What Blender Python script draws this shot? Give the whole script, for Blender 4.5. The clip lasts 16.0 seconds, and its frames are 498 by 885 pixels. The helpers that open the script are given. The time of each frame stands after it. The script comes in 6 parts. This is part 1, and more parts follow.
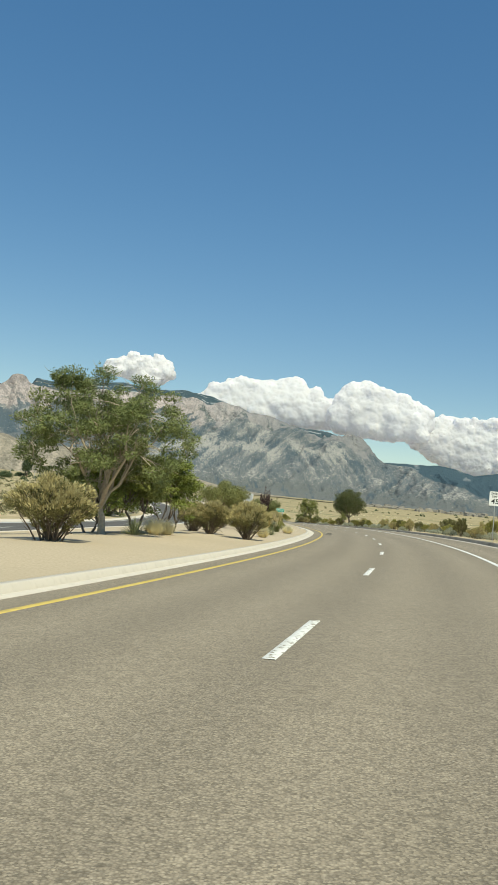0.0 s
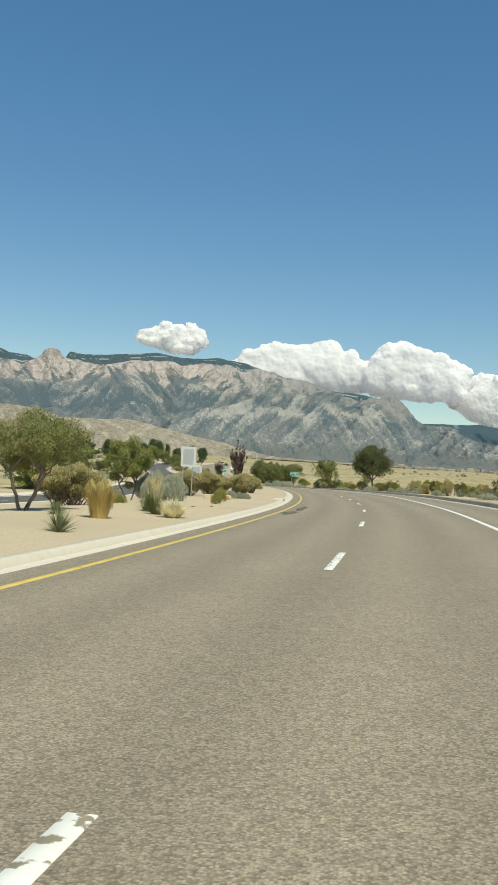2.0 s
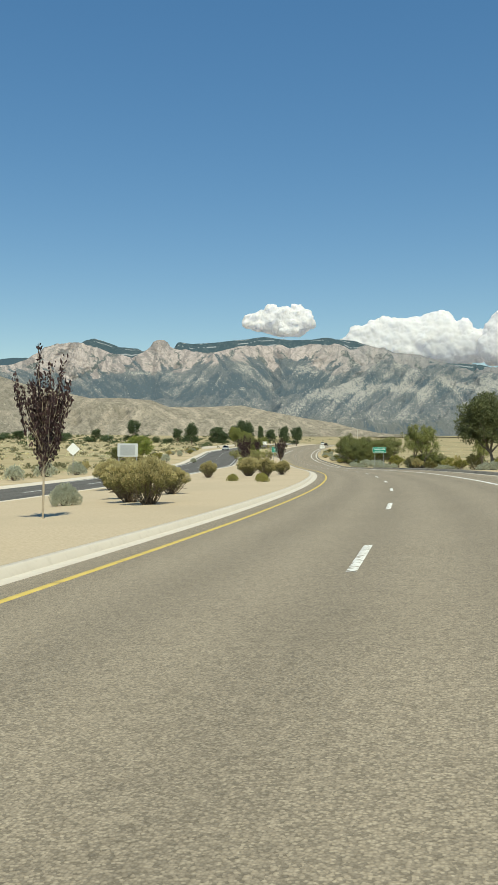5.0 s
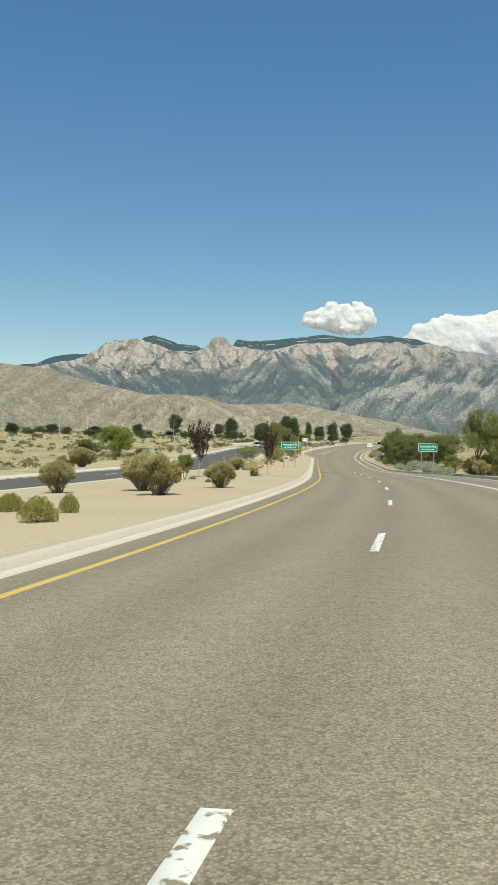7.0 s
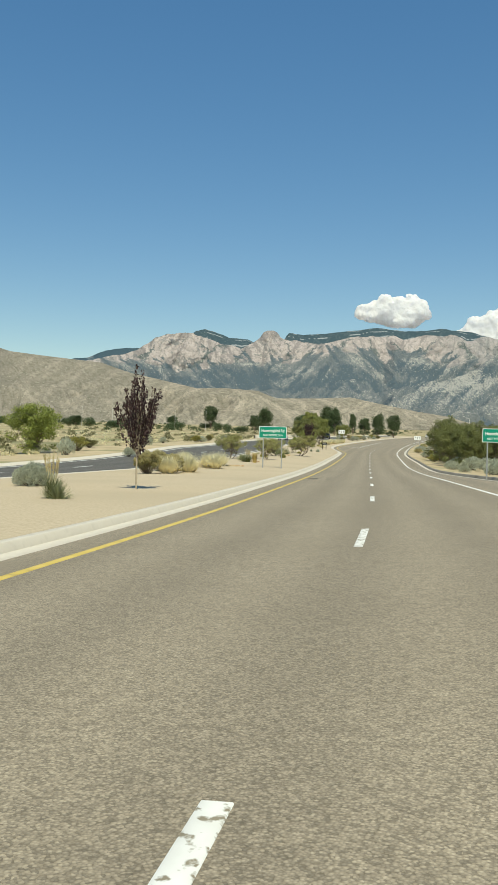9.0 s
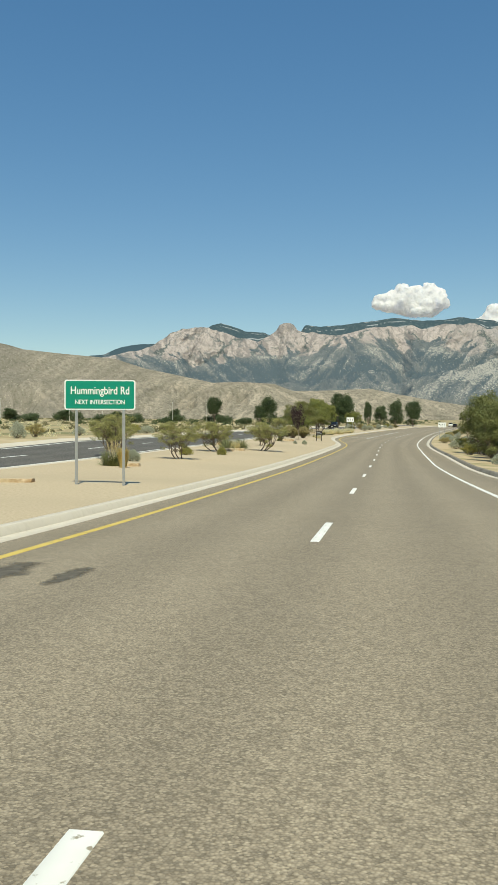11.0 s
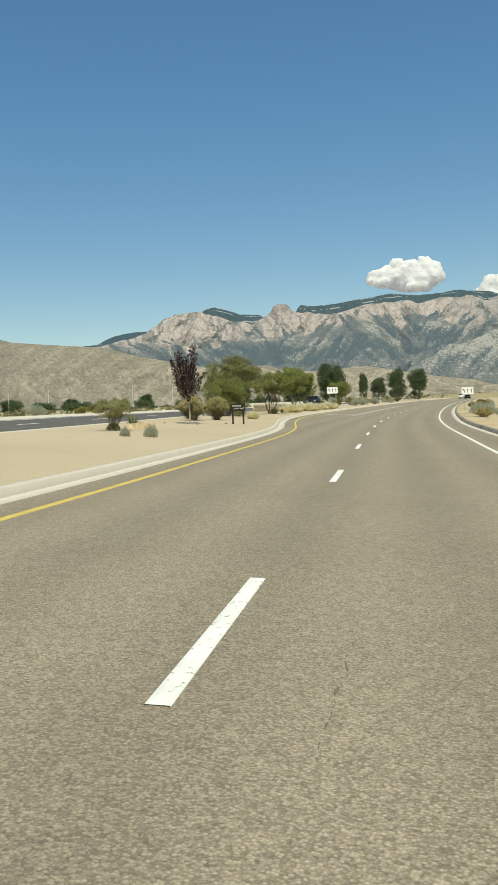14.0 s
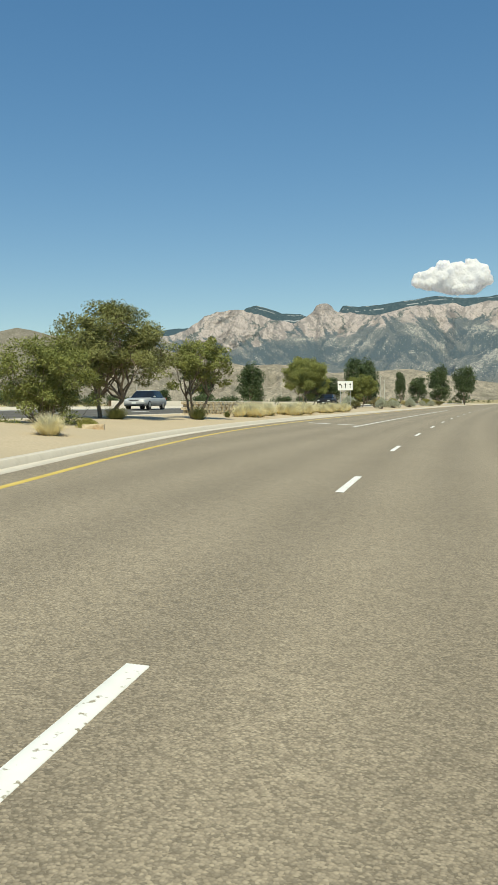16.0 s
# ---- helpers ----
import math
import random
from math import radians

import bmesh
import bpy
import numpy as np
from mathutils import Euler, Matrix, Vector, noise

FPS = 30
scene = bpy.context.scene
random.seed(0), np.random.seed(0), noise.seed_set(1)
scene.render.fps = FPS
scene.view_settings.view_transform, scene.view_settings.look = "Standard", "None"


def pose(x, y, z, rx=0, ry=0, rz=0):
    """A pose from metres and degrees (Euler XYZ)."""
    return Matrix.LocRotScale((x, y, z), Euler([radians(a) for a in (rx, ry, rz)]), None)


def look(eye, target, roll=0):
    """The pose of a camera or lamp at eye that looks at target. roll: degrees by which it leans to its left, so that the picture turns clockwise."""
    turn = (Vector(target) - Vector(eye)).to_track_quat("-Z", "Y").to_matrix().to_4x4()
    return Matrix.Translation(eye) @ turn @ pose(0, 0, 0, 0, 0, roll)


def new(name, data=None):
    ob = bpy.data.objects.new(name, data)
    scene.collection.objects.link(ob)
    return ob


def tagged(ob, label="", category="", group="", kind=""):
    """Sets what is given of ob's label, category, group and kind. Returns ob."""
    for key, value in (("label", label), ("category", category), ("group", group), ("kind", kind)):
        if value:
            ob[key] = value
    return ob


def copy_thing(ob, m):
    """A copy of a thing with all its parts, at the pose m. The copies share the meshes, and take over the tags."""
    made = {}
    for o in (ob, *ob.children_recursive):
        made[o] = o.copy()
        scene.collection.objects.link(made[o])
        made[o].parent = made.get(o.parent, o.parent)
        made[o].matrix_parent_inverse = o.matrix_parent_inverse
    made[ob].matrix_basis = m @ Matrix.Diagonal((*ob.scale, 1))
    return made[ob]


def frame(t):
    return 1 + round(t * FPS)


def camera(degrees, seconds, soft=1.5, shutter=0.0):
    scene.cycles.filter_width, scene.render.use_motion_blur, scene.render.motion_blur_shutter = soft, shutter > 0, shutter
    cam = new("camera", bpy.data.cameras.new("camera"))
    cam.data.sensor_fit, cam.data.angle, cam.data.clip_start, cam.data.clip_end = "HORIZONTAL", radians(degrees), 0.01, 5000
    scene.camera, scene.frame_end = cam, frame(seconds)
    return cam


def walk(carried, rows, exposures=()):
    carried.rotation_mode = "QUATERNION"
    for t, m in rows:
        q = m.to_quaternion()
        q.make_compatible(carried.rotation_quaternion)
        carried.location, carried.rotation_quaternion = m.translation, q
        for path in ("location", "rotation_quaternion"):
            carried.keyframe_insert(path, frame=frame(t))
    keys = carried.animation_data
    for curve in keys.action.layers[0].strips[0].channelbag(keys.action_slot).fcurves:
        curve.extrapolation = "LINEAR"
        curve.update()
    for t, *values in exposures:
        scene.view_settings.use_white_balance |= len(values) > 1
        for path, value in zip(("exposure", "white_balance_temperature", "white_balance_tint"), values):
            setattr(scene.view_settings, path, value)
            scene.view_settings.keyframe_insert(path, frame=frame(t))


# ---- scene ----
cam = camera(31.96, 16.0)


def aim(x, y, z, yaw, pitch, roll):
    return pose(x, y, z, 90 + pitch, 0, yaw) @ pose(0, 0, 0, 0, 0, roll)


PATH = [
    (0.0, 0.03, -9.17, 1.318, 4.43, 4.06, 5.65),
    (0.5, 1.14, -1.38, 1.320, 5.01, 3.71, 5.90),
    (1.0, 2.19, 6.51, 1.320, 6.22, 3.70, 4.97),
    (1.5, 3.09, 14.49, 1.315, 7.09, 3.05, 3.95),
    (2.0, 3.92, 22.54, 1.304, 6.73, 1.70, 3.70),
    (2.5, 4.59, 30.78, 1.282, 7.97, 0.72, 4.48),
    (3.0, 5.10, 39.20, 1.248, 9.57, 0.30, 3.77),
    (3.5, 5.44, 47.54, 1.202, 10.76, 0.37, 1.96),
    (4.0, 5.60, 56.08, 1.143, 11.78, 0.36, 1.12),
    (4.5, 5.58, 64.90, 1.070, 13.05, 0.33, 0.63),
    (7.0, 3.30, 107.90, 0.628, 18.17, 0.15, 1.14),
    (7.5, 2.34, 116.74, 0.526, 19.15, 0.07, 1.74),
    (8.0, 1.18, 125.90, 0.417, 19.97, -0.03, 1.88),
    (10.5, -7.32, 171.23, -0.228, 23.11, -0.60, 0.52),
    (11.0, -9.38, 180.29, -0.377, 22.91, -0.66, 0.20),
    (11.5, -11.51, 189.43, -0.526, 23.61, -0.61, -0.05),
    (12.0, -13.72, 198.66, -0.668, 24.24, -0.97, -0.37),
    (12.5, -16.02, 207.94, -0.796, 24.33, -1.38, -0.59),
    (13.0, -18.30, 217.08, -0.897, 22.88, -1.77, -1.13),
    (13.5, -20.56, 226.21, -0.960, 22.86, -1.86, -1.65),
    (14.0, -22.83, 235.54, -0.980, 23.03, -1.68, -2.50),
    (14.5, -25.08, 245.11, -0.958, 23.36, -1.57, -2.91),
    (15.0, -27.34, 254.71, -0.904, 24.04, -1.54, -3.21),
    (15.5, -29.58, 264.28, -0.828, 25.33, -1.39, -2.92),
    (16.0, -31.74, 273.75, -0.736, 25.63, -1.64, -0.76),
]
walk(cam, [(row[0], aim(*row[1:])) for row in PATH], [(0.0, 0.14, 6850, -2), (8.0, 0.13, 6850, -2), (11.0, 0.12, 6950, -2), (12.5, 0.09, 7050, -2), (13.5, 0.10, 7050, -2), (15.0, 0.15, 7050, -2), (16.0, 0.15, 7000, -2)])

# ---- world and sun ----
SUN_AZ, SUN_EL = radians(154), radians(57)      # azimuth clockwise from +y
world = bpy.data.worlds.new("sky")
scene.world = world
world.use_nodes = True
wn, wl = world.node_tree.nodes, world.node_tree.links
sky = wn.new("ShaderNodeTexSky")
sky.sky_type = 'NISHITA'
sky.sun_disc = False
sky.sun_elevation, sky.sun_rotation = SUN_EL, SUN_AZ
sky.altitude, sky.air_density, sky.dust_density, sky.ozone_density = 1800, 1.22, 0.10, 1.3
deep = wn.new("ShaderNodeHueSaturation")
deep.inputs["Saturation"].default_value, deep.inputs["Hue"].default_value, deep.inputs["Value"].default_value = 1.58, 0.507, 1.11
haze = wn.new("ShaderNodeGamma")        # dry mountain air: the sky pales little towards the horizon
haze.inputs["Gamma"].default_value = 0.68
wl.new(sky.outputs[0], haze.inputs["Color"])
wl.new(haze.outputs[0], deep.inputs["Color"])
wl.new(deep.outputs[0], wn["Background"].inputs[0])
wn["Background"].inputs[1].default_value = 0.157
sun = new("sun", bpy.data.lights.new("sun", 'SUN'))
sun.data.energy, sun.data.angle, sun.data.color = 4.4, radians(0.55), (1.0, 0.93, 0.775)
sun_way = Vector((math.sin(SUN_AZ) * math.cos(SUN_EL), math.cos(SUN_AZ) * math.cos(SUN_EL), math.sin(SUN_EL)))
sun.matrix_world = look(sun_way * 50, (0, 0, 0))


# ---- small tools ----
def fbm(x, y, octaves=4, seed=0, ridged=False):
    """Smooth value noise of arrays x, y, about -1 to 1."""
    table = np.random.RandomState(seed).rand(256, 256) * 2 - 1
    total, amp, norm = np.zeros_like(np.asarray(x, float)), 1.0, 0.0
    for k in range(octaves):
        fx, fy = np.asarray(x, float) * 2 ** k + 17.3 * k, np.asarray(y, float) * 2 ** k + 9.1 * k
        ix, iy = np.floor(fx).astype(int), np.floor(fy).astype(int)
        tx, ty = fx - ix, fy - iy
        tx, ty = tx * tx * (3 - 2 * tx), ty * ty * (3 - 2 * ty)
        a, b = table[ix % 256, iy % 256], table[(ix + 1) % 256, iy % 256]
        c, d = table[ix % 256, (iy + 1) % 256], table[(ix + 1) % 256, (iy + 1) % 256]
        v = (a * (1 - tx) + b * tx) * (1 - ty) + (c * (1 - tx) + d * tx) * ty
        if ridged:
            v = 1 - 2 * np.abs(v)
        total += v * amp
        norm += amp
        amp *= 0.5
    return total / norm


def mesh_of(name, verts, faces, material=None, smooth=False):
    """A mesh from arrays; faces all have the same number of corners, or is a list of such arrays."""
    me = bpy.data.meshes.new(name)
    groups = faces if isinstance(faces, list) else [faces]
    groups = [np.asarray(g, np.int32) for g in groups if len(g)]
    loops = np.concatenate([g.ravel() for g in groups])
    sizes = np.concatenate([np.full(len(g), g.shape[1], np.int32) for g in groups])
    me.vertices.add(len(verts))
    me.vertices.foreach_set("co", np.asarray(verts, np.float32).ravel())
    me.loops.add(len(loops))
    me.loops.foreach_set("vertex_index", loops)
    me.polygons.add(len(sizes))
    me.polygons.foreach_set("loop_start", np.r_[0, np.cumsum(sizes)[:-1]].astype(np.int32))
    me.polygons.foreach_set("loop_total", sizes)
    me.update(calc_edges=True)
    if smooth:
        me.polygons.foreach_set("use_smooth", np.ones(len(sizes), bool))
    if material:
        me.materials.append(material)
    return me


def grid_faces(rows, cols):
    i = np.arange(rows * cols).reshape(rows, cols)
    return np.stack([i[:-1, :-1], i[:-1, 1:], i[1:, 1:], i[1:, :-1]], -1).reshape(-1, 4)


def part(name, bm, material, parent, label="", smooth=False):
    """Link a bmesh, or a ready mesh, as one mesh object under a thing."""
    if isinstance(bm, bpy.types.Mesh):
        me = bm
    else:
        me = bpy.data.meshes.new(name)
        bm.to_mesh(me)
        bm.free()
        if smooth:
            me.polygons.foreach_set("use_smooth", np.ones(len(me.polygons), bool))
    if material and not me.materials:
        me.materials.append(material)
    ob = new(name, me)
    ob.parent = parent
    return tagged(ob, label)


def box(bm, x, y, z, sx, sy, sz, bevel=0.0, turn=None):
    """A box of full sizes sx, sy, sz centred at x, y, z, added to bm."""
    m = Matrix.Translation((x, y, z)) @ (turn or Matrix()) @ Matrix.Diagonal((sx, sy, sz, 1))
    made = bmesh.ops.create_cube(bm, size=1, matrix=m)
    if bevel:
        edges = list({e for v in made["verts"] for e in v.link_edges})
        bmesh.ops.bevel(bm, geom=edges, offset=bevel, segments=2, affect='EDGES')
    return bm


def rod(bm, a, b, r0, r1=None, sides=10):
    a, b = Vector(a), Vector(b)
    way = b - a
    m = Matrix.Translation((a + b) / 2) @ way.to_track_quat("Z", "Y").to_matrix().to_4x4()
    bmesh.ops.create_cone(bm, cap_ends=True, segments=sides, radius1=r0, radius2=r0 if r1 is None else r1, depth=way.length, matrix=m)
    return bm


# ---- materials ----
def shader(name, rough=0.9, metal=0.0, spec=0.3):
    m = bpy.data.materials.new(name)
    m.use_nodes = True
    b = m.node_tree.nodes["Principled BSDF"]
    b.inputs["Roughness"].default_value, b.inputs["Metallic"].default_value = rough, metal
    b.inputs["Specular IOR Level"].default_value = spec
    return m, m.node_tree.nodes, m.node_tree.links, b


def noisy(name, c1, c2, scale, c3=None, scale2=None, rough=0.9, bump=0.0, bump_scale=None, spec=0.25, detail=6.0, c3_at=(0.52, 0.68), space="Object", bump_dist=0.02):
    """Two colours by one noise, a third by another, and fine relief by a third; sizes in 1/metres."""
    m, n, l, b = shader(name, rough, 0.0, spec)
    co = n.new("ShaderNodeTexCoord")
    if space == "World":
        co = n.new("ShaderNodeNewGeometry")
        where = co.outputs["Position"]
    else:
        where = co.outputs[space]
    t = n.new("ShaderNodeTexNoise")
    t.inputs["Scale"].default_value, t.inputs["Detail"].default_value = scale, detail
    l.new(where, t.inputs["Vector"])
    r = n.new("ShaderNodeValToRGB")
    r.color_ramp.elements[0].position, r.color_ramp.elements[1].position = 0.32, 0.68
    r.color_ramp.elements[0].color, r.color_ramp.elements[1].color = (*c1, 1), (*c2, 1)
    l.new(t.outputs["Fac"], r.inputs["Fac"])
    out = r.outputs["Color"]
    if c3:
        t2 = n.new("ShaderNodeTexNoise")
        t2.inputs["Scale"].default_value, t2.inputs["Detail"].default_value = scale2, 4.0
        l.new(where, t2.inputs["Vector"])
        r2 = n.new("ShaderNodeMapRange")
        r2.inputs["From Min"].default_value, r2.inputs["From Max"].default_value = c3_at
        l.new(t2.outputs["Fac"], r2.inputs["Value"])
        mix = n.new("ShaderNodeMix")
        mix.data_type = 'RGBA'
        l.new(r2.outputs["Result"], mix.inputs["Factor"])
        l.new(out, mix.inputs["A"])
        mix.inputs["B"].default_value = (*c3, 1)
        out = mix.outputs["Result"]
    l.new(out, b.inputs["Base Color"])
    if bump:
        t3 = n.new("ShaderNodeTexNoise")
        t3.inputs["Scale"].default_value, t3.inputs["Detail"].default_value = bump_scale, 5.0
        l.new(where, t3.inputs["Vector"])
        bp = n.new("ShaderNodeBump")
        bp.inputs["Strength"].default_value, bp.inputs["Distance"].default_value = bump, bump_dist
        l.new(t3.outputs["Fac"], bp.inputs["Height"])
        l.new(bp.outputs["Normal"], b.inputs["Normal"])
    return m


def leafy(name, c1, c2, rough=0.6, through_light=0.27):
    """Leaves: two colours by each leaf, light passing through a little."""
    m, n, l, b = shader(name, rough, 0.0, 0.25)
    g = n.new("ShaderNodeNewGeometry")
    o = n.new("ShaderNodeObjectInfo")
    add = n.new("ShaderNodeMath")
    add.operation = 'MULTIPLY_ADD'
    add.inputs[1].default_value = 0.7
    l.new(g.outputs["Random Per Island"], add.inputs[0])
    half = n.new("ShaderNodeMath")
    half.operation = 'MULTIPLY'
    half.inputs[1].default_value = 0.3
    l.new(o.outputs["Random"], half.inputs[0])
    l.new(half.outputs[0], add.inputs[2])
    mix = n.new("ShaderNodeMix")
    mix.data_type = 'RGBA'
    l.new(add.outputs[0], mix.inputs["Factor"])
    mix.inputs["A"].default_value, mix.inputs["B"].default_value = (*c1, 1), (*c2, 1)
    l.new(mix.outputs["Result"], b.inputs["Base Color"])
    tr = n.new("ShaderNodeBsdfTranslucent")
    l.new(mix.outputs["Result"], tr.inputs["Color"])
    both = n.new("ShaderNodeMixShader")
    both.inputs[0].default_value = through_light
    l.new(b.outputs[0], both.inputs[1])
    l.new(tr.outputs[0], both.inputs[2])
    l.new(both.outputs[0], n["Material Output"].inputs["Surface"])
    return m


def plain(name, c, rough=0.5, metal=0.0, spec=0.5):
    m, n, l, b = shader(name, rough, metal, spec)
    t = n.new("ShaderNodeTexNoise")
    t.inputs["Scale"].default_value = 9.0
    co = n.new("ShaderNodeTexCoord")
    l.new(co.outputs["Object"], t.inputs["Vector"])
    r = n.new("ShaderNodeValToRGB")
    r.color_ramp.elements[0].color = (*[v * 0.88 for v in c], 1)
    r.color_ramp.elements[1].color = (*[min(1, v * 1.08) for v in c], 1)
    l.new(t.outputs["Fac"], r.inputs["Fac"])
    l.new(r.outputs["Color"], b.inputs["Base Color"])
    return m


def asphalt(name, base, stone, dark):
    """Asphalt: fine stones, wide mottling, long wheel streaks."""
    m, n, l, b = shader(name, 0.82, 0.0, 0.35)
    g = n.new("ShaderNodeNewGeometry")
    fine = n.new("ShaderNodeTexVoronoi")
    fine.inputs["Scale"].default_value = 70.0
    l.new(g.outputs["Position"], fine.inputs["Vector"])
    wide = n.new("ShaderNodeTexNoise")
    wide.inputs["Scale"].default_value, wide.inputs["Detail"].default_value = 0.35, 6.0
    l.new(g.outputs["Position"], wide.inputs["Vector"])
    grain = n.new("ShaderNodeTexNoise")
    grain.inputs["Scale"].default_value, grain.inputs["Detail"].default_value = 9.0, 8.0
    l.new(g.outputs["Position"], grain.inputs["Vector"])
    r1 = n.new("ShaderNodeValToRGB")
    r1.color_ramp.elements[0].position, r1.color_ramp.elements[1].position = 0.15, 0.75
    r1.color_ramp.elements[0].color, r1.color_ramp.elements[1].color = (*stone, 1), (*base, 1)
    l.new(fine.outputs["Distance"], r1.inputs["Fac"])
    r2 = n.new("ShaderNodeMapRange")
    r2.inputs["From Min"].default_value, r2.inputs["From Max"].default_value = 0.42, 0.72
    r2.inputs["To Max"].default_value = 0.55
    l.new(wide.outputs["Fac"], r2.inputs["Value"])
    mix = n.new("ShaderNodeMix")
    mix.data_type = 'RGBA'
    l.new(r2.outputs["Result"], mix.inputs["Factor"])
    l.new(r1.outputs["Color"], mix.inputs["A"])
    mix.inputs["B"].default_value = (*dark, 1)
    r3 = n.new("ShaderNodeMapRange")
    r3.inputs["From Min"].default_value, r3.inputs["From Max"].default_value = 0.3, 0.75
    r3.inputs["To Min"].default_value, r3.inputs["To Max"].default_value = 0.91, 1.11
    l.new(grain.outputs["Fac"], r3.inputs["Value"])
    mul = n.new("ShaderNodeVectorMath")
    mul.operation = 'SCALE'
    tone = n.new("ShaderNodeSeparateColor")
    l.new(fine.outputs["Color"], tone.inputs[0])
    pebble = n.new("ShaderNodeMapRange")
    pebble.inputs["To Min"].default_value, pebble.inputs["To Max"].default_value = 0.66, 1.34
    l.new(tone.outputs[0], pebble.inputs["Value"])
    both = n.new("ShaderNodeMath")
    both.operation = 'MULTIPLY'
    l.new(pebble.outputs["Result"], both.inputs[0])
    l.new(r3.outputs["Result"], both.inputs[1])
    l.new(mix.outputs["Result"], mul.inputs[0])
    l.new(both.outputs[0], mul.inputs["Scale"])
    across = n.new("ShaderNodeAttribute")
    across.attribute_name = "across"
    wave = n.new("ShaderNodeMath")
    wave.operation = 'MULTIPLY'
    wave.inputs[1].default_value = 3.59
    l.new(across.outputs["Fac"], wave.inputs[0])
    track = n.new("ShaderNodeMath")
    track.operation = 'COSINE'
    l.new(wave.outputs[0], track.inputs[0])
    worn = n.new("ShaderNodeMapRange")
    worn.inputs["From Min"].default_value, worn.inputs["From Max"].default_value = -1.0, 1.0
    worn.inputs["To Min"].default_value, worn.inputs["To Max"].default_value = 1.09, 0.94
    l.new(track.outputs[0], worn.inputs["Value"])
    wear = n.new("ShaderNodeVectorMath")
    wear.operation = 'SCALE'
    l.new(mul.outputs[0], wear.inputs[0])
    l.new(worn.outputs["Result"], wear.inputs["Scale"])
    l.new(wear.outputs[0], b.inputs["Base Color"])
    bp = n.new("ShaderNodeBump")
    bp.inputs["Strength"].default_value, bp.inputs["Distance"].default_value = 0.45, 0.005
    l.new(fine.outputs["Distance"], bp.inputs["Height"])
    l.new(bp.outputs["Normal"], b.inputs["Normal"])
    return m


ASPHALT = asphalt("asphalt", (0.220, 0.181, 0.129), (0.338, 0.285, 0.211), (0.236, 0.196, 0.141))
ASPHALT_DARK = asphalt("asphalt_dark", (0.092, 0.085, 0.074), (0.155, 0.142, 0.122), (0.078, 0.072, 0.063))

# concrete of the outer kerb, darkened to carry the shade of its face
SHADED_KERB = noisy("shaded_kerb", (0.205, 0.184, 0.152), (0.280, 0.253, 0.212), 1.1, (0.145, 0.131, 0.110), 0.3, rough=0.95, bump=0.5, bump_scale=30, spec=0.2, bump_dist=0.01)
CONCRETE = noisy("concrete", (0.595, 0.538, 0.455), (0.635, 0.577, 0.490), 2.2, (0.565, 0.51, 0.43), 6.0, rough=0.9, bump=0.3, bump_scale=60)
KERB_FACE = noisy("kerb_face", (0.570, 0.512, 0.425), (0.600, 0.540, 0.450), 1.6, (0.545, 0.488, 0.402), 5.0, rough=0.95, bump=0.3, bump_scale=60)
SAND = noisy("sand", (0.435, 0.352, 0.246), (0.545, 0.450, 0.322), 16.0, (0.440, 0.362, 0.256), 0.16, rough=1.0, bump=0.5, bump_scale=42, spec=0.1, bump_dist=0.012, detail=9.0, c3_at=(0.45, 0.75))
VERGE = noisy("verge_soil", (0.42, 0.33, 0.21), (0.52, 0.42, 0.28), 0.6, (0.30, 0.27, 0.15), 0.25, rough=1.0, bump=0.5, bump_scale=6, spec=0.1, bump_dist=0.05)
DESERT = noisy("desert_grassland", (0.335, 0.274, 0.160), (0.410, 0.342, 0.212), 0.16, (0.190, 0.190, 0.100), 0.05, rough=1.0, bump=0.6, bump_scale=1.2, spec=0.05, bump_dist=0.3)
WHITE_PAINT = noisy("white_paint", (0.74, 0.73, 0.69), (0.82, 0.81, 0.78), 3.0, (0.33, 0.29, 0.22), 18.0, rough=0.7, c3_at=(0.62, 0.68))
WORN_PAINT = noisy("worn_white_paint", (0.66, 0.645, 0.60), (0.80, 0.785, 0.75), 3.0, (0.27, 0.23, 0.165), 13.0, rough=0.75, c3_at=(0.55, 0.62))
EDGE_PAINT = noisy("edge_paint", (0.70, 0.69, 0.65), (0.80, 0.79, 0.76), 3.0, (0.45, 0.43, 0.39), 5.0, rough=0.7, c3_at=(0.58, 0.70))
YELLOW_PAINT = noisy("yellow_paint", (0.57, 0.42, 0.10), (0.65, 0.49, 0.14), 3.0, (0.42, 0.31, 0.12), 4.0, rough=0.7, c3_at=(0.56, 0.72))
BARK = noisy("bark", (0.16, 0.12, 0.085), (0.27, 0.22, 0.17), 14, rough=1.0, bump=0.6, bump_scale=40)
PALE_BARK = noisy("pale_bark", (0.36, 0.30, 0.22), (0.46, 0.39, 0.29), 10, rough=1.0, bump=0.4, bump_scale=40)
TWIG = noisy("twig", (0.11, 0.085, 0.06), (0.19, 0.15, 0.11), 8, rough=1.0)

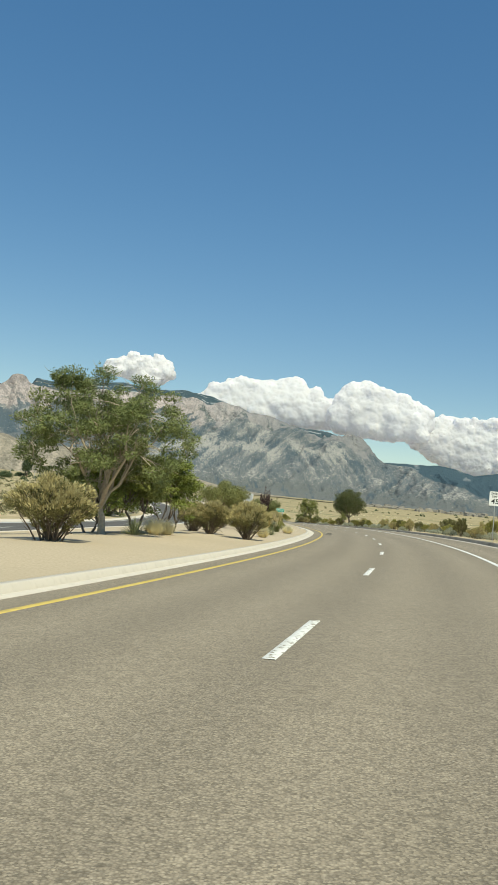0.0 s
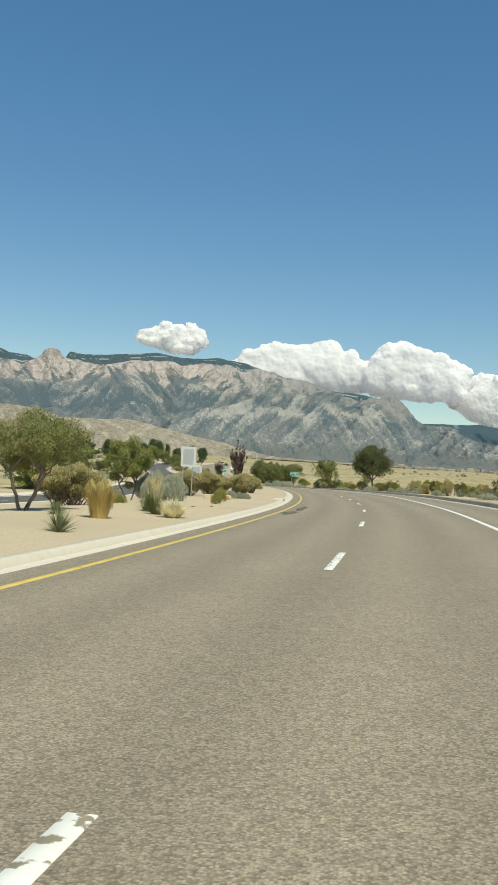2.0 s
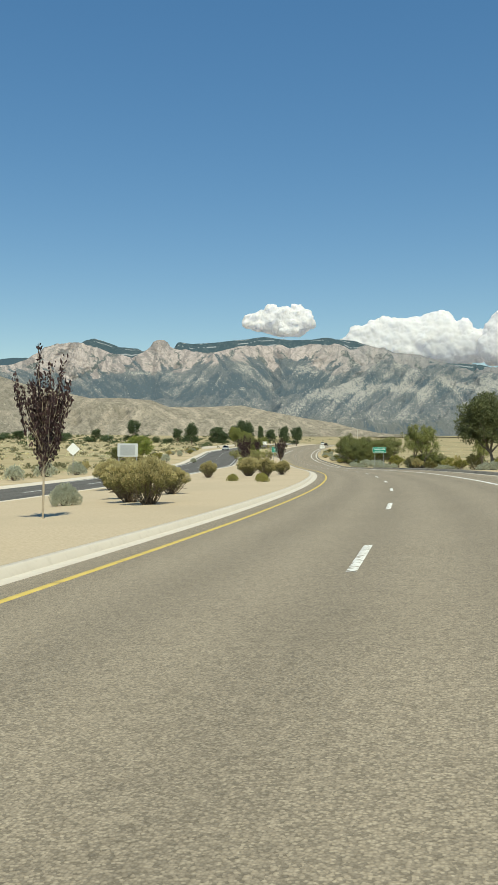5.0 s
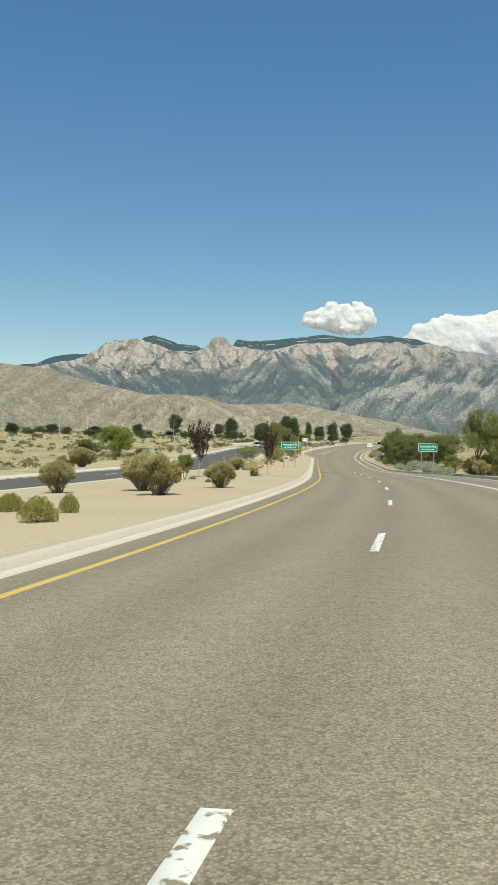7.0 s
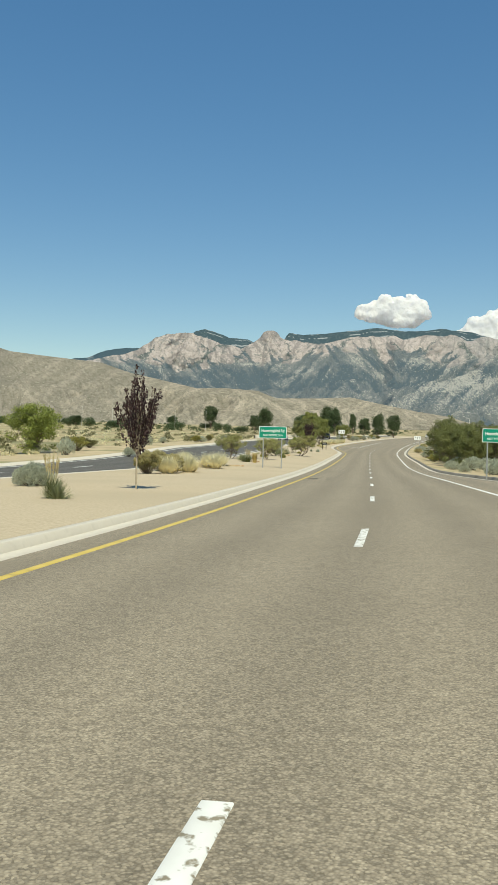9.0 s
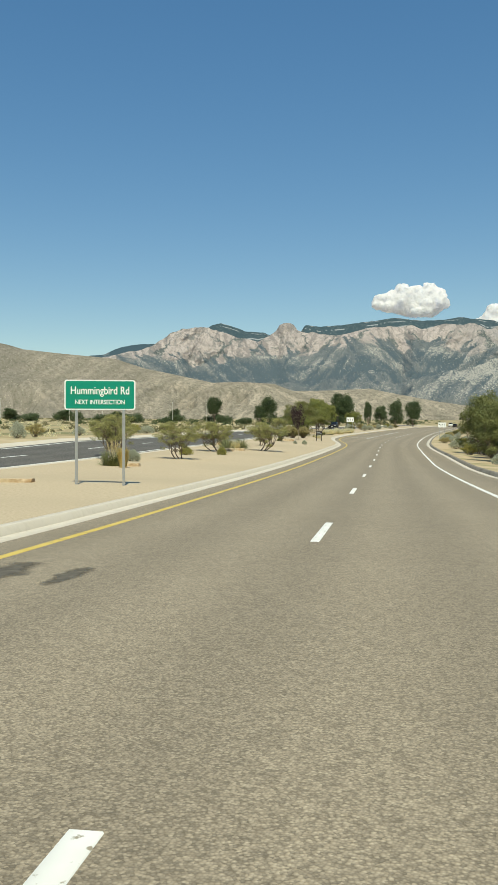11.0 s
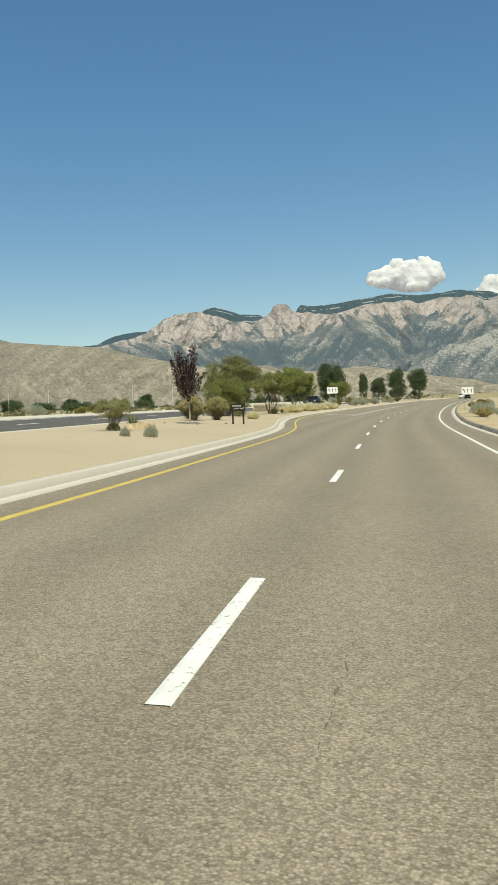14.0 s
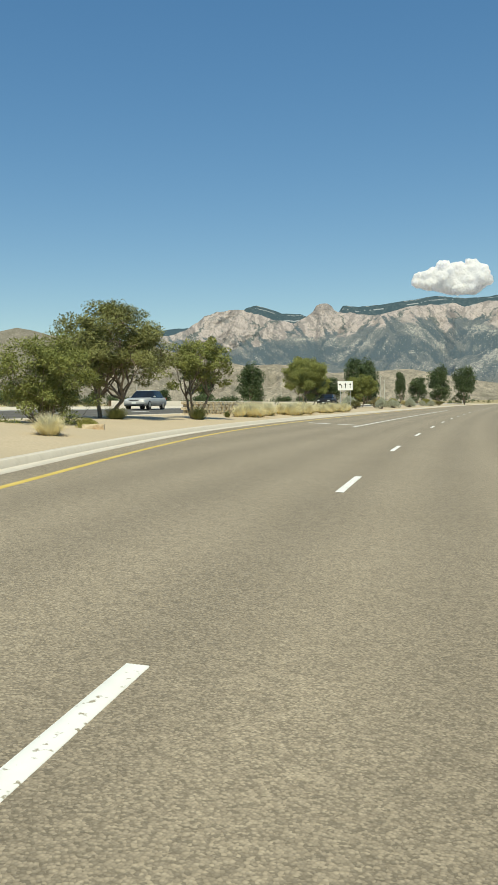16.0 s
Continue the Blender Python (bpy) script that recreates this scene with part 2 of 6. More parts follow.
# ---- the road's line: distance s along the lane line, u metres to its right ----
STEP_S = 12.19
TH = (-10.5, -9.65, -8.8, -7.95, -6.93, -5.25, -3.33, -2.12, -0.49, 1.6, 2.79, 3.92, 5.41, 7.3, 8.88, 10.32, 12.07, 13.48, 13.72, 13.77, 13.93, 13.79, 13.72, 13.62, 13.78, 13.76, 13.51, 12.86, 11.91, 11.0, 10.4, 10.01, 9.63, 9.25, 8.86, 8.48, 8.1, 7.71, 7.33, 6.95)
GZ = (0.0001, 0.0002, 0.0003, 0.0002, -0.0006, -0.0022, -0.0042, -0.0065, -0.0084, -0.0097, -0.0103, -0.0108, -0.0114, -0.0118, -0.0125, -0.0136, -0.015, -0.016, -0.0161, -0.0152, -0.0131, -0.009, -0.0031, 0.0026, 0.0064, 0.0088, 0.0105, 0.0117, 0.0126, 0.0134, 0.0141, 0.0147, 0.0152, 0.0156, 0.016, 0.0163, 0.0166, 0.0168, 0.0171, 0.0173)
S_FIRST = -3 * STEP_S
LINE_S = np.arange(-140.0, 620.0, 0.5)
knots = S_FIRST + np.arange(40) * STEP_S
head = np.radians(np.interp(LINE_S, np.r_[-140, knots, 620], np.r_[-15.5, TH, 4.0]))
grade = np.interp(LINE_S, np.r_[-140, knots, 480, 620], np.r_[0, GZ, 0.016, 0.012])


def summed(v):
    return np.r_[0, np.cumsum((v[1:] + v[:-1]) / 2 * 0.5)]


zero = int(140 / 0.5)
LINE_X, LINE_Y, LINE_Z = summed(-np.sin(head)), summed(np.cos(head)), summed(grade)
LINE_X, LINE_Y, LINE_Z = LINE_X - LINE_X[zero], LINE_Y - LINE_Y[zero], LINE_Z - LINE_Z[zero]


def bank(s):
    return np.interp(s, (-60, 20, 60, 95, 125, 195, 240, 300, 520), (.055, .06, .063, .064, .042, 0, -.06, -.064, -.03))


def level(s, u):
    """The ground's height beside the road, without the fall-away of the far plain."""
    mound = 0.20 * np.sin(math.pi * np.clip((-np.asarray(u) - 5.4) / 9.0, 0, 1)) * np.clip((112 - np.asarray(s)) / 46, 0, 1)
    return np.interp(s, LINE_S, LINE_Z) + bank(s) * np.clip(u, -24, 9) + mound


def place(s, u, dz=0.0):
    """Points of the world from road distances, as an array of x, y, z."""
    s, u = np.broadcast_arrays(np.asarray(s, float), np.asarray(u, float))
    h = np.interp(s, LINE_S, head)
    far = np.maximum(0, np.abs(u) - 45) * 0.018
    return np.stack([np.interp(s, LINE_S, LINE_X) + u * np.cos(h), np.interp(s, LINE_S, LINE_Y) + u * np.sin(h), level(s, u) + far + dz], -1)


def heading(s):
    return math.degrees(float(np.interp(s, LINE_S, head)))


def spot(s, u, dz=0.0, turn=0.0):
    """The pose of a thing that stands at s, u, turned from the road's heading."""
    x, y, z = place(s, u, dz)
    return pose(x, y, z, 0, 0, heading(s) + turn)


def near_edge(s):      # near edge of the opposite carriageway
    return np.interp(s, (-140, 25, 50, 95, 150, 180, 210, 240, 280, 300, 420, 620), (-15, -16.5, -18.2, -18.2, -16, -15.2, -13.3, -13.2, -14.3, -14.8, -16.5, -16.5))


def yellow_u(s):
    """The yellow line, eased round its bends."""
    s = np.asarray(s, float)
    return sum(np.interp(s + d, (-140, 276, 284, 288, 291.5, 295, 300, 309, 319, 332, 370, 620), (-3.5, -3.5, -3.85, -4.25, -4.8, -5.25, -5.85, -6.75, -7.2, -7.5, -7.6, -7.6)) for d in (-5, -3, -1, 1, 3, 5)) / 6


def right_u(s):        # face of the right-hand kerb
    return np.interp(s, (-140, 100, 165, 184, 205, 226, 267, 305, 620), (6.4, 6.5, 7.6, 8.0, 7.2, 6.3, 6.6, 6.2, 6.3))


def white_u(s):
    return np.interp(s, (-140, 50, 78, 105, 145, 160, 206, 241, 280, 620), (3.6, 3.6, 3.85, 4.3, 4.5, 4.3, 4.0, 4.1, 4.5, 4.5))


def ribbon(name, columns, material, s0, s1, step=1.5, lumps=0.0, seed=3, smooth=True):
    """A strip along the road; columns are pairs of u (a number or a function of s) and height over the road's level."""
    s = np.arange(s0, s1 + step / 2, step)
    us = np.stack([np.full_like(s, u) if not callable(u) else u(s) for u, _ in columns], 1)
    dz = np.array([d for _, d in columns])[None, :].repeat(len(s), 0)
    p = place(s[:, None].repeat(us.shape[1], 1), us, 0.0)
    p[..., 2] += dz
    if lumps:
        p[..., 2] += lumps * fbm(p[..., 0] * 0.35, p[..., 1] * 0.35, 3, seed)
    me = mesh_of(name, p.reshape(-1, 3), grid_faces(*us.shape), material, smooth)
    me.attributes.new("across", 'FLOAT', 'POINT').data.foreach_set("value", us.astype(np.float32).ravel())
    return new(name, me)


def off(f, d):
    return lambda s: f(s) + d


# ---- ground, roads, kerbs ----
def axis(fine_a, fine_b, a, b, step, grow):
    """Coordinates that are evenly spaced from fine_a to fine_b and spread out beyond."""
    mid = list(np.arange(fine_a, fine_b + 0.1, step))
    v, d = fine_b, step
    while v < b:
        d *= grow
        v += d
        mid.append(v)
    v, d = fine_a, step
    while v > a:
        d *= grow
        v -= d
        mid.insert(0, v)
    return np.array(mid)


def ground_at(x, y):
    """Distance, road distances and height of the open ground at arrays x, y."""
    sx, sy = LINE_X[::6], LINE_Y[::6]
    flat = np.stack([x.ravel(), y.ravel()], 1)
    best = np.empty(len(flat), int)
    for i in range(0, len(flat), 4000):
        c = flat[i:i + 4000]
        best[i:i + 4000] = ((c[:, :1] - sx) ** 2 + (c[:, 1:] - sy) ** 2).argmin(1)
    i = best * 6
    dx, dy = flat[:, 0] - LINE_X[i], flat[:, 1] - LINE_Y[i]
    dist = np.hypot(dx, dy)
    u = np.cos(head[i]) * dx + np.sin(head[i]) * dy
    far = np.where(u > 0, np.maximum(0, dist - 45) * 0.018, np.maximum(0, dist - 45) * 0.018)
    z = level(LINE_S[i], u) + np.minimum(far, 27 + dist * 0.002) + np.clip((dist - 30) / 120, 0, 1) * 0.5 * fbm(flat[:, 0] * 0.02, flat[:, 1] * 0.02, 3, 8)
    return dist.reshape(x.shape), LINE_S[i].reshape(x.shape), u.reshape(x.shape), z.reshape(x.shape)


gx, gy = np.meshgrid(axis(-150, 110, -4900, 4900, 5, 1.12), axis(-90, 470, -4000, 4900, 5, 1.12), indexing="ij")
g_dist, g_s, g_u, g_z = ground_at(gx, gy)
under = np.clip(np.minimum((g_u + near_edge(g_s) * -1 + 20) / 4, (right_u(g_s) + 9 - g_u) / 4), 0, 1)
g_z = g_z - 0.5 * under
ground = new("ground", mesh_of("ground", np.stack([gx, gy, g_z], -1).reshape(-1, 3), grid_faces(*gx.shape)[:, ::-1], DESERT, True))
tagged(ground, "dry tan desert grassland rising gently to the mountains", "ground", kind="structure")

S0, S1 = -120, 600
road_cols = [(off(yellow_u, -0.70), 0.0), (yellow_u, 0.0), (-2.6, 0.0), (-1.8, 0.0), (-1.0, 0.0), (0, 0.0), (1.0, 0.0), (1.9, 0.0), (2.8, 0.0), (white_u, 0.0), (off(right_u, -0.45), 0.0)]
road = tagged(ribbon("road", road_cols, ASPHALT, S0, S1, 1.0), "worn grey-brown asphalt carriageway with two lanes", "road", kind="structure")
gutter_cols = [(off(yellow_u, -0.66), -0.05), (off(yellow_u, -0.66), 0.003), (off(yellow_u, -1.02), -0.010)]
tagged(ribbon("gutter_median", gutter_cols, CONCRETE, S0, S1, 1.0, smooth=False), "pale concrete gutter beside the median kerb", "gutter", kind="structure")
kerb_cols = [(off(yellow_u, -1.02), -0.010), (off(yellow_u, -1.07), 0.09), (off(yellow_u, -1.11), 0.114)]
tagged(ribbon("kerb_face_median", kerb_cols, KERB_FACE, S0, S1, 1.0, smooth=False), "face of the median kerb, slightly darker than its top", "kerb", kind="structure")
kerb_cols = [(off(yellow_u, -1.11), 0.114), (off(yellow_u, -1.26), 0.120), (off(yellow_u, -1.30), -0.1)]
tagged(ribbon("kerb_median", kerb_cols, CONCRETE, S0, S1, 1.0, smooth=False), "pale concrete kerb top along the sandy median", "kerb", kind="structure")
kerb_cols = [(off(right_u, -0.45), -0.05), (off(right_u, -0.45), 0.003), (off(right_u, -0.03), -0.012), (off(right_u, 0.03), 0.15), (off(right_u, 0.07), 0.18), (off(right_u, 0.25), 0.185), (off(right_u, 0.29), -0.2)]
# the kerb face's shade is in this dark colour
tagged(ribbon("kerb_verge", kerb_cols[2:], SHADED_KERB, S0, S1, 1.5, smooth=False), "outer verge kerb, coloured dark for its shaded face", "kerb", kind="structure")
tagged(ribbon("gutter_verge", kerb_cols[:3], CONCRETE, S0, S1, 1.5, smooth=False), "pale concrete gutter beside the outer kerb", "gutter", kind="structure")


def blend(a, da, b, db, k):
    return lambda s: (a(s) + da) * (1 - k) + (b(s) + db) * k


median_cols = [(blend(yellow_u, -1.28, near_edge, 0.4, k), 0.10 + 0.05 * math.sin(math.pi * k)) for k in np.linspace(0, 1, 15)]
tagged(ribbon("median_sand", median_cols, SAND, S0, S1, 1.0, 0.003), "raked tan sand of the wide planted median", "ground", kind="structure")
kerb_cols = [(off(near_edge, 0.44), -0.1), (off(near_edge, 0.42), 0.135), (off(near_edge, 0.2), 0.13), (off(near_edge, 0.12), 0.0), (off(near_edge, -0.35), 0.004), (off(near_edge, -0.35), -0.05)]
tagged(ribbon("kerb_opposite", kerb_cols, CONCRETE, S0, S1, 2.0, smooth=False), "pale concrete kerb of the opposite carriageway", "kerb", kind="structure")
opp_cols = [(off(near_edge, -0.35 - 7.6 * k), 0.0) for k in np.linspace(0, 1, 6)]
tagged(ribbon("road_opposite", opp_cols, ASPHALT_DARK, S0, S1, 2.0), "dark asphalt carriageway for oncoming traffic", "road", kind="structure")
kerb_cols = [(off(near_edge, -7.95), -0.05), (off(near_edge, -7.95), 0.004), (off(near_edge, -8.4), -0.01), (off(near_edge, -8.48), 0.13), (off(near_edge, -8.75), 0.135), (off(near_edge, -8.8), -0.2)]
tagged(ribbon("kerb_far", kerb_cols, CONCRETE, S0, S1, 2.0, smooth=False), "pale concrete kerb on the far side of the opposite carriageway", "kerb", kind="structure")
verge_cols = [(off(near_edge, -8.78), 0.10), (off(near_edge, -10.5), 0.10), (off(near_edge, -13), 0.02), (off(near_edge, -16), -0.12), (off(near_edge, -20), -0.45), (off(near_edge, -24), -0.9)]
tagged(ribbon("verge_far", verge_cols, VERGE, S0, S1, 2.5, 0.08), "tan gravelly verge beyond the opposite carriageway", "ground", kind="structure")
verge_cols = [(off(right_u, 0.27), 0.10), (off(right_u, 1.5), 0.12), (off(right_u, 3), 0.08), (off(right_u, 5), 0.0), (off(right_u, 7), -0.15), (off(right_u, 9), -0.4), (off(right_u, 12), -0.9)]
tagged(ribbon("verge_right", verge_cols, VERGE, S0, S1, 2.0, 0.08), "dry tan roadside verge with weeds", "ground", kind="structure")

line = ribbon("yellow_line", [(off(yellow_u, -0.065), 0.0), (off(yellow_u, -0.06), 0.006), (off(yellow_u, 0.06), 0.006), (off(yellow_u, 0.065), 0.0)], YELLOW_PAINT, S0, S1, 1.0, smooth=False)
line.parent = road
line = ribbon("white_edge_line", [(off(white_u, -0.08), 0.0), (off(white_u, -0.075), 0.006), (off(white_u, 0.075), 0.006), (off(white_u, 0.08), 0.0)], EDGE_PAINT, S0, S1, 1.0, smooth=False)
line.parent = road
for u0 in (-0.75, -7.45):
    line = ribbon("opposite_edge_line", [(off(near_edge, u0 - 0.07), 0.0), (off(near_edge, u0 - 0.065), 0.007), (off(near_edge, u0 + 0.065), 0.007), (off(near_edge, u0 + 0.07), 0.0)], EDGE_PAINT, S0, S1, 2.0, smooth=False)
    line.parent = bpy.data.objects["road_opposite"]
for k in range(-6, 44):
    c = k * STEP_S
    dash = ribbon("lane_dash", [(-0.065, 0.0), (-0.06, 0.006), (0.06, 0.006), (0.065, 0.0)], WORN_PAINT if k < 15 else WHITE_PAINT, c - 1.53, c + 1.53, 0.51, smooth=False)
    dash.parent = road
    c += 3.0
    dash = ribbon("lane_dash", [(off(near_edge, -4.16), 0.0), (off(near_edge, -4.155), 0.007), (off(near_edge, -4.035), 0.007), (off(near_edge, -4.03), 0.0)], EDGE_PAINT, c - 1.53, c + 1.53, 1.53, smooth=False)
    dash.parent = bpy.data.objects["road_opposite"]
line = ribbon("turn_bay_line", [(-3.68, 0.0), (-3.67, 0.006), (-3.55, 0.006), (-3.54, 0.0)], EDGE_PAINT, 322, 400, 1.0, smooth=False)
line.parent = road
for u0 in (-6.6, -5.0):
    line = ribbon("turn_bay_bar", [(u0, 0.0), (u0 + 0.01, 0.006), (u0 + 1.2, 0.006), (u0 + 1.21, 0.0)], EDGE_PAINT, 325.3, 325.9, 0.3, smooth=False)
    line.parent = road

# ---- mountains ----
def relief(name, azimuths, radii, height, colour, material, rows, cols, spread=(0, 0.36, 0.78, 1), push=None):
    """Land in polar form round the middle of the drive; height(az, q, r) and colour(az, q, z) give arrays, push(az, q, z) metres by which rock stands forward."""
    az = np.linspace(*azimuths, cols)[None, :].repeat(rows, 0)
    q = np.interp(np.linspace(0, 1, rows), (0, 0.36, 0.78, 1), spread)[:, None].repeat(cols, 1)
    r = radii[0] + (radii[1] - radii[0]) * q
    z = height(az, q, r)
    if push:
        r = r - push(az, q, z)
    a = np.radians(az)
    p = np.stack([-np.sin(a) * r, 150 + np.cos(a) * r, z], -1)
    me = mesh_of(name, p.reshape(-1, 3), grid_faces(rows, cols), material, False)
    rgba = colour(az, q, z)
    me.attributes.new("tint", 'FLOAT_COLOR', 'POINT').data.foreach_set("color", rgba.astype(np.float32).ravel())
    return new(name, me)


def cells(x, y, seed):
    """Distances to the nearest and second nearest of scattered points, one in each unit square, and the nearest one's own number."""
    table = np.random.RandomState(seed).rand(64, 64, 3)
    ix, iy = np.floor(x).astype(int), np.floor(y).astype(int)
    first, second, own = np.full(x.shape, 9.0), np.full(x.shape, 9.0), np.zeros(x.shape)
    for dx in (-1, 0, 1):
        for dy in (-1, 0, 1):
            t = table[(ix + dx) % 64, (iy + dy) % 64]
            d = np.hypot(ix + dx + t[..., 0] - x, iy + dy + t[..., 1] - y)
            nearer = d < first
            second = np.where(nearer, first, np.minimum(second, d))
            own = np.where(nearer, t[..., 2], own)
            first = np.where(nearer, d, first)
    return first, second, own


def land_material(name, speck1, speck2, scale, amount, relief_m):
    """Land tinted by its vertices; their alpha says how much bare rock breaks through."""
    m, n, l, b = shader(name, 1.0, 0.0, 0.0)
    at = n.new("ShaderNodeAttribute")
    at.attribute_name = "tint"
    g = n.new("ShaderNodeNewGeometry")
    along = n.new("ShaderNodeMapping")       # grain drawn out along the slope's fall, away from the road
    along.vector_type = 'TEXTURE'
    along.inputs["Rotation"].default_value, along.inputs["Scale"].default_value = (0, 0, radians(16)), (1, 2.6, 1)
    l.new(g.outputs["Position"], along.inputs["Vector"])
    where = along.outputs["Vector"]

    def noise(size, rough):
        t = n.new("ShaderNodeTexNoise")
        t.inputs["Scale"].default_value, t.inputs["Detail"].default_value, t.inputs["Roughness"].default_value = size, 7.0, rough
        l.new(where, t.inputs["Vector"])
        return t.outputs["Fac"]

    def ramp(value, low, high, top):
        r = n.new("ShaderNodeMapRange")
        r.inputs["From Min"].default_value, r.inputs["From Max"].default_value, r.inputs["To Max"].default_value = low, high, top
        l.new(value, r.inputs["Value"])
        return r.outputs["Result"]

    def blend(factor, first, colour):
        mix = n.new("ShaderNodeMix")
        mix.data_type = 'RGBA'
        l.new(factor, mix.inputs["Factor"])
        l.new(first, mix.inputs["A"])
        mix.inputs["B"].default_value = (*colour, 1)
        return mix.outputs["Result"]

    grown = n.new("ShaderNodeMath")          # few plants hold on the bare cliffs
    grown.operation = 'MULTIPLY'
    l.new(ramp(noise(scale * 1.5, 0.62), 0.54, 0.58, amount), grown.inputs[0])
    l.new(ramp(at.outputs["Alpha"], 0.0, 0.12, 1.0), grown.inputs[1])
    dark = blend(grown.outputs[0], at.outputs["Color"], speck1)
    add = n.new("ShaderNodeMath")
    add.operation = 'MULTIPLY_ADD'
    l.new(at.outputs["Alpha"], add.inputs[0])
    add.inputs[1].default_value = 0.21
    l.new(noise(scale, 0.74), add.inputs[2])
    rock = blend(ramp(add.outputs[0], 0.650, 0.690, 0.80), dark, speck2)
    l.new(rock, b.inputs["Base Color"])
    bp = n.new("ShaderNodeBump")
    bp.inputs["Strength"].default_value, bp.inputs["Distance"].default_value = 1.0, relief_m
    l.new(noise(scale * 0.6, 0.62), bp.inputs["Height"])
    l.new(bp.outputs["Normal"], b.inputs["Normal"])
    return m


def step(a, b, v):
    k = np.clip((v - a) / (b - a), 0, 1)
    return k * k * (3 - 2 * k)


def lerp3(a, b, k):
    return a * (1 - k[..., None]) + np.asarray(b) * k[..., None]


RIDGE_AZ = (-30, -18, -12.1, -10.6, -9.5, -8.4, -6.2, -4.6, -3.8, -3.25, -2.5, -1.8, -1.2, 0.8, 2.9, 4.4, 5.15, 5.9, 6.6, 9.2, 11.6, 13.5, 15.1, 16.9, 18.3, 19.2, 19.7, 19.95, 20.2, 20.75, 20.95, 21.15, 21.4, 23.1, 24.2, 24.7, 25.3, 26.4, 27.6, 28.9, 31.1, 32.2, 36, 45, 60)
RIDGE_H = (250, 268, 277, 255, 283, 293, 289, 287, 330, 376, 395, 394, 416, 428, 460, 478, 506, 522, 536, 565, 551, 569, 553, 537, 530, 538, 500, 523, 535, 535, 524, 500, 496, 506, 536, 545, 538, 522, 492, 448, 423, 387, 340, 300, 280)


CREST_AZ = (-30, -4.7, -4.05, -3.2, -2.4, -1.5, -0.3, 0.95, 2.2, 3.1, 4.1, 4.8, 5.6, 6.9, 7.7, 8.7, 9.3, 10.3, 11.2, 11.7, 12.4, 13.4, 14.1, 15.3, 16.2, 17.2, 18.6, 19.5, 19.75, 19.95, 20.2, 20.65, 20.9, 21.1, 21.6, 22.3, 23.0, 23.7, 24.9, 26.0, 27.2, 28.1, 29.1, 31, 33, 60)
CREST_H = (60, 255, 292, 350, 368, 362, 350, 375, 405, 423, 433, 437, 463, 472, 455, 482, 476, 484, 464, 456, 482, 476, 475, 466, 452, 438, 450, 454, 462, 483, 492, 492, 483, 460, 436, 405, 423, 429, 459, 475, 469, 439, 389, 350, 320, 250)
FOOT_AZ = (-30, -4.5, -3.5, -2.2, -0.8, 0.7, 2.0, 3.2, 4.4, 5.0, 6.6, 8.2, 9.3, 10.4, 11.7, 12.3, 13.0, 13.8, 14.7, 15.4, 16.4, 17.4, 19.2, 20.3, 21.0, 22.1, 23.3, 24.0, 25.6, 26.6, 27.2, 28.2, 29.2, 33, 60)
FOOT_H = (40, 240, 254, 285, 314, 337, 346, 326, 342, 388, 360, 335, 334, 380, 388, 380, 340, 372, 390, 402, 390, 370, 339, 356, 331, 344, 323, 307, 293, 277, 311, 323, 329, 300, 200)
FOOT_Q, CREST_Q = 0.72, 0.79


def leaned(az, e):
    """Bearings along the face, leaning this way and that as the cracks do."""
    return az + 0.42 * np.clip(e - 6, -1.5, 2) * np.sin(az * 0.75 + 0.6) + 0.30 * fbm(az * 0.9, e * 0.9, 3, 28)


def slope_folds(az, q):
    """Ridges and ravines of the slopes below the cliffs, from -1 (ravine) to 1 (ridge), at three sizes."""
    gx, gy = az * 72, q * 1900
    gx = gx + gy * 0.55 * np.sin(az * 0.13 + 0.6)
    wx, wy = gx + 110 * fbm(gx / 300, gy / 300, 3, 26), gy + 110 * fbm(gx / 300 + 7, gy / 300, 3, 27)
    return fbm(wx / 420, wy / 1000, 3, 21, True), fbm(wx / 150, wy / 300, 4, 22, True), fbm(wx / 46, wy / 75, 3, 23, True)


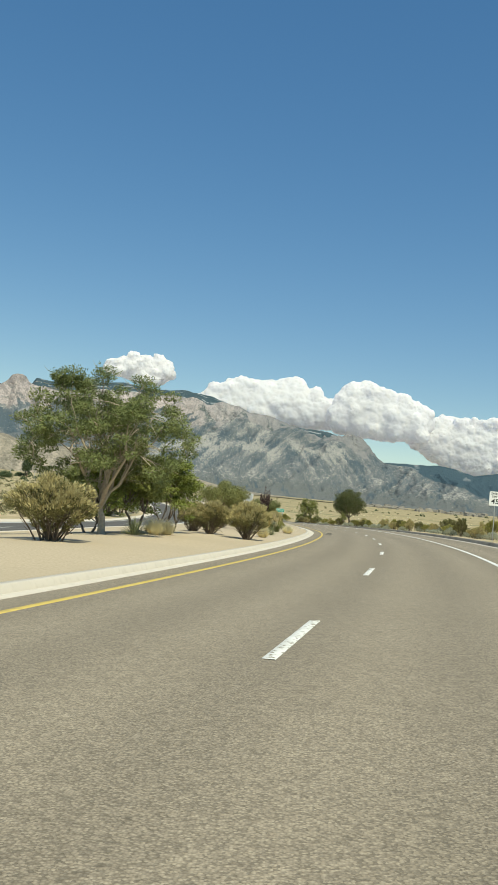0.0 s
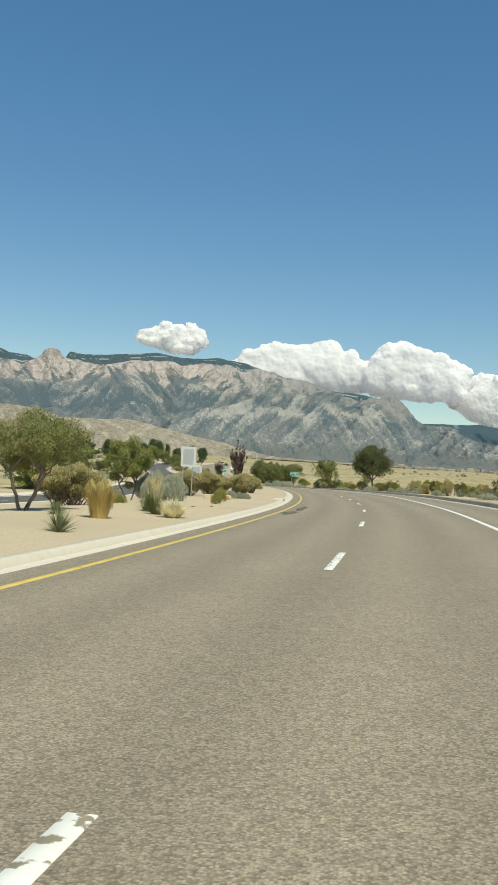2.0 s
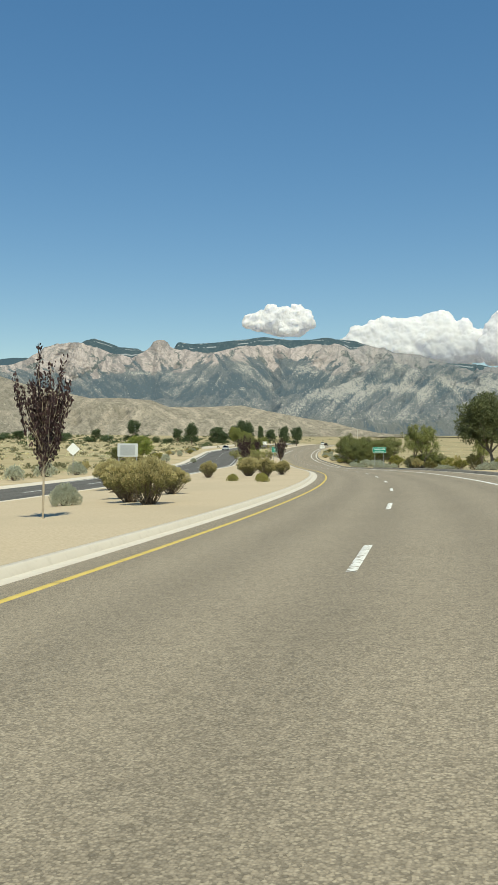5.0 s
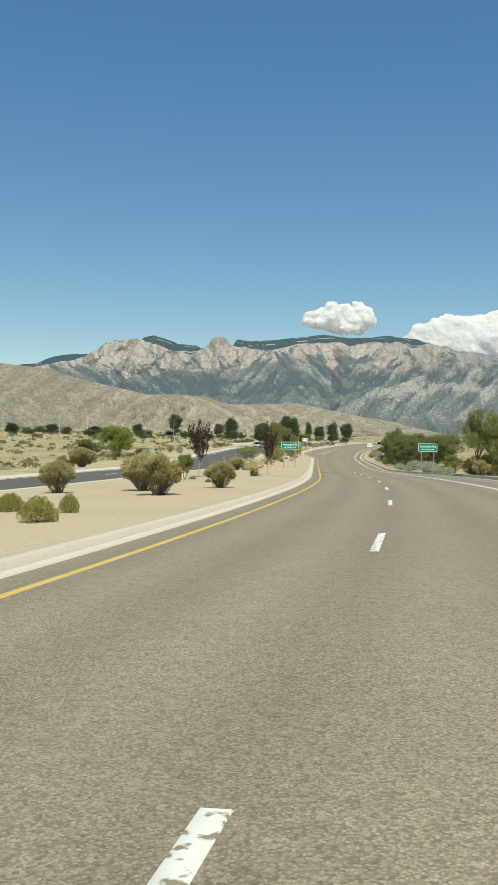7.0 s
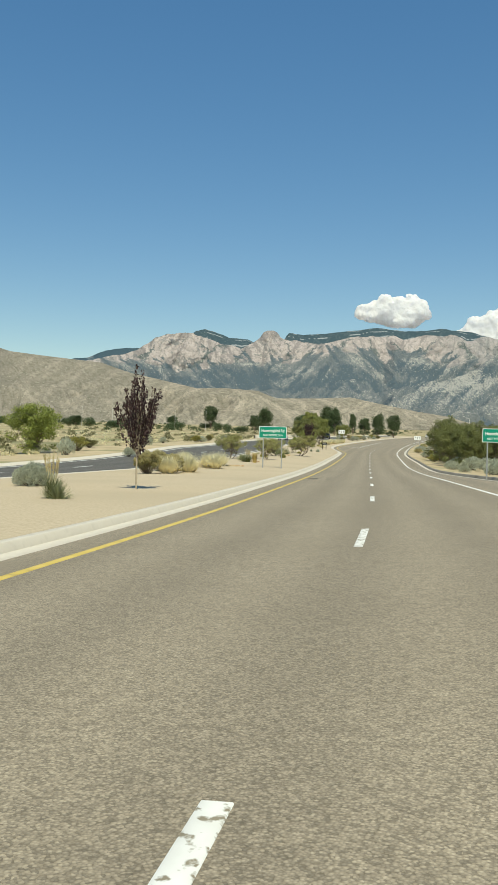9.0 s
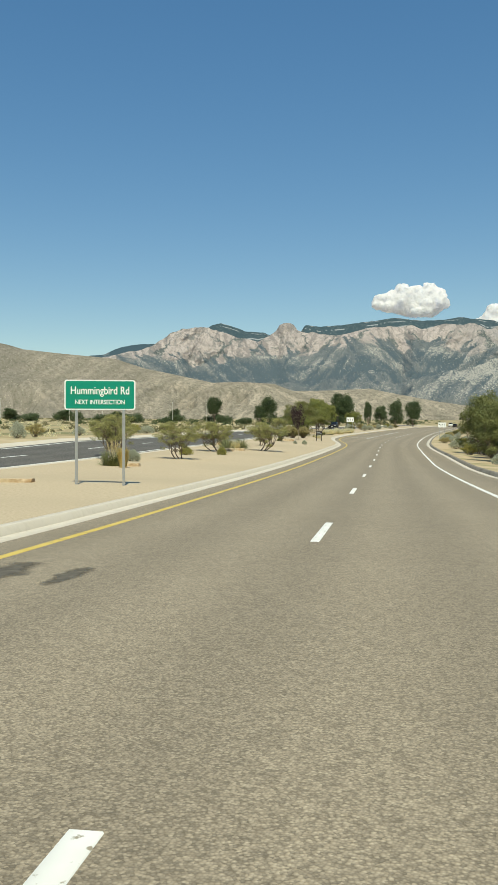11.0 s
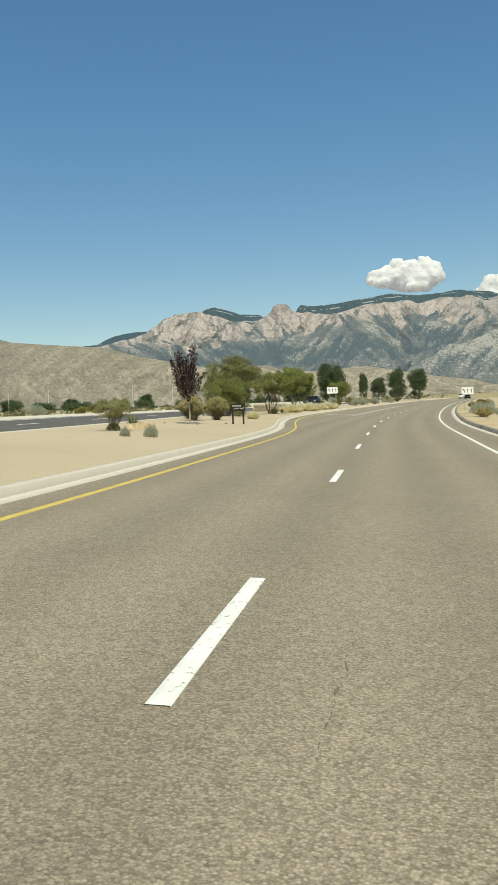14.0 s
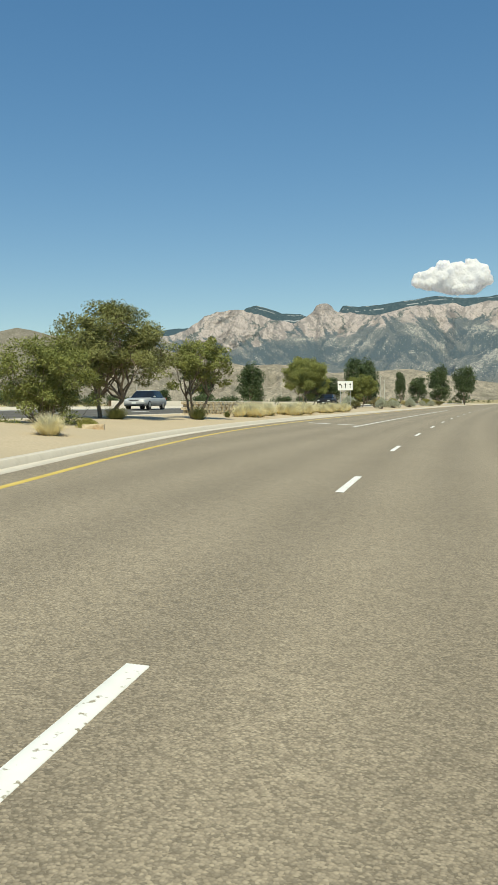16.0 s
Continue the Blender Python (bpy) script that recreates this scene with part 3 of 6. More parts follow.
def mountain_height(az, q, r):
    top, crest, foot = np.interp(az, RIDGE_AZ, RIDGE_H), np.interp(az, CREST_AZ, CREST_H), np.interp(az, FOOT_AZ, FOOT_H)
    crest = crest + (7 * fbm(az * 1.2, az * 0, 4, 24, True) - 3) * step(0.7, 1.4, np.abs(az - 20.4))
    crest = crest + 16 * fbm(az * 3.1, az * 0 + 8.1, 3, 40, True) * step(-4.4, -3.4, az) * step(1.5, -0.5, az)
    k = step(0.84, 0.95, crest / top)
    top = top * (1 - k) + np.minimum(top, crest + 22) * k + 3.0 * fbm(az * 2.0, az * 0 + 3.3, 3, 25)
    spur, spur2, spur3 = slope_folds(az, q)
    low = 20 + (foot - 20) * np.interp(q, (0, 0.15, 0.4, FOOT_Q), (0, 0.12, 0.42, 1.0))
    face = foot + (crest - foot) * np.interp(q, (FOOT_Q, FOOT_Q + 0.025, FOOT_Q + 0.05, CREST_Q), (0, 0.48, 0.82, 1.0))
    k = (q - CREST_Q) / (1 - CREST_Q)
    rear = np.interp(k, (0, 0.12, 0.5, 0.85, 1.0), (0, -0.12, 0.45, 0.92, 1.0))
    plateau = crest + rear * (top - crest) - 26 * step(0.0, 0.25, k) * step(0.7, 0.3, k) * (top > crest + 12)
    z = np.where(q < FOOT_Q, low, np.where(q < CREST_Q, face, plateau))
    wild = (52 * spur + 26 * spur2 + 7 * spur3) * np.interp(q, (0, 0.1, 0.5, 0.68, 0.73, 0.79, 1.0), (0.15, 0.8, 1.25, 0.85, 0.25, 0.03, 0.0))
    return z + wild * np.clip((foot - 60) / 250, 0.1, 1)


def domes(az, z):
    """Rounded granite buttresses: swell of the large and the small ones, and how near a crack is."""
    e = z / 70
    w = leaned(az, e)
    a1, a2, own = cells(w / 1.05 + 40, e / 1.45 + 0.35 * np.sin(w * 2.1), 201)
    b1, b2, own2 = cells(w / 0.36 + 60, e / 0.46 + 9, 202)
    c1, c2, own3 = cells(w / 0.14 + 80, e / 0.17 + 5, 203)
    return 1 - np.minimum(1, a1) ** 2, 1 - np.minimum(1, b1) ** 2, 1 - np.minimum(1, c1) ** 2, a2 - a1, b2 - b1, own, own2


def mountain_push(az, q, z):
    big, small, fine, *rest = domes(az, z)
    face = step(0.66, 0.725, q) * step(0.806, 0.79, q) * step(-4.4, -3.2, az)
    slope = step(0.15, 0.4, q) * step(0.72, 0.68, q)
    return face * (34 * big + 13 * small + 5 * fine) + slope * (6 * small + 3 * fine)


WOODS = ((11.0, 290, 1.9, 42), (22.5, 245, 3.6, 50), (26.3, 235, 2.0, 26), (15.8, 245, 2.6, 45), (18.6, 235, 1.8, 38), (27.2, 300, 0.6, 12), (29.9, 278, 0.9, 16), (6.0, 288, 1.4, 30), (2.9, 258, 1.8, 26), (0.0, 292, 1.0, 12), (24.4, 345, 0.35, 45), (8.9, 300, 0.8, 24), (-2.6, 215, 1.0, 20), (13.6, 330, 0.5, 26), (12.0, 225, 2.0, 24))
BARES = ((18.4, 290, 1.3, 30), (9.6, 215, 2.2, 32), (7.6, 235, 1.6, 40), (14.9, 340, 0.7, 30), (11.0, 345, 0.8, 25), (4.5, 240, 1.6, 30), (0.5, 250, 1.4, 30), (-1.5, 262, 1.1, 30), (21.6, 320, 1.0, 10), (13.2, 275, 0.5, 25))
# wooded gullies that run down through the cliffs: bearing and height at the head and at the foot, half width
GULLIES = ((23.7, 420, 26.0, 285, 0.22), (24.9, 430, 24.3, 330, 0.10), (22.0, 400, 22.6, 330, 0.14), (17.3, 430, 18.3, 350, 0.13), (15.2, 450, 16.0, 375, 0.16), (13.9, 440, 13.3, 340, 0.16), (12.2, 430, 11.3, 330, 0.20),
           (9.7, 450, 10.4, 360, 0.12), (8.0, 440, 7.2, 340, 0.18), (5.3, 430, 6.2, 340, 0.16), (3.4, 400, 2.8, 320, 0.15), (1.2, 370, 0.4, 300, 0.12), (28.0, 400, 28.9, 320, 0.12), (19.3, 440, 19.0, 370, 0.08))


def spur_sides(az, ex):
    """Sides of the slanting spurs at two sizes, wooded on the mountains, shaded by colour on the foothills: 1 on the
    shady side, which ends sharply at the spur's edge.
    """
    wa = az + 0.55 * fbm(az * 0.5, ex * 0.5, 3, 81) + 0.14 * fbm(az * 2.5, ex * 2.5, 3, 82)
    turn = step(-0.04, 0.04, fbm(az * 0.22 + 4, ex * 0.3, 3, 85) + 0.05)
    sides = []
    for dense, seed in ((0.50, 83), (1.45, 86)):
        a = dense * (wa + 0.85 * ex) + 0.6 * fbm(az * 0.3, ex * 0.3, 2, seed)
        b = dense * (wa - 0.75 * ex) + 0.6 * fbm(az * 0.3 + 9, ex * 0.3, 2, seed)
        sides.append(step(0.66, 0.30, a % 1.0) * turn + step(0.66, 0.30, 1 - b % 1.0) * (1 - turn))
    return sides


def mountain_colour(az, q, z):
    top, crest, foot = np.interp(az, RIDGE_AZ, RIDGE_H), np.interp(az, CREST_AZ, CREST_H), np.interp(az, FOOT_AZ, FOOT_H)
    ex, sx = z / 62, q * 8.9 + 0.15 * z / 62
    n0, n1, n2, n3 = fbm(az * 0.4, ex * 0.5, 3, 30), fbm(az * 0.9, ex * 1.1, 4, 31), fbm(az * 2.8, ex * 3.0, 4, 32), fbm(az * 8, ex * 9, 3, 34)
    m1, m2, m3, m4 = fbm(az * 0.9, sx * 1.1, 4, 37), fbm(az * 2.8, sx * 3.0, 4, 38), fbm(az * 9, sx * 10, 3, 39), fbm(az * 21, sx * 24, 2, 58)
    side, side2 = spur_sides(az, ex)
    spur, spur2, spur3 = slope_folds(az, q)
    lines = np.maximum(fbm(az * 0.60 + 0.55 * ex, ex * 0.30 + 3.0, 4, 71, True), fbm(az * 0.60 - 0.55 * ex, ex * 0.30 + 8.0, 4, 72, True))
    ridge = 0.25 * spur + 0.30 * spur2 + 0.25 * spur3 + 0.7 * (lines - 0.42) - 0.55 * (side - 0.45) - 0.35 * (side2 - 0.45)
    big, small, fine, crack1, crack2, own, own2 = domes(az, z)
    # slopes: grey-green brush, paler rock on the ridges, dark woods in the ravines
    c = np.empty(az.shape + (3,))
    c[:] = (0.134, 0.148, 0.150)
    c = lerp3(c, (0.156, 0.158, 0.142), step(150, 60, z) * 0.8)
    bare = np.zeros(az.shape)
    for a, h, wa, wh in BARES:
        bare = np.maximum(bare, 1.25 - np.hypot((az - a) / wa, (z - h) / wh))
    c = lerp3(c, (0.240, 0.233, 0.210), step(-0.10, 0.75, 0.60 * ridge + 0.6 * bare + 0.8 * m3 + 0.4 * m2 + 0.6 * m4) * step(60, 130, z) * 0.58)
    rough = 0.24 + 0.16 * step(13, 8, az) + 0.55 * step(0.0, 0.9, 0.8 * bare + 0.5 * m1 + 0.7 * ridge)
    wood = np.full(az.shape, -1.0)
    for a, h, wa, wh in WOODS:
        wood = np.maximum(wood, 1.0 - np.hypot((az - a) / wa, (z - h) / wh))
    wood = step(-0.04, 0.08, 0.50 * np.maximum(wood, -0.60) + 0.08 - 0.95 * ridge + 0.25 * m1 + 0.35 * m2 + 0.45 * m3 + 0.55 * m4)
    # the woods' green has the blue of distant haze mixed in
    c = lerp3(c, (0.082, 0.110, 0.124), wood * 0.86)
    rough = rough * (1 - 0.25 * wood)
    # cliffs: pinkish granite, each buttress of its own tone, scrub in the wide cracks
    pink = lerp3(np.full(c.shape, (0.490, 0.412, 0.356)), (0.420, 0.356, 0.312), np.clip(0.5 * own + 0.5 * own2, 0, 1))
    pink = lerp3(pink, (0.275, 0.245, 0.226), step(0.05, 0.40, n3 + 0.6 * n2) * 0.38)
    # small shadows of upright fissures painted dark into the granite
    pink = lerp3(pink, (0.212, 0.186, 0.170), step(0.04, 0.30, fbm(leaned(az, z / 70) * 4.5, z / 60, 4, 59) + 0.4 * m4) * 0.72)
    # creases between the small buttresses darkened as shade too
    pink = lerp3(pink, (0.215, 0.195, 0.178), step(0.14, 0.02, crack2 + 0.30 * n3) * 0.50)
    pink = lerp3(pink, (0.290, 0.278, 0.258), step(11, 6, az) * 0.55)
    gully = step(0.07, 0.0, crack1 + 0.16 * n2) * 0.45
    for a0, h0, a1, h1, wide in GULLIES:
        k = np.clip((h0 - z) / (h0 - h1), -0.3, 1.4)
        d = np.abs(az + 0.45 * n2 + 0.12 * n3 + 0.3 * n1 - a0 - (a1 - a0) * k) / (wide * (0.35 + 1.2 * np.clip(k, 0, 1.2)))
        gully = np.maximum(gully, step(1.15, 0.75, d) * step(-0.25, 0.0, k) * step(1.4, 1.2, k))
    gully = np.maximum(gully, step(0.42, 0.52, n1 + 0.4 * n2 + 0.3 * n3) * 0.6)
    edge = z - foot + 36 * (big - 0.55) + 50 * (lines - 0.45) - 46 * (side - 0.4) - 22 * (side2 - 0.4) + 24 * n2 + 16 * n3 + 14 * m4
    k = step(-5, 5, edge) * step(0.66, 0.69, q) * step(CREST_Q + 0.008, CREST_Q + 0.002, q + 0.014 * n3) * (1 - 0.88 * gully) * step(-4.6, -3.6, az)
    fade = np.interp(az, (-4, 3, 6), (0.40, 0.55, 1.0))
    woody = step(-5, 5, edge) * step(0.70, 0.73, q) * gully
    c = lerp3(c, (0.090, 0.110, 0.104), woody * 0.85)
    rough = rough * (1 - 0.9 * k)
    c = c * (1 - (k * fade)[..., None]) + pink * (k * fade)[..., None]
    summit = step(CREST_Q + 0.002, CREST_Q + 0.010, q + 0.014 * n3) * (top > crest * 1.1 + 1)
    c = lerp3(c, (0.054, 0.084, 0.094), summit * 0.95)
    c = lerp3(c, (0.086, 0.114, 0.118), summit * step(0.05, 0.35, m3 + 0.5 * n3) * 0.8)
    for at, seed in ((0.925, 36), (0.962, 46), (0.885, 56)):
        line = step(0.0040, 0.0020, np.abs(q - at - 0.028 * n0)) * step(0.02, 0.12, fbm(az * 1.6, az * 0, 3, seed) + 0.4 * fbm(az * 9, az * 0, 2, seed + 1))
        c = lerp3(c, (0.42, 0.42, 0.40), summit * line * 0.75)
    dome = step(CREST_Q, CREST_Q + 0.01, q) * (1 - summit.astype(float)) * step(-4, -3, az)
    c = c * (1 - dome[..., None]) + pink * dome[..., None]
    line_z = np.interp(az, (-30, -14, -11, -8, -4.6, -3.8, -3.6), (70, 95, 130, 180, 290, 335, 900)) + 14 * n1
    # far ridges: blue of distance painted on, pale rock breaking through
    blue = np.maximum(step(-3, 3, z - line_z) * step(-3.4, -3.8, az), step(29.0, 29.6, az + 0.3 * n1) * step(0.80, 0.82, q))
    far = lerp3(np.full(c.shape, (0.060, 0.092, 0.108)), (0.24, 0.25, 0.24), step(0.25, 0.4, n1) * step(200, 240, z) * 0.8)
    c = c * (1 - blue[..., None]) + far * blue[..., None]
    rough = rough * (1 - summit) * (1 - dome) * (1 - blue) * step(40, 110, z)
    # distance haze put into the colours: all land tinted slightly blue
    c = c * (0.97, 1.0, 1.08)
    return np.concatenate([c, rough[..., None]], -1)


MOUNTAIN = land_material("mountain_rock", (0.080, 0.098, 0.094), (0.400, 0.386, 0.352), 0.165, 0.58, 7.0)
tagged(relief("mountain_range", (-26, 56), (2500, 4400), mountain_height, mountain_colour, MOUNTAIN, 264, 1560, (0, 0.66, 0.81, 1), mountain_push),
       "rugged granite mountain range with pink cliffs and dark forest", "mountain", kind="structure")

FRONT_AZ = (-30, -10, -3, 2, 5.7, 7.8, 8.7, 10.95, 13.2, 15.1, 17.3, 20, 21.2, 23.4, 25.2, 26.2, 28.1, 29.6, 31.5, 35.2, 37.2, 38.3, 39.2, 40.5, 44, 50, 60)
FRONT_H = (25, 27, 30, 34, 44, 62, 74, 89, 108, 125, 120, 118, 138, 144, 141, 150, 167, 180, 206, 219, 227, 240, 246, 232, 220, 200, 180)


def foothill_folds(az, q):
    gx, gy = az * 38, q * 1450
    gx = gx + gy * 0.22 * np.sin(az * 0.23 + 0.5)
    wx, wy = gx + 30 * fbm(gx / 220, gy / 220, 3, 44), gy + 40 * fbm(gx / 220 + 5, gy / 220, 3, 45)
    return fbm(wx / 300, wy / 640, 3, 41, True), fbm(wx / 95, wy / 210, 4, 42, True), fbm(wx / 30, wy / 60, 3, 43, True)


def foothill_height(az, q, r):
    top = np.interp(az, FRONT_AZ, FRONT_H)
    spur, spur2, spur3 = foothill_folds(az, q)
    qq = np.clip(q / 0.8, 0, 1)
    rough = (0.34 * spur + 0.13 * spur2 + 0.028 * spur3) * np.sin(math.pi * qq ** 0.7) * (1 - 0.55 * qq ** 3) * 0.85
    back = 1 - 0.5 * (np.maximum(0, q - 0.8) / 0.2) ** 1.5
    return 19 + (top - 19) * (qq ** 1.2 + rough) * back


def foothill_colour(az, q, z):
    gx, gy = az * 38, q * 1450
    n1, n2 = fbm(gx / 130, gy / 240, 4, 51), fbm(gx / 18, gy / 40, 4, 52)
    spur, spur2, spur3 = foothill_folds(az, q)
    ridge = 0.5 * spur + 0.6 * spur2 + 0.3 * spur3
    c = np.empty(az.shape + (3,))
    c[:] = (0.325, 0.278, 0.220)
    # sunlit ridges painted paler and hollows darker, over the random tone
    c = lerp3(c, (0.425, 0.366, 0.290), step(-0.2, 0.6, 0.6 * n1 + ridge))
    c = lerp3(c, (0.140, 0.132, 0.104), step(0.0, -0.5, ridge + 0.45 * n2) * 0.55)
    c = lerp3(c, (0.150, 0.138, 0.105), step(0.15, 0.4, n2) * 0.45)
    c = lerp3(c, (0.42, 0.37, 0.30), step(0.2, 0.4, n2 + 0.4 * n1) * step(0.35, 0.6, q) * step(24, 28, az) * 0.9)
    c = lerp3(c, (0.250, 0.224, 0.190), (0.50 * step(26, 32, az) + 0.45 * step(36, 38.2, az + 0.6 * n1)))
    # relief painted on: one side of each spur darkened like shade
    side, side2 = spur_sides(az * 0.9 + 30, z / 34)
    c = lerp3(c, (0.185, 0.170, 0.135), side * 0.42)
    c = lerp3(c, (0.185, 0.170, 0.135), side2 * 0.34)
    c = lerp3(c, (0.130, 0.124, 0.098), step(0.10, 0.35, fbm(gx / 5, gy / 9, 3, 53)) * 0.55)
    return np.concatenate([c, np.full(az.shape + (1,), 0.34)], -1)


FOOTHILL = land_material("foothill_soil", (0.120, 0.116, 0.084), (0.44, 0.39, 0.32), 0.22, 0.55, 4.0)
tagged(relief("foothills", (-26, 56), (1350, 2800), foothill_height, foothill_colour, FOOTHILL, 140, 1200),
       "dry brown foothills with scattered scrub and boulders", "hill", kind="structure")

# ---- clouds ----
CLOUD, cn, cl, cb = shader("cloud", 1.0, 0.0, 0.0)
cb.inputs["Base Color"].default_value = (0.985, 0.960, 0.985, 1)
cb.inputs["Subsurface Weight"].default_value, cb.inputs["Subsurface Scale"].default_value = 1.0, 36.0
cb.inputs["Subsurface Radius"].default_value = (1.0, 1.0, 1.0)
ctr = cn.new("ShaderNodeBsdfTranslucent")
ctr.inputs["Color"].default_value = (0.985, 0.960, 0.985, 1)
cmx = cn.new("ShaderNodeMixShader")
cmx.inputs[0].default_value = 0.50
cl.new(cb.outputs[0], cmx.inputs[1])
cl.new(ctr.outputs[0], cmx.inputs[2])
cl.new(cmx.outputs[0], cn["Material Output"].inputs["Surface"])


def ball(level):
    bm = bmesh.new()
    bmesh.ops.create_icosphere(bm, subdivisions=level, radius=1)
    v, f = np.array([v.co for v in bm.verts]), np.array([[q.index for q in f.verts] for f in bm.faces])
    bm.free()
    return v, f


BALL, FINE_BALL = ball(2), ball(3)


def cloud(name, az0, az1, foot, crest, seed, count, label, big, far=4560):
    """A heaped cloud: many billows on a flat base; crest(k) gives the top's height from one end (0) to the other (1)."""
    rng = np.random.RandomState(seed)
    verts, faces, total = [], [], 0

    def billow(k, d, z, size, shape=BALL):
        nonlocal total
        a = math.radians(az0 + (az1 - az0) * k)
        v = shape[0] * size
        x, y = v[:, 0] * math.cos(a) - v[:, 1] * math.sin(a), v[:, 0] * math.sin(a) + v[:, 1] * math.cos(a)
        verts.append(np.stack([x - math.sin(a) * d, y + 150 + math.cos(a) * d, v[:, 2] + z], -1))
        faces.append(shape[1] + total)
        total += len(v)

    for i in range(count):
        k = rng.rand()
        top, base = crest(k), foot(k)
        up = rng.rand() ** 0.8
        r = big * (0.6 + 0.6 * rng.rand()) * (1.0 - 0.2 * up) * (0.5 + 0.5 * min(1, (top - base) / (4 * big)))
        billow(k, far + rng.uniform(-60, 60) * (1 - 0.5 * up), base + 0.62 * r + max(0, top - base - 1.5 * r) * up, (r, r, r * 0.85))
    half = math.radians(abs(az1 - az0)) / 24 * far
    for i in range(24):
        k = (i + 0.5) / 24
        top, base = crest(k), foot(k)
        billow(0.04 + 0.92 * k, far, base + (top - base) * 0.42, (half * 1.5 + big * 0.4, big * 1.4, (top - base) * 0.42), FINE_BALL)
    ob = new(name, mesh_of(name, np.concatenate(verts), [np.concatenate(faces)], CLOUD, True))
    fuse = ob.modifiers.new("fuse", 'REMESH')
    fuse.mode, fuse.voxel_size, fuse.use_smooth_shade = 'VOXEL', big * 0.10, True
    soft = ob.modifiers.new("soft", 'SMOOTH')
    soft.factor, soft.iterations = 0.9, 50
    for size, amount in ((big * 1.0, 0.34), (big * 0.45, 0.17), (big * 0.19, 0.075)):
        tex = bpy.data.textures.new(name, 'VORONOI')         # rounded heads with creases between them
        tex.noise_scale = size
        swell = ob.modifiers.new("swell", 'DISPLACE')
        swell.texture, swell.strength, swell.mid_level, swell.texture_coords = tex, -big * amount, 0.5, 'GLOBAL'
    return tagged(ob, label, "cloud", kind="structure")


def along(*pairs):
    return lambda k: float(np.interp(k, [p[0] for p in pairs], [p[1] for p in pairs]))


cloud("cloud", 10.2, 14.8, along((0, 636), (0.15, 592), (0.5, 588), (0.75, 612), (1, 634)),
      along((0, 678), (0.06, 734), (0.16, 763), (0.3, 775), (0.42, 769), (0.55, 777), (0.68, 758), (0.8, 739), (0.92, 722), (1, 694)), 5, 130, "small white cumulus cloud over the ridge", 28)
cloud("cloud_bank", -1.9, 9.3, along((0, 450), (0.3, 410), (1, 400)),
      along((0, 570), (0.07, 625), (0.15, 655), (0.24, 712), (0.32, 748), (0.38, 730), (0.46, 702), (0.56, 700), (0.68, 714), (0.79, 672), (0.9, 612), (1, 560)), 9, 170, "bank of white cumulus clouds behind the mountains", 58)
cloud("cumulus_cloud", -7.3, -0.9, along((0, 410), (0.5, 395), (1, 420)),
      along((0, 605), (0.2, 660), (0.33, 704), (0.47, 728), (0.6, 738), (0.71, 752), (0.83, 728), (0.94, 686), (1, 612)), 10, 130, "bright heaped cumulus cloud in front of the bank", 50, 4470)
cloud("cloud_layer", -16, -5.4, along((0, 240), (0.45, 245), (0.66, 275), (0.82, 340), (1, 440)),
      along((0, 580), (0.4, 596), (0.75, 606), (0.9, 590), (1, 540)), 11, 170, "pale layer of cloud low behind the mountains", 42, 4640)

# ---- plants ----
def unit(v):
    return v / np.maximum(np.linalg.norm(v, axis=-1, keepdims=True), 1e-6)


def leaf_quads(points, ways, length, width, rng, face=None):
    """One small pointed leaf at each point, along its way, its flat side towards face or at random."""
    n = len(points)
    ways = unit(ways)
    side = unit(np.cross(ways, rng.normal(size=(n, 3)) if face is None else face + rng.normal(size=(n, 3)) * 0.45))
    ln = (length * (0.6 + 0.8 * rng.rand(n)))[:, None] / 2
    wd = (width * (0.6 + 0.8 * rng.rand(n)))[:, None] / 2
    v = np.stack([points - ways * ln, points + side * wd, points + ways * ln, points - side * wd], 1)
    return v.reshape(-1, 3), np.arange(n * 4).reshape(-1, 4)


def tubes(lines, sides=5):
    """Tapered stems; each line is a pair of points (n, 3) and radii (n)."""
    verts, faces, base = [], [], 0
    ring = np.arange(sides) * 2 * math.pi / sides
    for pts, radii in lines:
        pts = np.asarray(pts, float)
        n = len(pts)
        way = unit(np.gradient(pts, axis=0))
        a = unit(np.cross(way, np.where(np.abs(way[:, 2:]) > 0.9, (1.0, 0, 0), (0, 0, 1.0))))
        b = np.cross(way, a)
        r = np.asarray(radii)[:, None, None]
        v = pts[:, None] + r * (np.cos(ring)[None, :, None] * a[:, None] + np.sin(ring)[None, :, None] * b[:, None])
        verts.append(v.reshape(-1, 3))
        i = base + np.arange(n * sides).reshape(n, sides)
        j = np.roll(i, -1, 1)
        faces.append(np.stack([i[:-1], j[:-1], j[1:], i[1:]], -1).reshape(-1, 4))
        base += n * sides
    return np.concatenate(verts), np.concatenate(faces)


def bend(a, b, rng, wobble, n=6):
    """A crooked line from a to b."""
    a, b = np.asarray(a, float), np.asarray(b, float)
    k = np.linspace(0, 1, n)[:, None]
    p = a * (1 - k) + b * k
    kick = np.cumsum(rng.normal(size=(n, 3)) * wobble * np.linalg.norm(b - a) / n, 0)
    return p + (kick - kick[-1:] * k) * np.minimum(1, k * 4)


def in_ball(n, rng, shell=0.5):
    return unit(rng.normal(size=(n, 3))) * (shell + (1 - shell) * rng.rand(n, 1)) ** 0.6


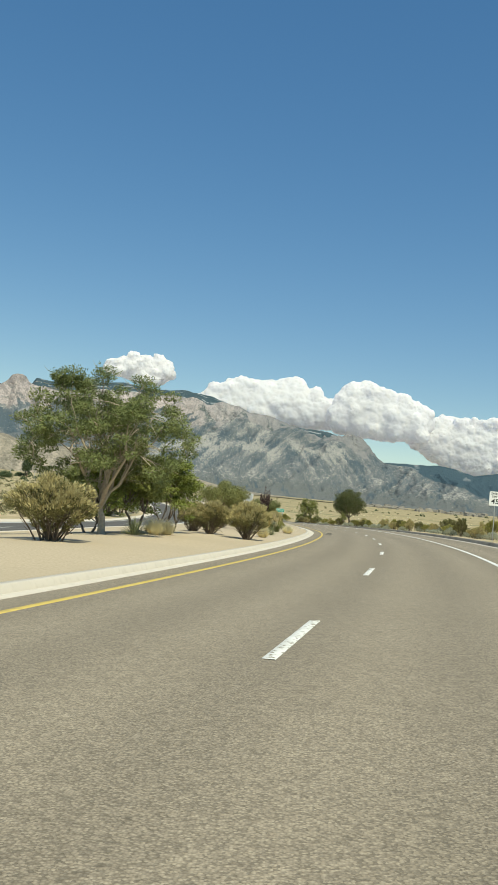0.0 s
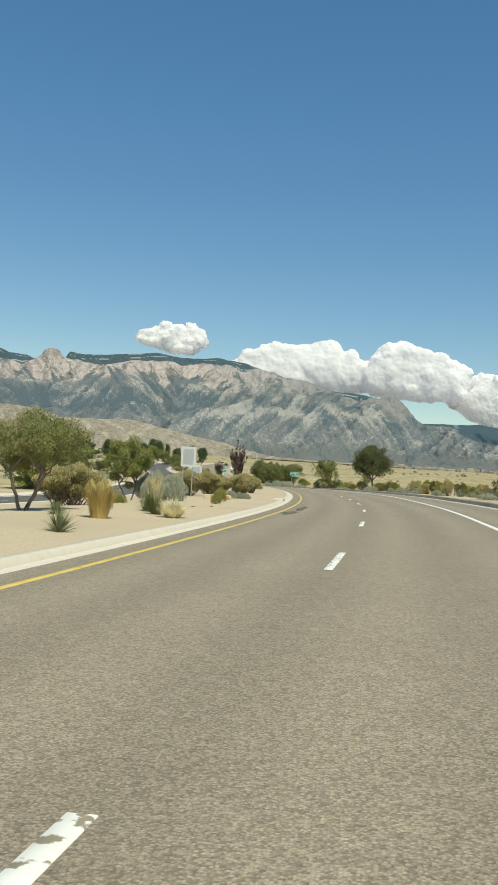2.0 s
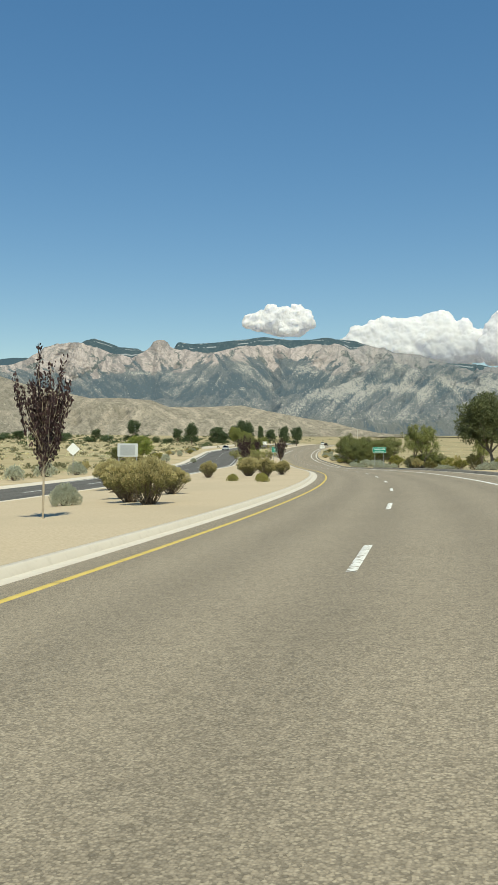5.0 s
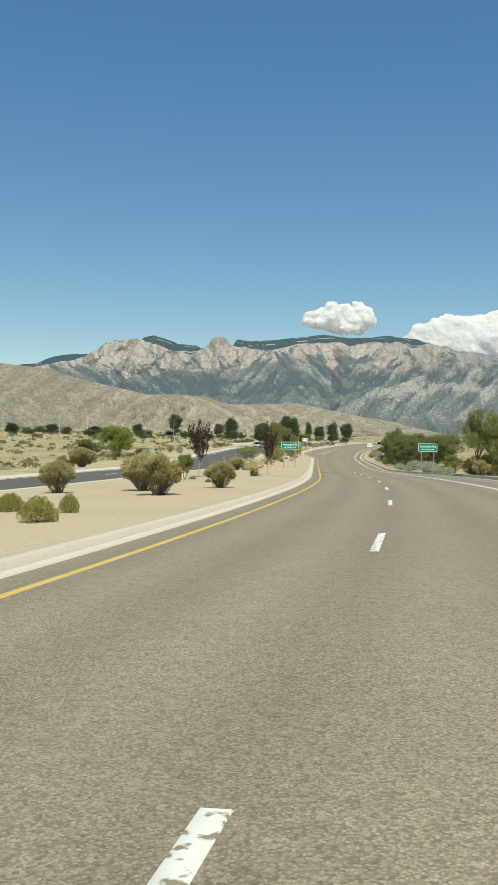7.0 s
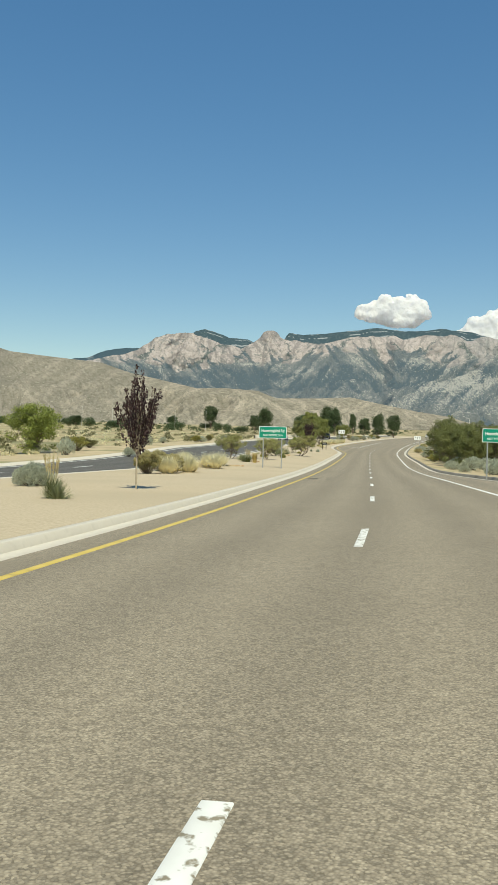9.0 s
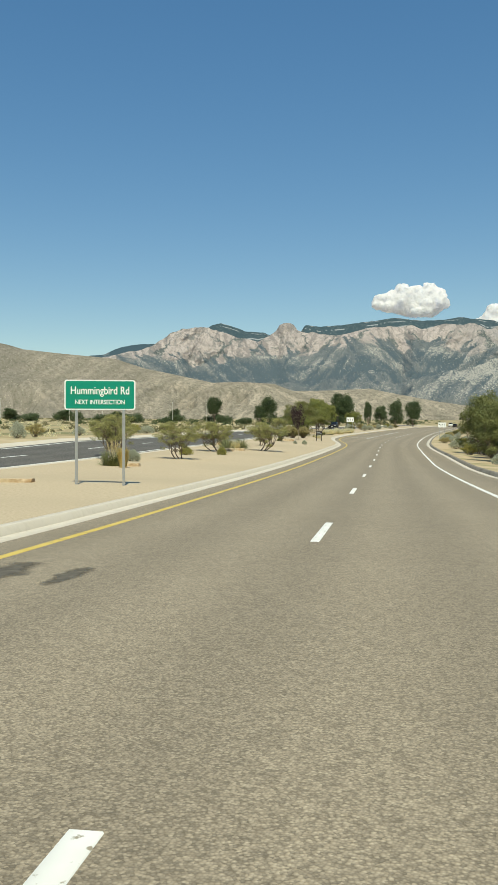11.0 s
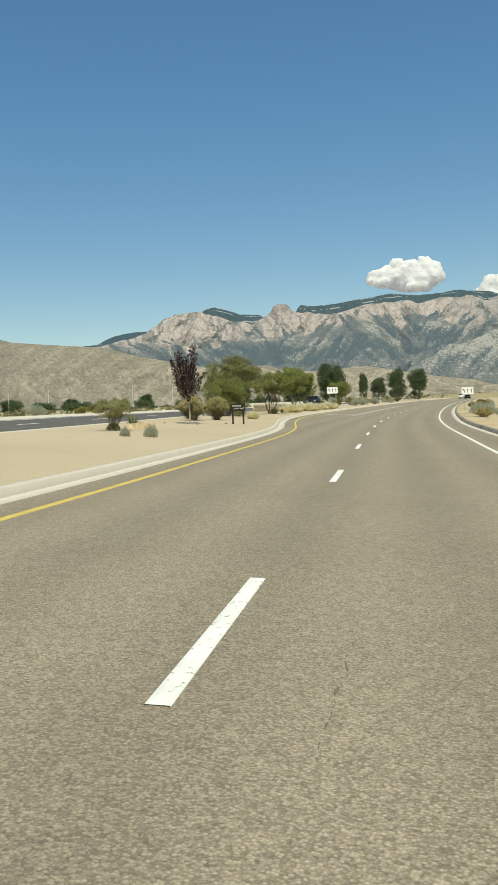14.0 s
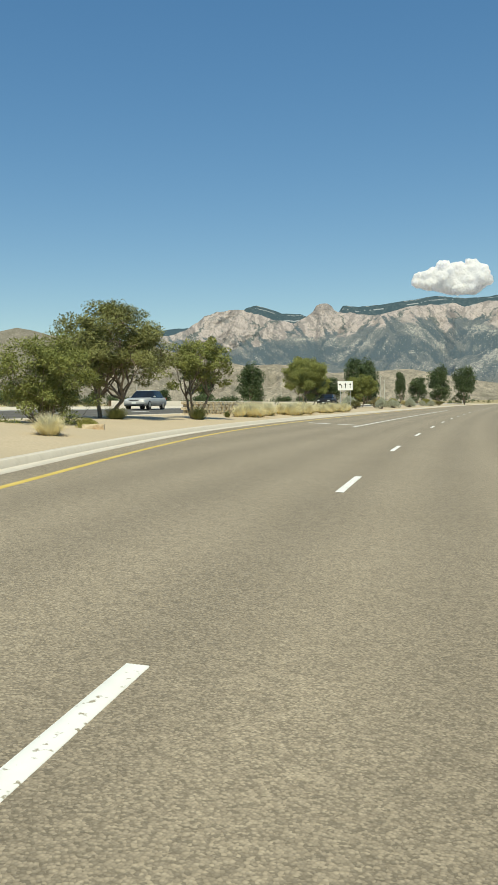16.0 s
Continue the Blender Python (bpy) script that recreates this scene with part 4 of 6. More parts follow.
def make_broom(seed, dense=1.0, leaf=None):
    """A vase-shaped desert shrub, 2 m high and 2.7 m wide: many dark stems from a narrow foot, a broad lumpy head of pale shoots."""
    rng = np.random.RandomState(seed)
    full = dense > 0.6
    count = 46 if full else 22
    stems, tips, sizes = [], [], []
    for i in range(count):
        a, k = i * 2.39996 + rng.rand(), ((i + 0.5) / count) ** 0.60
        tilt = 0.88 * k
        reach = rng.uniform(0.74, 1.02) * (1.80 - 0.16 * k * k)
        tip = np.array([math.cos(a) * math.sin(tilt), math.sin(a) * math.sin(tilt), math.cos(tilt)]) * reach
        line = bend((0.1 * rng.normal(), 0.1 * rng.normal(), -0.1), tip, rng, 0.16)
        stems.append((line, np.linspace(0.032, 0.007, 6)))
        for j in range(3 if full else 1):
            s = line[rng.randint(2, 5)]
            side = s + unit(tip + rng.normal(size=3) * 0.9) * rng.uniform(0.25, 0.5)
            stems.append((bend(s, side, rng, 0.2, 4), np.linspace(0.013, 0.005, 4)))
        tips.append(tip)
        sizes.append(rng.uniform(0.16, 0.36))
    n = int((13500 if full else 9600) * dense)
    weight = np.array(sizes) ** 1.5
    pick = rng.choice(count, n, p=weight / weight.sum())
    tip, size = np.array(tips)[pick], np.array(sizes)[pick][:, None]
    d = in_ball(n, rng, 0.3)
    low = rng.rand(n) < 0.17
    k = rng.uniform(0.40, 0.88, (n, 1))
    p = np.where(low[:, None], tip * k + d * (0.05 + 0.10 * k), tip + d * size * (1, 1, 0.85))
    p[:, 2] = np.maximum(p[:, 2], 0.10 + 0.12 * rng.rand(n))
    out = unit(p - (0, 0, 0.7))
    way = out * 0.7 + d * 0.5 + rng.normal(size=(n, 3)) * 0.35 + (0, 0, 0.45)
    face = d * 1.1 + out * 0.5 + (0, 0, 0.4)
    # straw tips above, dull leaves below; shade of the lower leaves is coloured in
    high = (d[:, 2] + 0.9 * (p[:, 2] - 0.95) > 0.10 + 0.35 * rng.normal(size=n)) & ~low
    if not full:
        high[:] = False
    long, wide = (0.105, 0.034) if full else (0.20, 0.080)
    lv, lf = leaf_quads(p[~high], way[~high], long, wide, rng, face[~high])
    sv, sf = tubes(stems, 4)
    parts = [("wood", mesh_of("wood", sv, sf, TWIG)), ("foliage", mesh_of("foliage", lv, lf, leaf or OLIVE))]
    if full:
        hv, hf = leaf_quads(p[high], way[high], long, wide, rng, face[high])
        parts.append(("flower_head", mesh_of("flower_head", hv, hf, STRAW_TIPS)))
    return parts


def make_mound(seed, n=3800, length=0.075, width=0.028, leaf="SAGE"):
    """A low rounded bush, 0.8 m high and 1.5 m wide, of several lobes."""
    rng = np.random.RandomState(seed)
    many = 24
    lobes = []
    for i in range(many):
        a, k = i * 2.39996, math.sqrt((i + 0.5) / many)
        lobes.append(np.array([0.56 * k * math.cos(a), 0.56 * k * math.sin(a), 0.56 - 0.36 * k * k + 0.07 * rng.rand()]))
    stems = [(bend((0.05 * rng.normal(), 0.05 * rng.normal(), -0.05), c * (1.05, 1.05, 1.1), rng, 0.2, 4), np.linspace(0.016, 0.005, 4)) for c in lobes]
    pick = rng.randint(0, many, n)
    d = in_ball(n, rng, 0.5)
    p = np.array(lobes)[pick] + d * (0.19, 0.19, 0.23)
    p[:, 2] = np.maximum(np.abs(p[:, 2]), 0.02)
    lv, lf = leaf_quads(p, d * 0.7 + rng.normal(size=(n, 3)) * 0.4 + (0, 0, 0.8), length, width, rng, d * 1.2 + (0, 0, 0.4))
    sv, sf = tubes(stems, 4)
    return [("wood", mesh_of("wood", sv, sf, TWIG)), ("foliage", mesh_of("foliage", lv, lf, LEAF[leaf]))]


def make_grass(seed, n=1300, leaf="STRAW", droop=0.35, plumes=0, spread=0.80):
    """A tuft of thin blades, 1 m high and 1 m wide."""
    rng = np.random.RandomState(seed)
    a, t = rng.rand(n) * 6.283, 0.06 + spread * rng.rand(n) ** 1.1
    h = (0.55 + 0.5 * rng.rand(n)) * (1.12 - 0.35 * (t / t.max()) ** 2)
    foot = np.stack([np.cos(a), np.sin(a), 0 * a], -1) * 0.17 * rng.rand(n, 1)
    mid = foot + np.stack([np.cos(a) * np.sin(t) * 0.55, np.sin(a) * np.sin(t) * 0.55, np.cos(t) * 0.6], -1) * h[:, None]
    tip = mid + np.stack([np.cos(a) * np.sin(t + droop), np.sin(a) * np.sin(t + droop), np.cos(t + droop)], -1) * 0.42 * h[:, None]
    side = np.stack([-np.sin(a), np.cos(a), 0 * a], -1) * 0.0075
    v = np.stack([foot - side, foot + side, mid + side * 0.8, mid - side * 0.8, tip], 1).reshape(-1, 3)
    i = np.arange(n)[:, None] * 5
    parts = [("tuft", mesh_of("tuft", v, [i + (0, 1, 2, 3), i + (3, 2, 4)], LEAF[leaf]))]
    if plumes:
        lines = []
        pts, ways = [], []
        for j in range(plumes):
            b, q = rng.rand() * 6.283, 0.05 + 0.22 * rng.rand()
            end = np.array([math.cos(b) * math.sin(q), math.sin(b) * math.sin(q), math.cos(q)]) * (1.35 + 0.4 * rng.rand())
            lines.append((bend((0, 0, 0), end, rng, 0.05, 4), np.linspace(0.009, 0.004, 4)))
            k = 0.68 + 0.34 * rng.rand(46, 1)
            pts.append(end * k + rng.normal(size=(46, 3)) * 0.02)
            ways.append(np.repeat(end[None], 46, 0) + rng.normal(size=(46, 3)) * 0.3)
        sv, sf = tubes(lines, 4)
        pv, pf = leaf_quads(np.concatenate(pts), np.concatenate(ways), 0.085, 0.02, rng)
        parts += [("stalk", mesh_of("stalk", sv, sf, LEAF["STRAW"])), ("plume", mesh_of("plume", pv, pf, LEAF["PLUME"]))]
    return parts


def make_yucca(seed, n=150):
    """A rosette of stiff blades, 0.9 m high."""
    rng = np.random.RandomState(seed)
    a, t = rng.rand(n) * 6.283, 0.1 + 1.25 * rng.rand(n) ** 0.8
    h = 0.75 + 0.25 * rng.rand(n)
    way = np.stack([np.cos(a) * np.sin(t), np.sin(a) * np.sin(t), np.cos(t)], -1)
    foot = way * 0.06
    side = np.stack([-np.sin(a), np.cos(a), 0 * a], -1) * 0.018
    keel = np.cross(way, side) * 0.5
    mid, tip = foot + way * h[:, None] * 0.5, foot + way * h[:, None] - (0, 0, 0.05)
    v = np.stack([foot - side, foot + keel, foot + side, mid - side, mid + keel, mid + side, tip], 1).reshape(-1, 3)
    i = np.arange(n)[:, None] * 7
    return [("tuft", mesh_of("tuft", v, [np.concatenate([i + (0, 1, 4, 3), i + (1, 2, 5, 4)]), np.concatenate([i + (3, 4, 6), i + (4, 5, 6)])], LEAF["YUCCA"]))]


def make_tree(seed, height, width, fork, limbs, leaf, n, length, lwidth, bark, trunk_r, lean=0.0, trunks=1, lobes=1.0, flat=0.8, bare=0, hang=0.0, low=0.0, puffs=0, clumps=100):
    """A tree: crooked trunk and limbs, twigs, and leaves in clumps at their ends with gaps between."""
    rng = np.random.RandomState(seed)
    wood, ends = [], []
    centre_z = fork + (height - fork) * 0.52
    half = np.array([width / 2, width / 2, (height - fork) * 0.5 + low])
    for tr in range(trunks):
        a0 = rng.rand() * 0.8 + tr * 6.283 / trunks
        spread = 0.0 if trunks == 1 else 0.55
        top = np.array([math.cos(a0) * spread * fork + lean, math.sin(a0) * spread * fork, fork])
        foot = np.array([math.cos(a0) * 0.12 * (trunks > 1), math.sin(a0) * 0.12 * (trunks > 1), -0.15])
        wood.append((bend(foot, top, rng, 0.16, 7), np.linspace(trunk_r, trunk_r * 0.66, 7)))
        for i in range(limbs):
            a = a0 + (i + rng.rand() * 0.7) * 6.283 / limbs
            el = rng.uniform(0.15, 1.35)
            d = np.array([math.cos(a) * math.cos(el), math.sin(a) * math.cos(el), math.sin(el) * flat + (1 - flat) * 0.4])
            end = np.array([lean, 0, centre_z]) + d * half * rng.uniform(0.55, 0.82) - (0, 0, (1 - math.sin(el)) * half[2] * 0.25)
            line = bend(top, end, rng, 0.3, 7)
            wood.append((line, np.linspace(trunk_r * 0.5, trunk_r * 0.12, 7)))
            for j in range(5):
                s = line[rng.randint(2, 7)]
                e2 = s + (unit(s - top + rng.normal(size=3) * 0.9 + (0, 0, 0.4)) * half * rng.uniform(0.3, 0.6))
                off_c = (e2 - (lean, 0, centre_z)) / half
                m = np.linalg.norm(off_c)
                if m > 0.95:
                    e2 = np.array([lean, 0, centre_z]) + off_c / m * 0.95 * half
                l2 = bend(s, e2, rng, 0.3, 5)
                wood.append((l2, np.linspace(trunk_r * 0.15, trunk_r * 0.04, 5)))
                ends += [l2[-1], l2[-2], line[-1]]
                for b in range(bare):
                    e3 = l2[2] + unit(rng.normal(size=3) + (0, 0, 0.4)) * half * 0.32
                    wood.append((bend(l2[2], e3, rng, 0.3, 4), np.linspace(trunk_r * 0.05, trunk_r * 0.018, 4)))
    dip = 0.5 * min(1, low)
    for i in range(puffs):
        a, el = i * 2.39996 + rng.rand() * 0.5, math.asin(-0.35 - dip + (1.3 + dip) * ((i + 0.5) / puffs) ** 0.9)
        d = np.array([math.cos(a) * math.cos(el), math.sin(a) * math.cos(el), math.sin(el)])
        end = np.array([lean, 0, centre_z]) + d * half * rng.uniform(0.66, 0.90)
        near = min((w[0][-2] for w in wood[::3]), key=lambda q: np.linalg.norm(q - end))
        wood.append((bend(near, end, rng, 0.3, 5), np.linspace(trunk_r * 0.13, trunk_r * 0.03, 5)))
        ends.append(end)
    # leaves stand in separate full clumps round the ends of the twigs, each lit above and dark below
    ends = np.unique(np.round(np.array(ends), 3), axis=0)
    ends = ends[rng.permutation(len(ends))[:clumps]]
    size = (0.090 + 0.095 * rng.rand(len(ends)))[:, None] * lobes * width * math.sqrt(80 / clumps)
    weight = size[:, 0] ** 2
    pick = rng.choice(len(ends), n, p=weight / weight.sum())
    d = in_ball(n, rng, 0.35)
    p = ends[pick] + d * size[pick] * (1, 1, 0.72) * (0.8 + 0.45 * rng.rand(n, 1))
    way = d * 0.8 + rng.normal(size=(n, 3)) * 0.6
    way[:, 2] -= hang
    p[:, 2] -= max(0, hang - 1) * 3.2 * rng.rand(n) ** 1.6        # hanging shoots
    lv, lf = leaf_quads(p, way, length, lwidth, rng, d * 1.3 + unit(p - (lean, 0, centre_z - half[2] * 0.6)) * 0.6 + (0, 0, 0.5))
    wv, wf = tubes(wood, 6)
    return [("trunk", mesh_of("trunk", wv, wf, bark, True)), ("crown", mesh_of("crown", lv, lf, LEAF[leaf]))]


def make_plum(seed):
    """A young upright tree with a slim stem and sparse dark purple leaves, 4.3 m high and 1.7 m wide."""
    rng = np.random.RandomState(seed)
    wood = [(bend((0, 0, -0.15), (0, 0, 1.5), rng, 0.03, 5), np.linspace(0.032, 0.026, 5))]
    pts, ways = [], []
    for i in range(44):
        a, z0, out = rng.rand() * 6.283, rng.uniform(1.0, 2.3), rng.uniform(0.12, 0.82)
        foot = np.array([0, 0, z0])
        rise = min(rng.uniform(0.9, 2.1), 4.3 - 1.0 * (out / 0.82) ** 2 - z0)
        elbow = foot + np.array([math.cos(a) * out * 0.62, math.sin(a) * out * 0.62, rise * 0.38])
        end = foot + np.array([math.cos(a) * out, math.sin(a) * out, rise])
        line = np.concatenate([bend(foot, elbow, rng, 0.10, 3)[:-1], bend(elbow, end, rng, 0.08, 4)])
        wood.append((line, np.linspace(0.012, 0.003, 6)))
        k = rng.rand(76) ** 0.75 * 4.4 + 0.59
        lo = k.astype(int)
        f = (k - lo)[:, None]
        q = line[lo] * (1 - f) + line[lo + 1] * f
        pts.append(q + rng.normal(size=(76, 3)) * 0.036)
        ways.append(rng.normal(size=(76, 3)) * 0.5 + (0, 0, 0.9))
    wood.append((bend((0, 0, 1.5), (0, 0, 3.3), rng, 0.05, 5), np.linspace(0.032, 0.008, 5)))
    lv, lf = leaf_quads(np.concatenate(pts), np.concatenate(ways), 0.105, 0.055, rng)
    wv, wf = tubes(wood, 6)
    return [("trunk", mesh_of("trunk", wv, wf, PALE_BARK, True)), ("crown", mesh_of("crown", lv, lf, LEAF["PLUM"]))]


OLIVE = leafy("olive_shoots", (0.124, 0.118, 0.046), (0.290, 0.270, 0.114))
STRAW_TIPS = leafy("straw_tips", (0.410, 0.352, 0.162), (0.600, 0.520, 0.265))
LEAF = {
    "SAGE": leafy("sage_leaf", (0.325, 0.342, 0.250), (0.505, 0.512, 0.395)),
    "GREEN": leafy("bush_leaf", (0.240, 0.235, 0.062), (0.415, 0.385, 0.128)),
    "STRAW": leafy("straw_blade", (0.74, 0.665, 0.40), (0.90, 0.835, 0.60), through_light=0.48),
    "GOLD": leafy("golden_blade", (0.50, 0.375, 0.115), (0.72, 0.575, 0.235)),
    "GRASS": leafy("green_blade", (0.095, 0.125, 0.040), (0.25, 0.25, 0.095)),
    "PLUME": leafy("plume", (0.50, 0.40, 0.20), (0.66, 0.55, 0.33)),
    "YUCCA": leafy("yucca_blade", (0.20, 0.225, 0.105), (0.34, 0.355, 0.20)),
    "MESQUITE": leafy("mesquite_leaf", (0.160, 0.182, 0.048), (0.315, 0.322, 0.106)),
    "BROAD": leafy("broad_tree_leaf", (0.130, 0.142, 0.048), (0.285, 0.285, 0.108)),
    "AIRY": leafy("airy_leaf", (0.122, 0.156, 0.052), (0.272, 0.300, 0.118), through_light=0.42),
    "WILLOW": leafy("drooping_leaf", (0.150, 0.168, 0.050), (0.320, 0.325, 0.110)),
    "TREE": leafy("tree_leaf", (0.135, 0.148, 0.048), (0.285, 0.285, 0.106)),
    "ROADSIDE": leafy("roadside_leaf", (0.075, 0.090, 0.034), (0.178, 0.188, 0.080)),
    "THICKET": leafy("thicket_leaf", (0.110, 0.128, 0.042), (0.250, 0.258, 0.096)),
    "FRESH": leafy("fresh_leaf", (0.168, 0.205, 0.045), (0.332, 0.362, 0.090)),
    "PALO": leafy("feathery_leaf", (0.230, 0.232, 0.080), (0.410, 0.395, 0.165)),
    "PLUM": leafy("purple_leaf", (0.036, 0.022, 0.024), (0.105, 0.062, 0.060)),
    "SCRUB": leafy("scrub_leaf", (0.15, 0.145, 0.075), (0.26, 0.24, 0.13)),
    "CONIFER": leafy("far_tree_leaf", (0.050, 0.080, 0.036), (0.125, 0.160, 0.070)),
}


class Kind:
    """A kind of plant: ready meshes at a nominal height and width, set out as things."""

    def __init__(self, name, variants, height, width, label, category, group):
        self.name, self.variants, self.size, self.label, self.category, self.group, self.count = name, variants, (height, width), label, category, group, 0

    def at(self, s, u, height, width, label="", turn=None, dz=0.06):
        return self.stand(place(s, u, dz), height, width, label, turn)

    def stand(self, where, height, width, label="", turn=None):
        self.count += 1
        root = new(self.name)
        kx, kz = width / self.size[1], height / self.size[0]
        root.matrix_world = pose(*where, 0, 0, (self.count * 137.5) % 360 if turn is None else turn) @ Matrix.Diagonal((kx, kx, kz, 1))
        for part_name, me in self.variants[self.count % len(self.variants)]:
            part(part_name, me, None, root)
        return tagged(root, label or self.label, self.category, self.group)


broom = Kind("desert_shrub", [make_broom(i) for i in (1, 2, 3, 4)], 2.0, 2.95, "olive and straw-yellow desert shrub on the sandy median", "shrub", "shrubs of the median")
sage = Kind("sagebrush", [make_mound(i, 10000, 0.052, 0.022) for i in (5, 6)], 0.8, 1.6, "low silver-grey sagebrush on the sand", "shrub", "sagebrush of the median")
green = Kind("round_bush", [make_mound(i, 5600, 0.06, 0.026, "GREEN") for i in (7, 8)], 0.8, 1.6, "small rounded olive-green bush on the sand", "shrub", "round bushes of the median")
straw = Kind("grass_tuft", [make_grass(i) for i in (9, 10)], 1.0, 1.1, "dry straw-coloured tuft of ornamental grass", "grass", "grass tufts of the median")
plumed = Kind("plumed_grass", [make_grass(11, 520, "GRASS", 0.5, 16)], 1.3, 1.2, "tall grass tuft with golden seed plumes", "grass", "grass tufts of the median")
golden = Kind("golden_grass", [make_grass(71, 1500, "GOLD", 0.35, 0, 0.26)], 1.0, 0.62, "tall golden tuft of ornamental grass on the sand", "grass", "grass tufts of the median")
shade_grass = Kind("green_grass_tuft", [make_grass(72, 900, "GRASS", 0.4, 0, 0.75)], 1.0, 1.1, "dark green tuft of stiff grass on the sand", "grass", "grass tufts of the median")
yucca = Kind("yucca", [make_yucca(12), make_yucca(13)], 0.85, 1.5, "grey-green yucca rosette with stiff pointed blades", "yucca", "yuccas of the median")
plum = Kind("purple_leaf_tree", [make_plum(14), make_plum(15)], 4.3, 1.75, "young tree with sparse dark purple leaves and pale stem", "tree", "purple trees of the median")
palo = Kind("feathery_tree", [make_tree(i, 2.6, 2.9, 0.55, 6, "PALO", 17000, 0.075, 0.018, BARK, 0.045, lean, 3, 0.62, 0.7, 6, 0, 0.1, 34, 190) for i, lean in ((16, 0.5), (17, -0.45))], 2.6, 2.9, "small feathery yellow-green desert tree with crooked stems", "tree", "small trees of the median")
mesquite = Kind("mesquite_tree", [make_tree(18, 5.0, 5.0, 1.5, 5, "MESQUITE", 24000, 0.165, 0.078, BARK, 0.10, 0.3, 2, 0.86, 0.75, 1, 0, 0.3, 30), make_tree(19, 5.0, 5.0, 1.5, 6, "MESQUITE", 24000, 0.165, 0.078, BARK, 0.11, -0.3, 2, 0.86, 0.75, 1, 0, 0.3, 30)], 5.0, 5.0, "spreading green mesquite tree with crooked dark trunks", "tree", "median trees")
round_tree = Kind("roadside_tree", [make_tree(20, 6.0, 6.0, 1.5, 8, "ROADSIDE", 30000, 0.17, 0.085, BARK, 0.17, 0.3, 1, 0.95, 0.7, 0, 0, 0.4, 40)], 6.0, 6.2, "dense dark green round-headed tree by the fence", "tree", "roadside trees")
willow = Kind("drooping_tree", [make_tree(21, 5.4, 4.6, 1.3, 6, "WILLOW", 15000, 0.18, 0.042, BARK, 0.10, 0.3, 2, 0.50, 0.8, 0, 1.22, 0.1, 26, 130)], 5.4, 4.6, "yellow-green tree with drooping branches on the verge", "tree", "roadside trees")
far_tree = Kind("poplar", [make_tree(22, 10, 6.4, 0.4, 7, "CONIFER", 7000, 0.44, 0.25, BARK, 0.2, 0, 1, 1.35, 0.6, 0, 0, 1.2, 60, 70), make_tree(23, 10, 6.4, 0.4, 7, "CONIFER", 7000, 0.44, 0.25, BARK, 0.2, 0, 1, 1.35, 0.6, 0, 0, 1.2, 60, 70)], 10.2, 6.4, "dense dark green tree standing on the far plain", "tree", "far trees")

# the great tree at the start of the median
great = Kind("great_tree", [make_tree(31, 6.2, 7.0, 1.1, 10, "AIRY", 38000, 0.135, 0.042, PALE_BARK, 0.15, 0.1, 1, 0.56, 0.9, 7, 0.25, 0.5, 90, 170)], 6.2, 7.0, "large half-bare tree with pale bark and green outer leaves", "tree", "median trees")
great.at(21.6, -10.2, 5.65, 7.8, turn=200)
umbrella = Kind("umbrella_tree", [make_tree(33, 4.6, 6.6, 1.9, 6, "TREE", 38000, 0.125, 0.052, BARK, 0.11, 0.3, 3, 0.74, 0.6, 0, 0, 0.2, 26)], 4.6, 6.6, "broad flat-topped mesquite tree with crooked dark trunks", "tree", "median trees")
fresh = Kind("bright_tree", [make_tree(32, 4.2, 3.2, 0.7, 5, "FRESH", 13000, 0.13, 0.06, BARK, 0.05, 0.1, 3, 0.9, 0.75, 0, 0, 0.6, 24)], 4.2, 3.3, "fresh yellow-green young tree with several thin stems", "tree", "median trees")
fresh.at(28.0, -9.2, 2.9, 3.2)
mesquite.at(25.2, -9.9, 3.1, 3.0, turn=40)
fresh.at(24.0, -11.4, 3.0, 4.0, "low olive-green tree crowded under the great tree")
mesquite.at(24.0, -22.5, 4.6, 6.0)
mesquite.at(38.0, -27.0, 4.2, 5.0)
umbrella.at(47.6, -10.1, 2.9, 3.6, turn=60)
mesquite.at(64.6, -11.4, 2.95, 2.6, "small dark green feathery tree among the shrubs")
mesquite.at(113.0, -28.2, 4.3, 6.2, "green mesquite tree beyond the opposite carriageway")
mesquite.at(122.5, -28.9, 4.5, 6.2, "green mesquite tree beyond the opposite carriageway")
dome = Kind("dome_tree", [make_tree(44, 4.0, 4.6, 0.3, 7, "FRESH", 16000, 0.17, 0.08, BARK, 0.07, 0, 3, 0.95, 0.5, 0, 0, 1.2, 50, 100)], 4.2, 4.8, "mid-green domed tree leafy to the ground beyond the opposite carriageway", "tree", "median trees")
dome.at(104.0, -28.5, 4.2, 6.0, dz=-0.2)
dome.at(217.5, -29.2, 3.9, 5.2, dz=-0.2)
mesquite.at(156.8, -11.0, 1.4, 1.1, "small green sapling with a bushy crown on the sand")
palo.at(255.3, -9.9, 1.75, 1.9, "small feathery tree with a green top over a grass tuft")
fresh.at(256.4, -9.6, 1.8, 1.15, "small fresh green tree over a tuft of grass")
broad = Kind("broad_tree", [make_tree(34, 5.0, 6.0, 1.0, 9, "BROAD", 42000, 0.13, 0.056, BARK, 0.11, 0.3, 2, 0.80, 0.72, 1, 0.1, 0.7, 90, 170)], 5.0, 6.0, "broad domed mesquite tree with crooked dark trunks on the sand", "tree", "median trees")
broad.at(313.5, -13.45, 4.35, 6.4, turn=10)
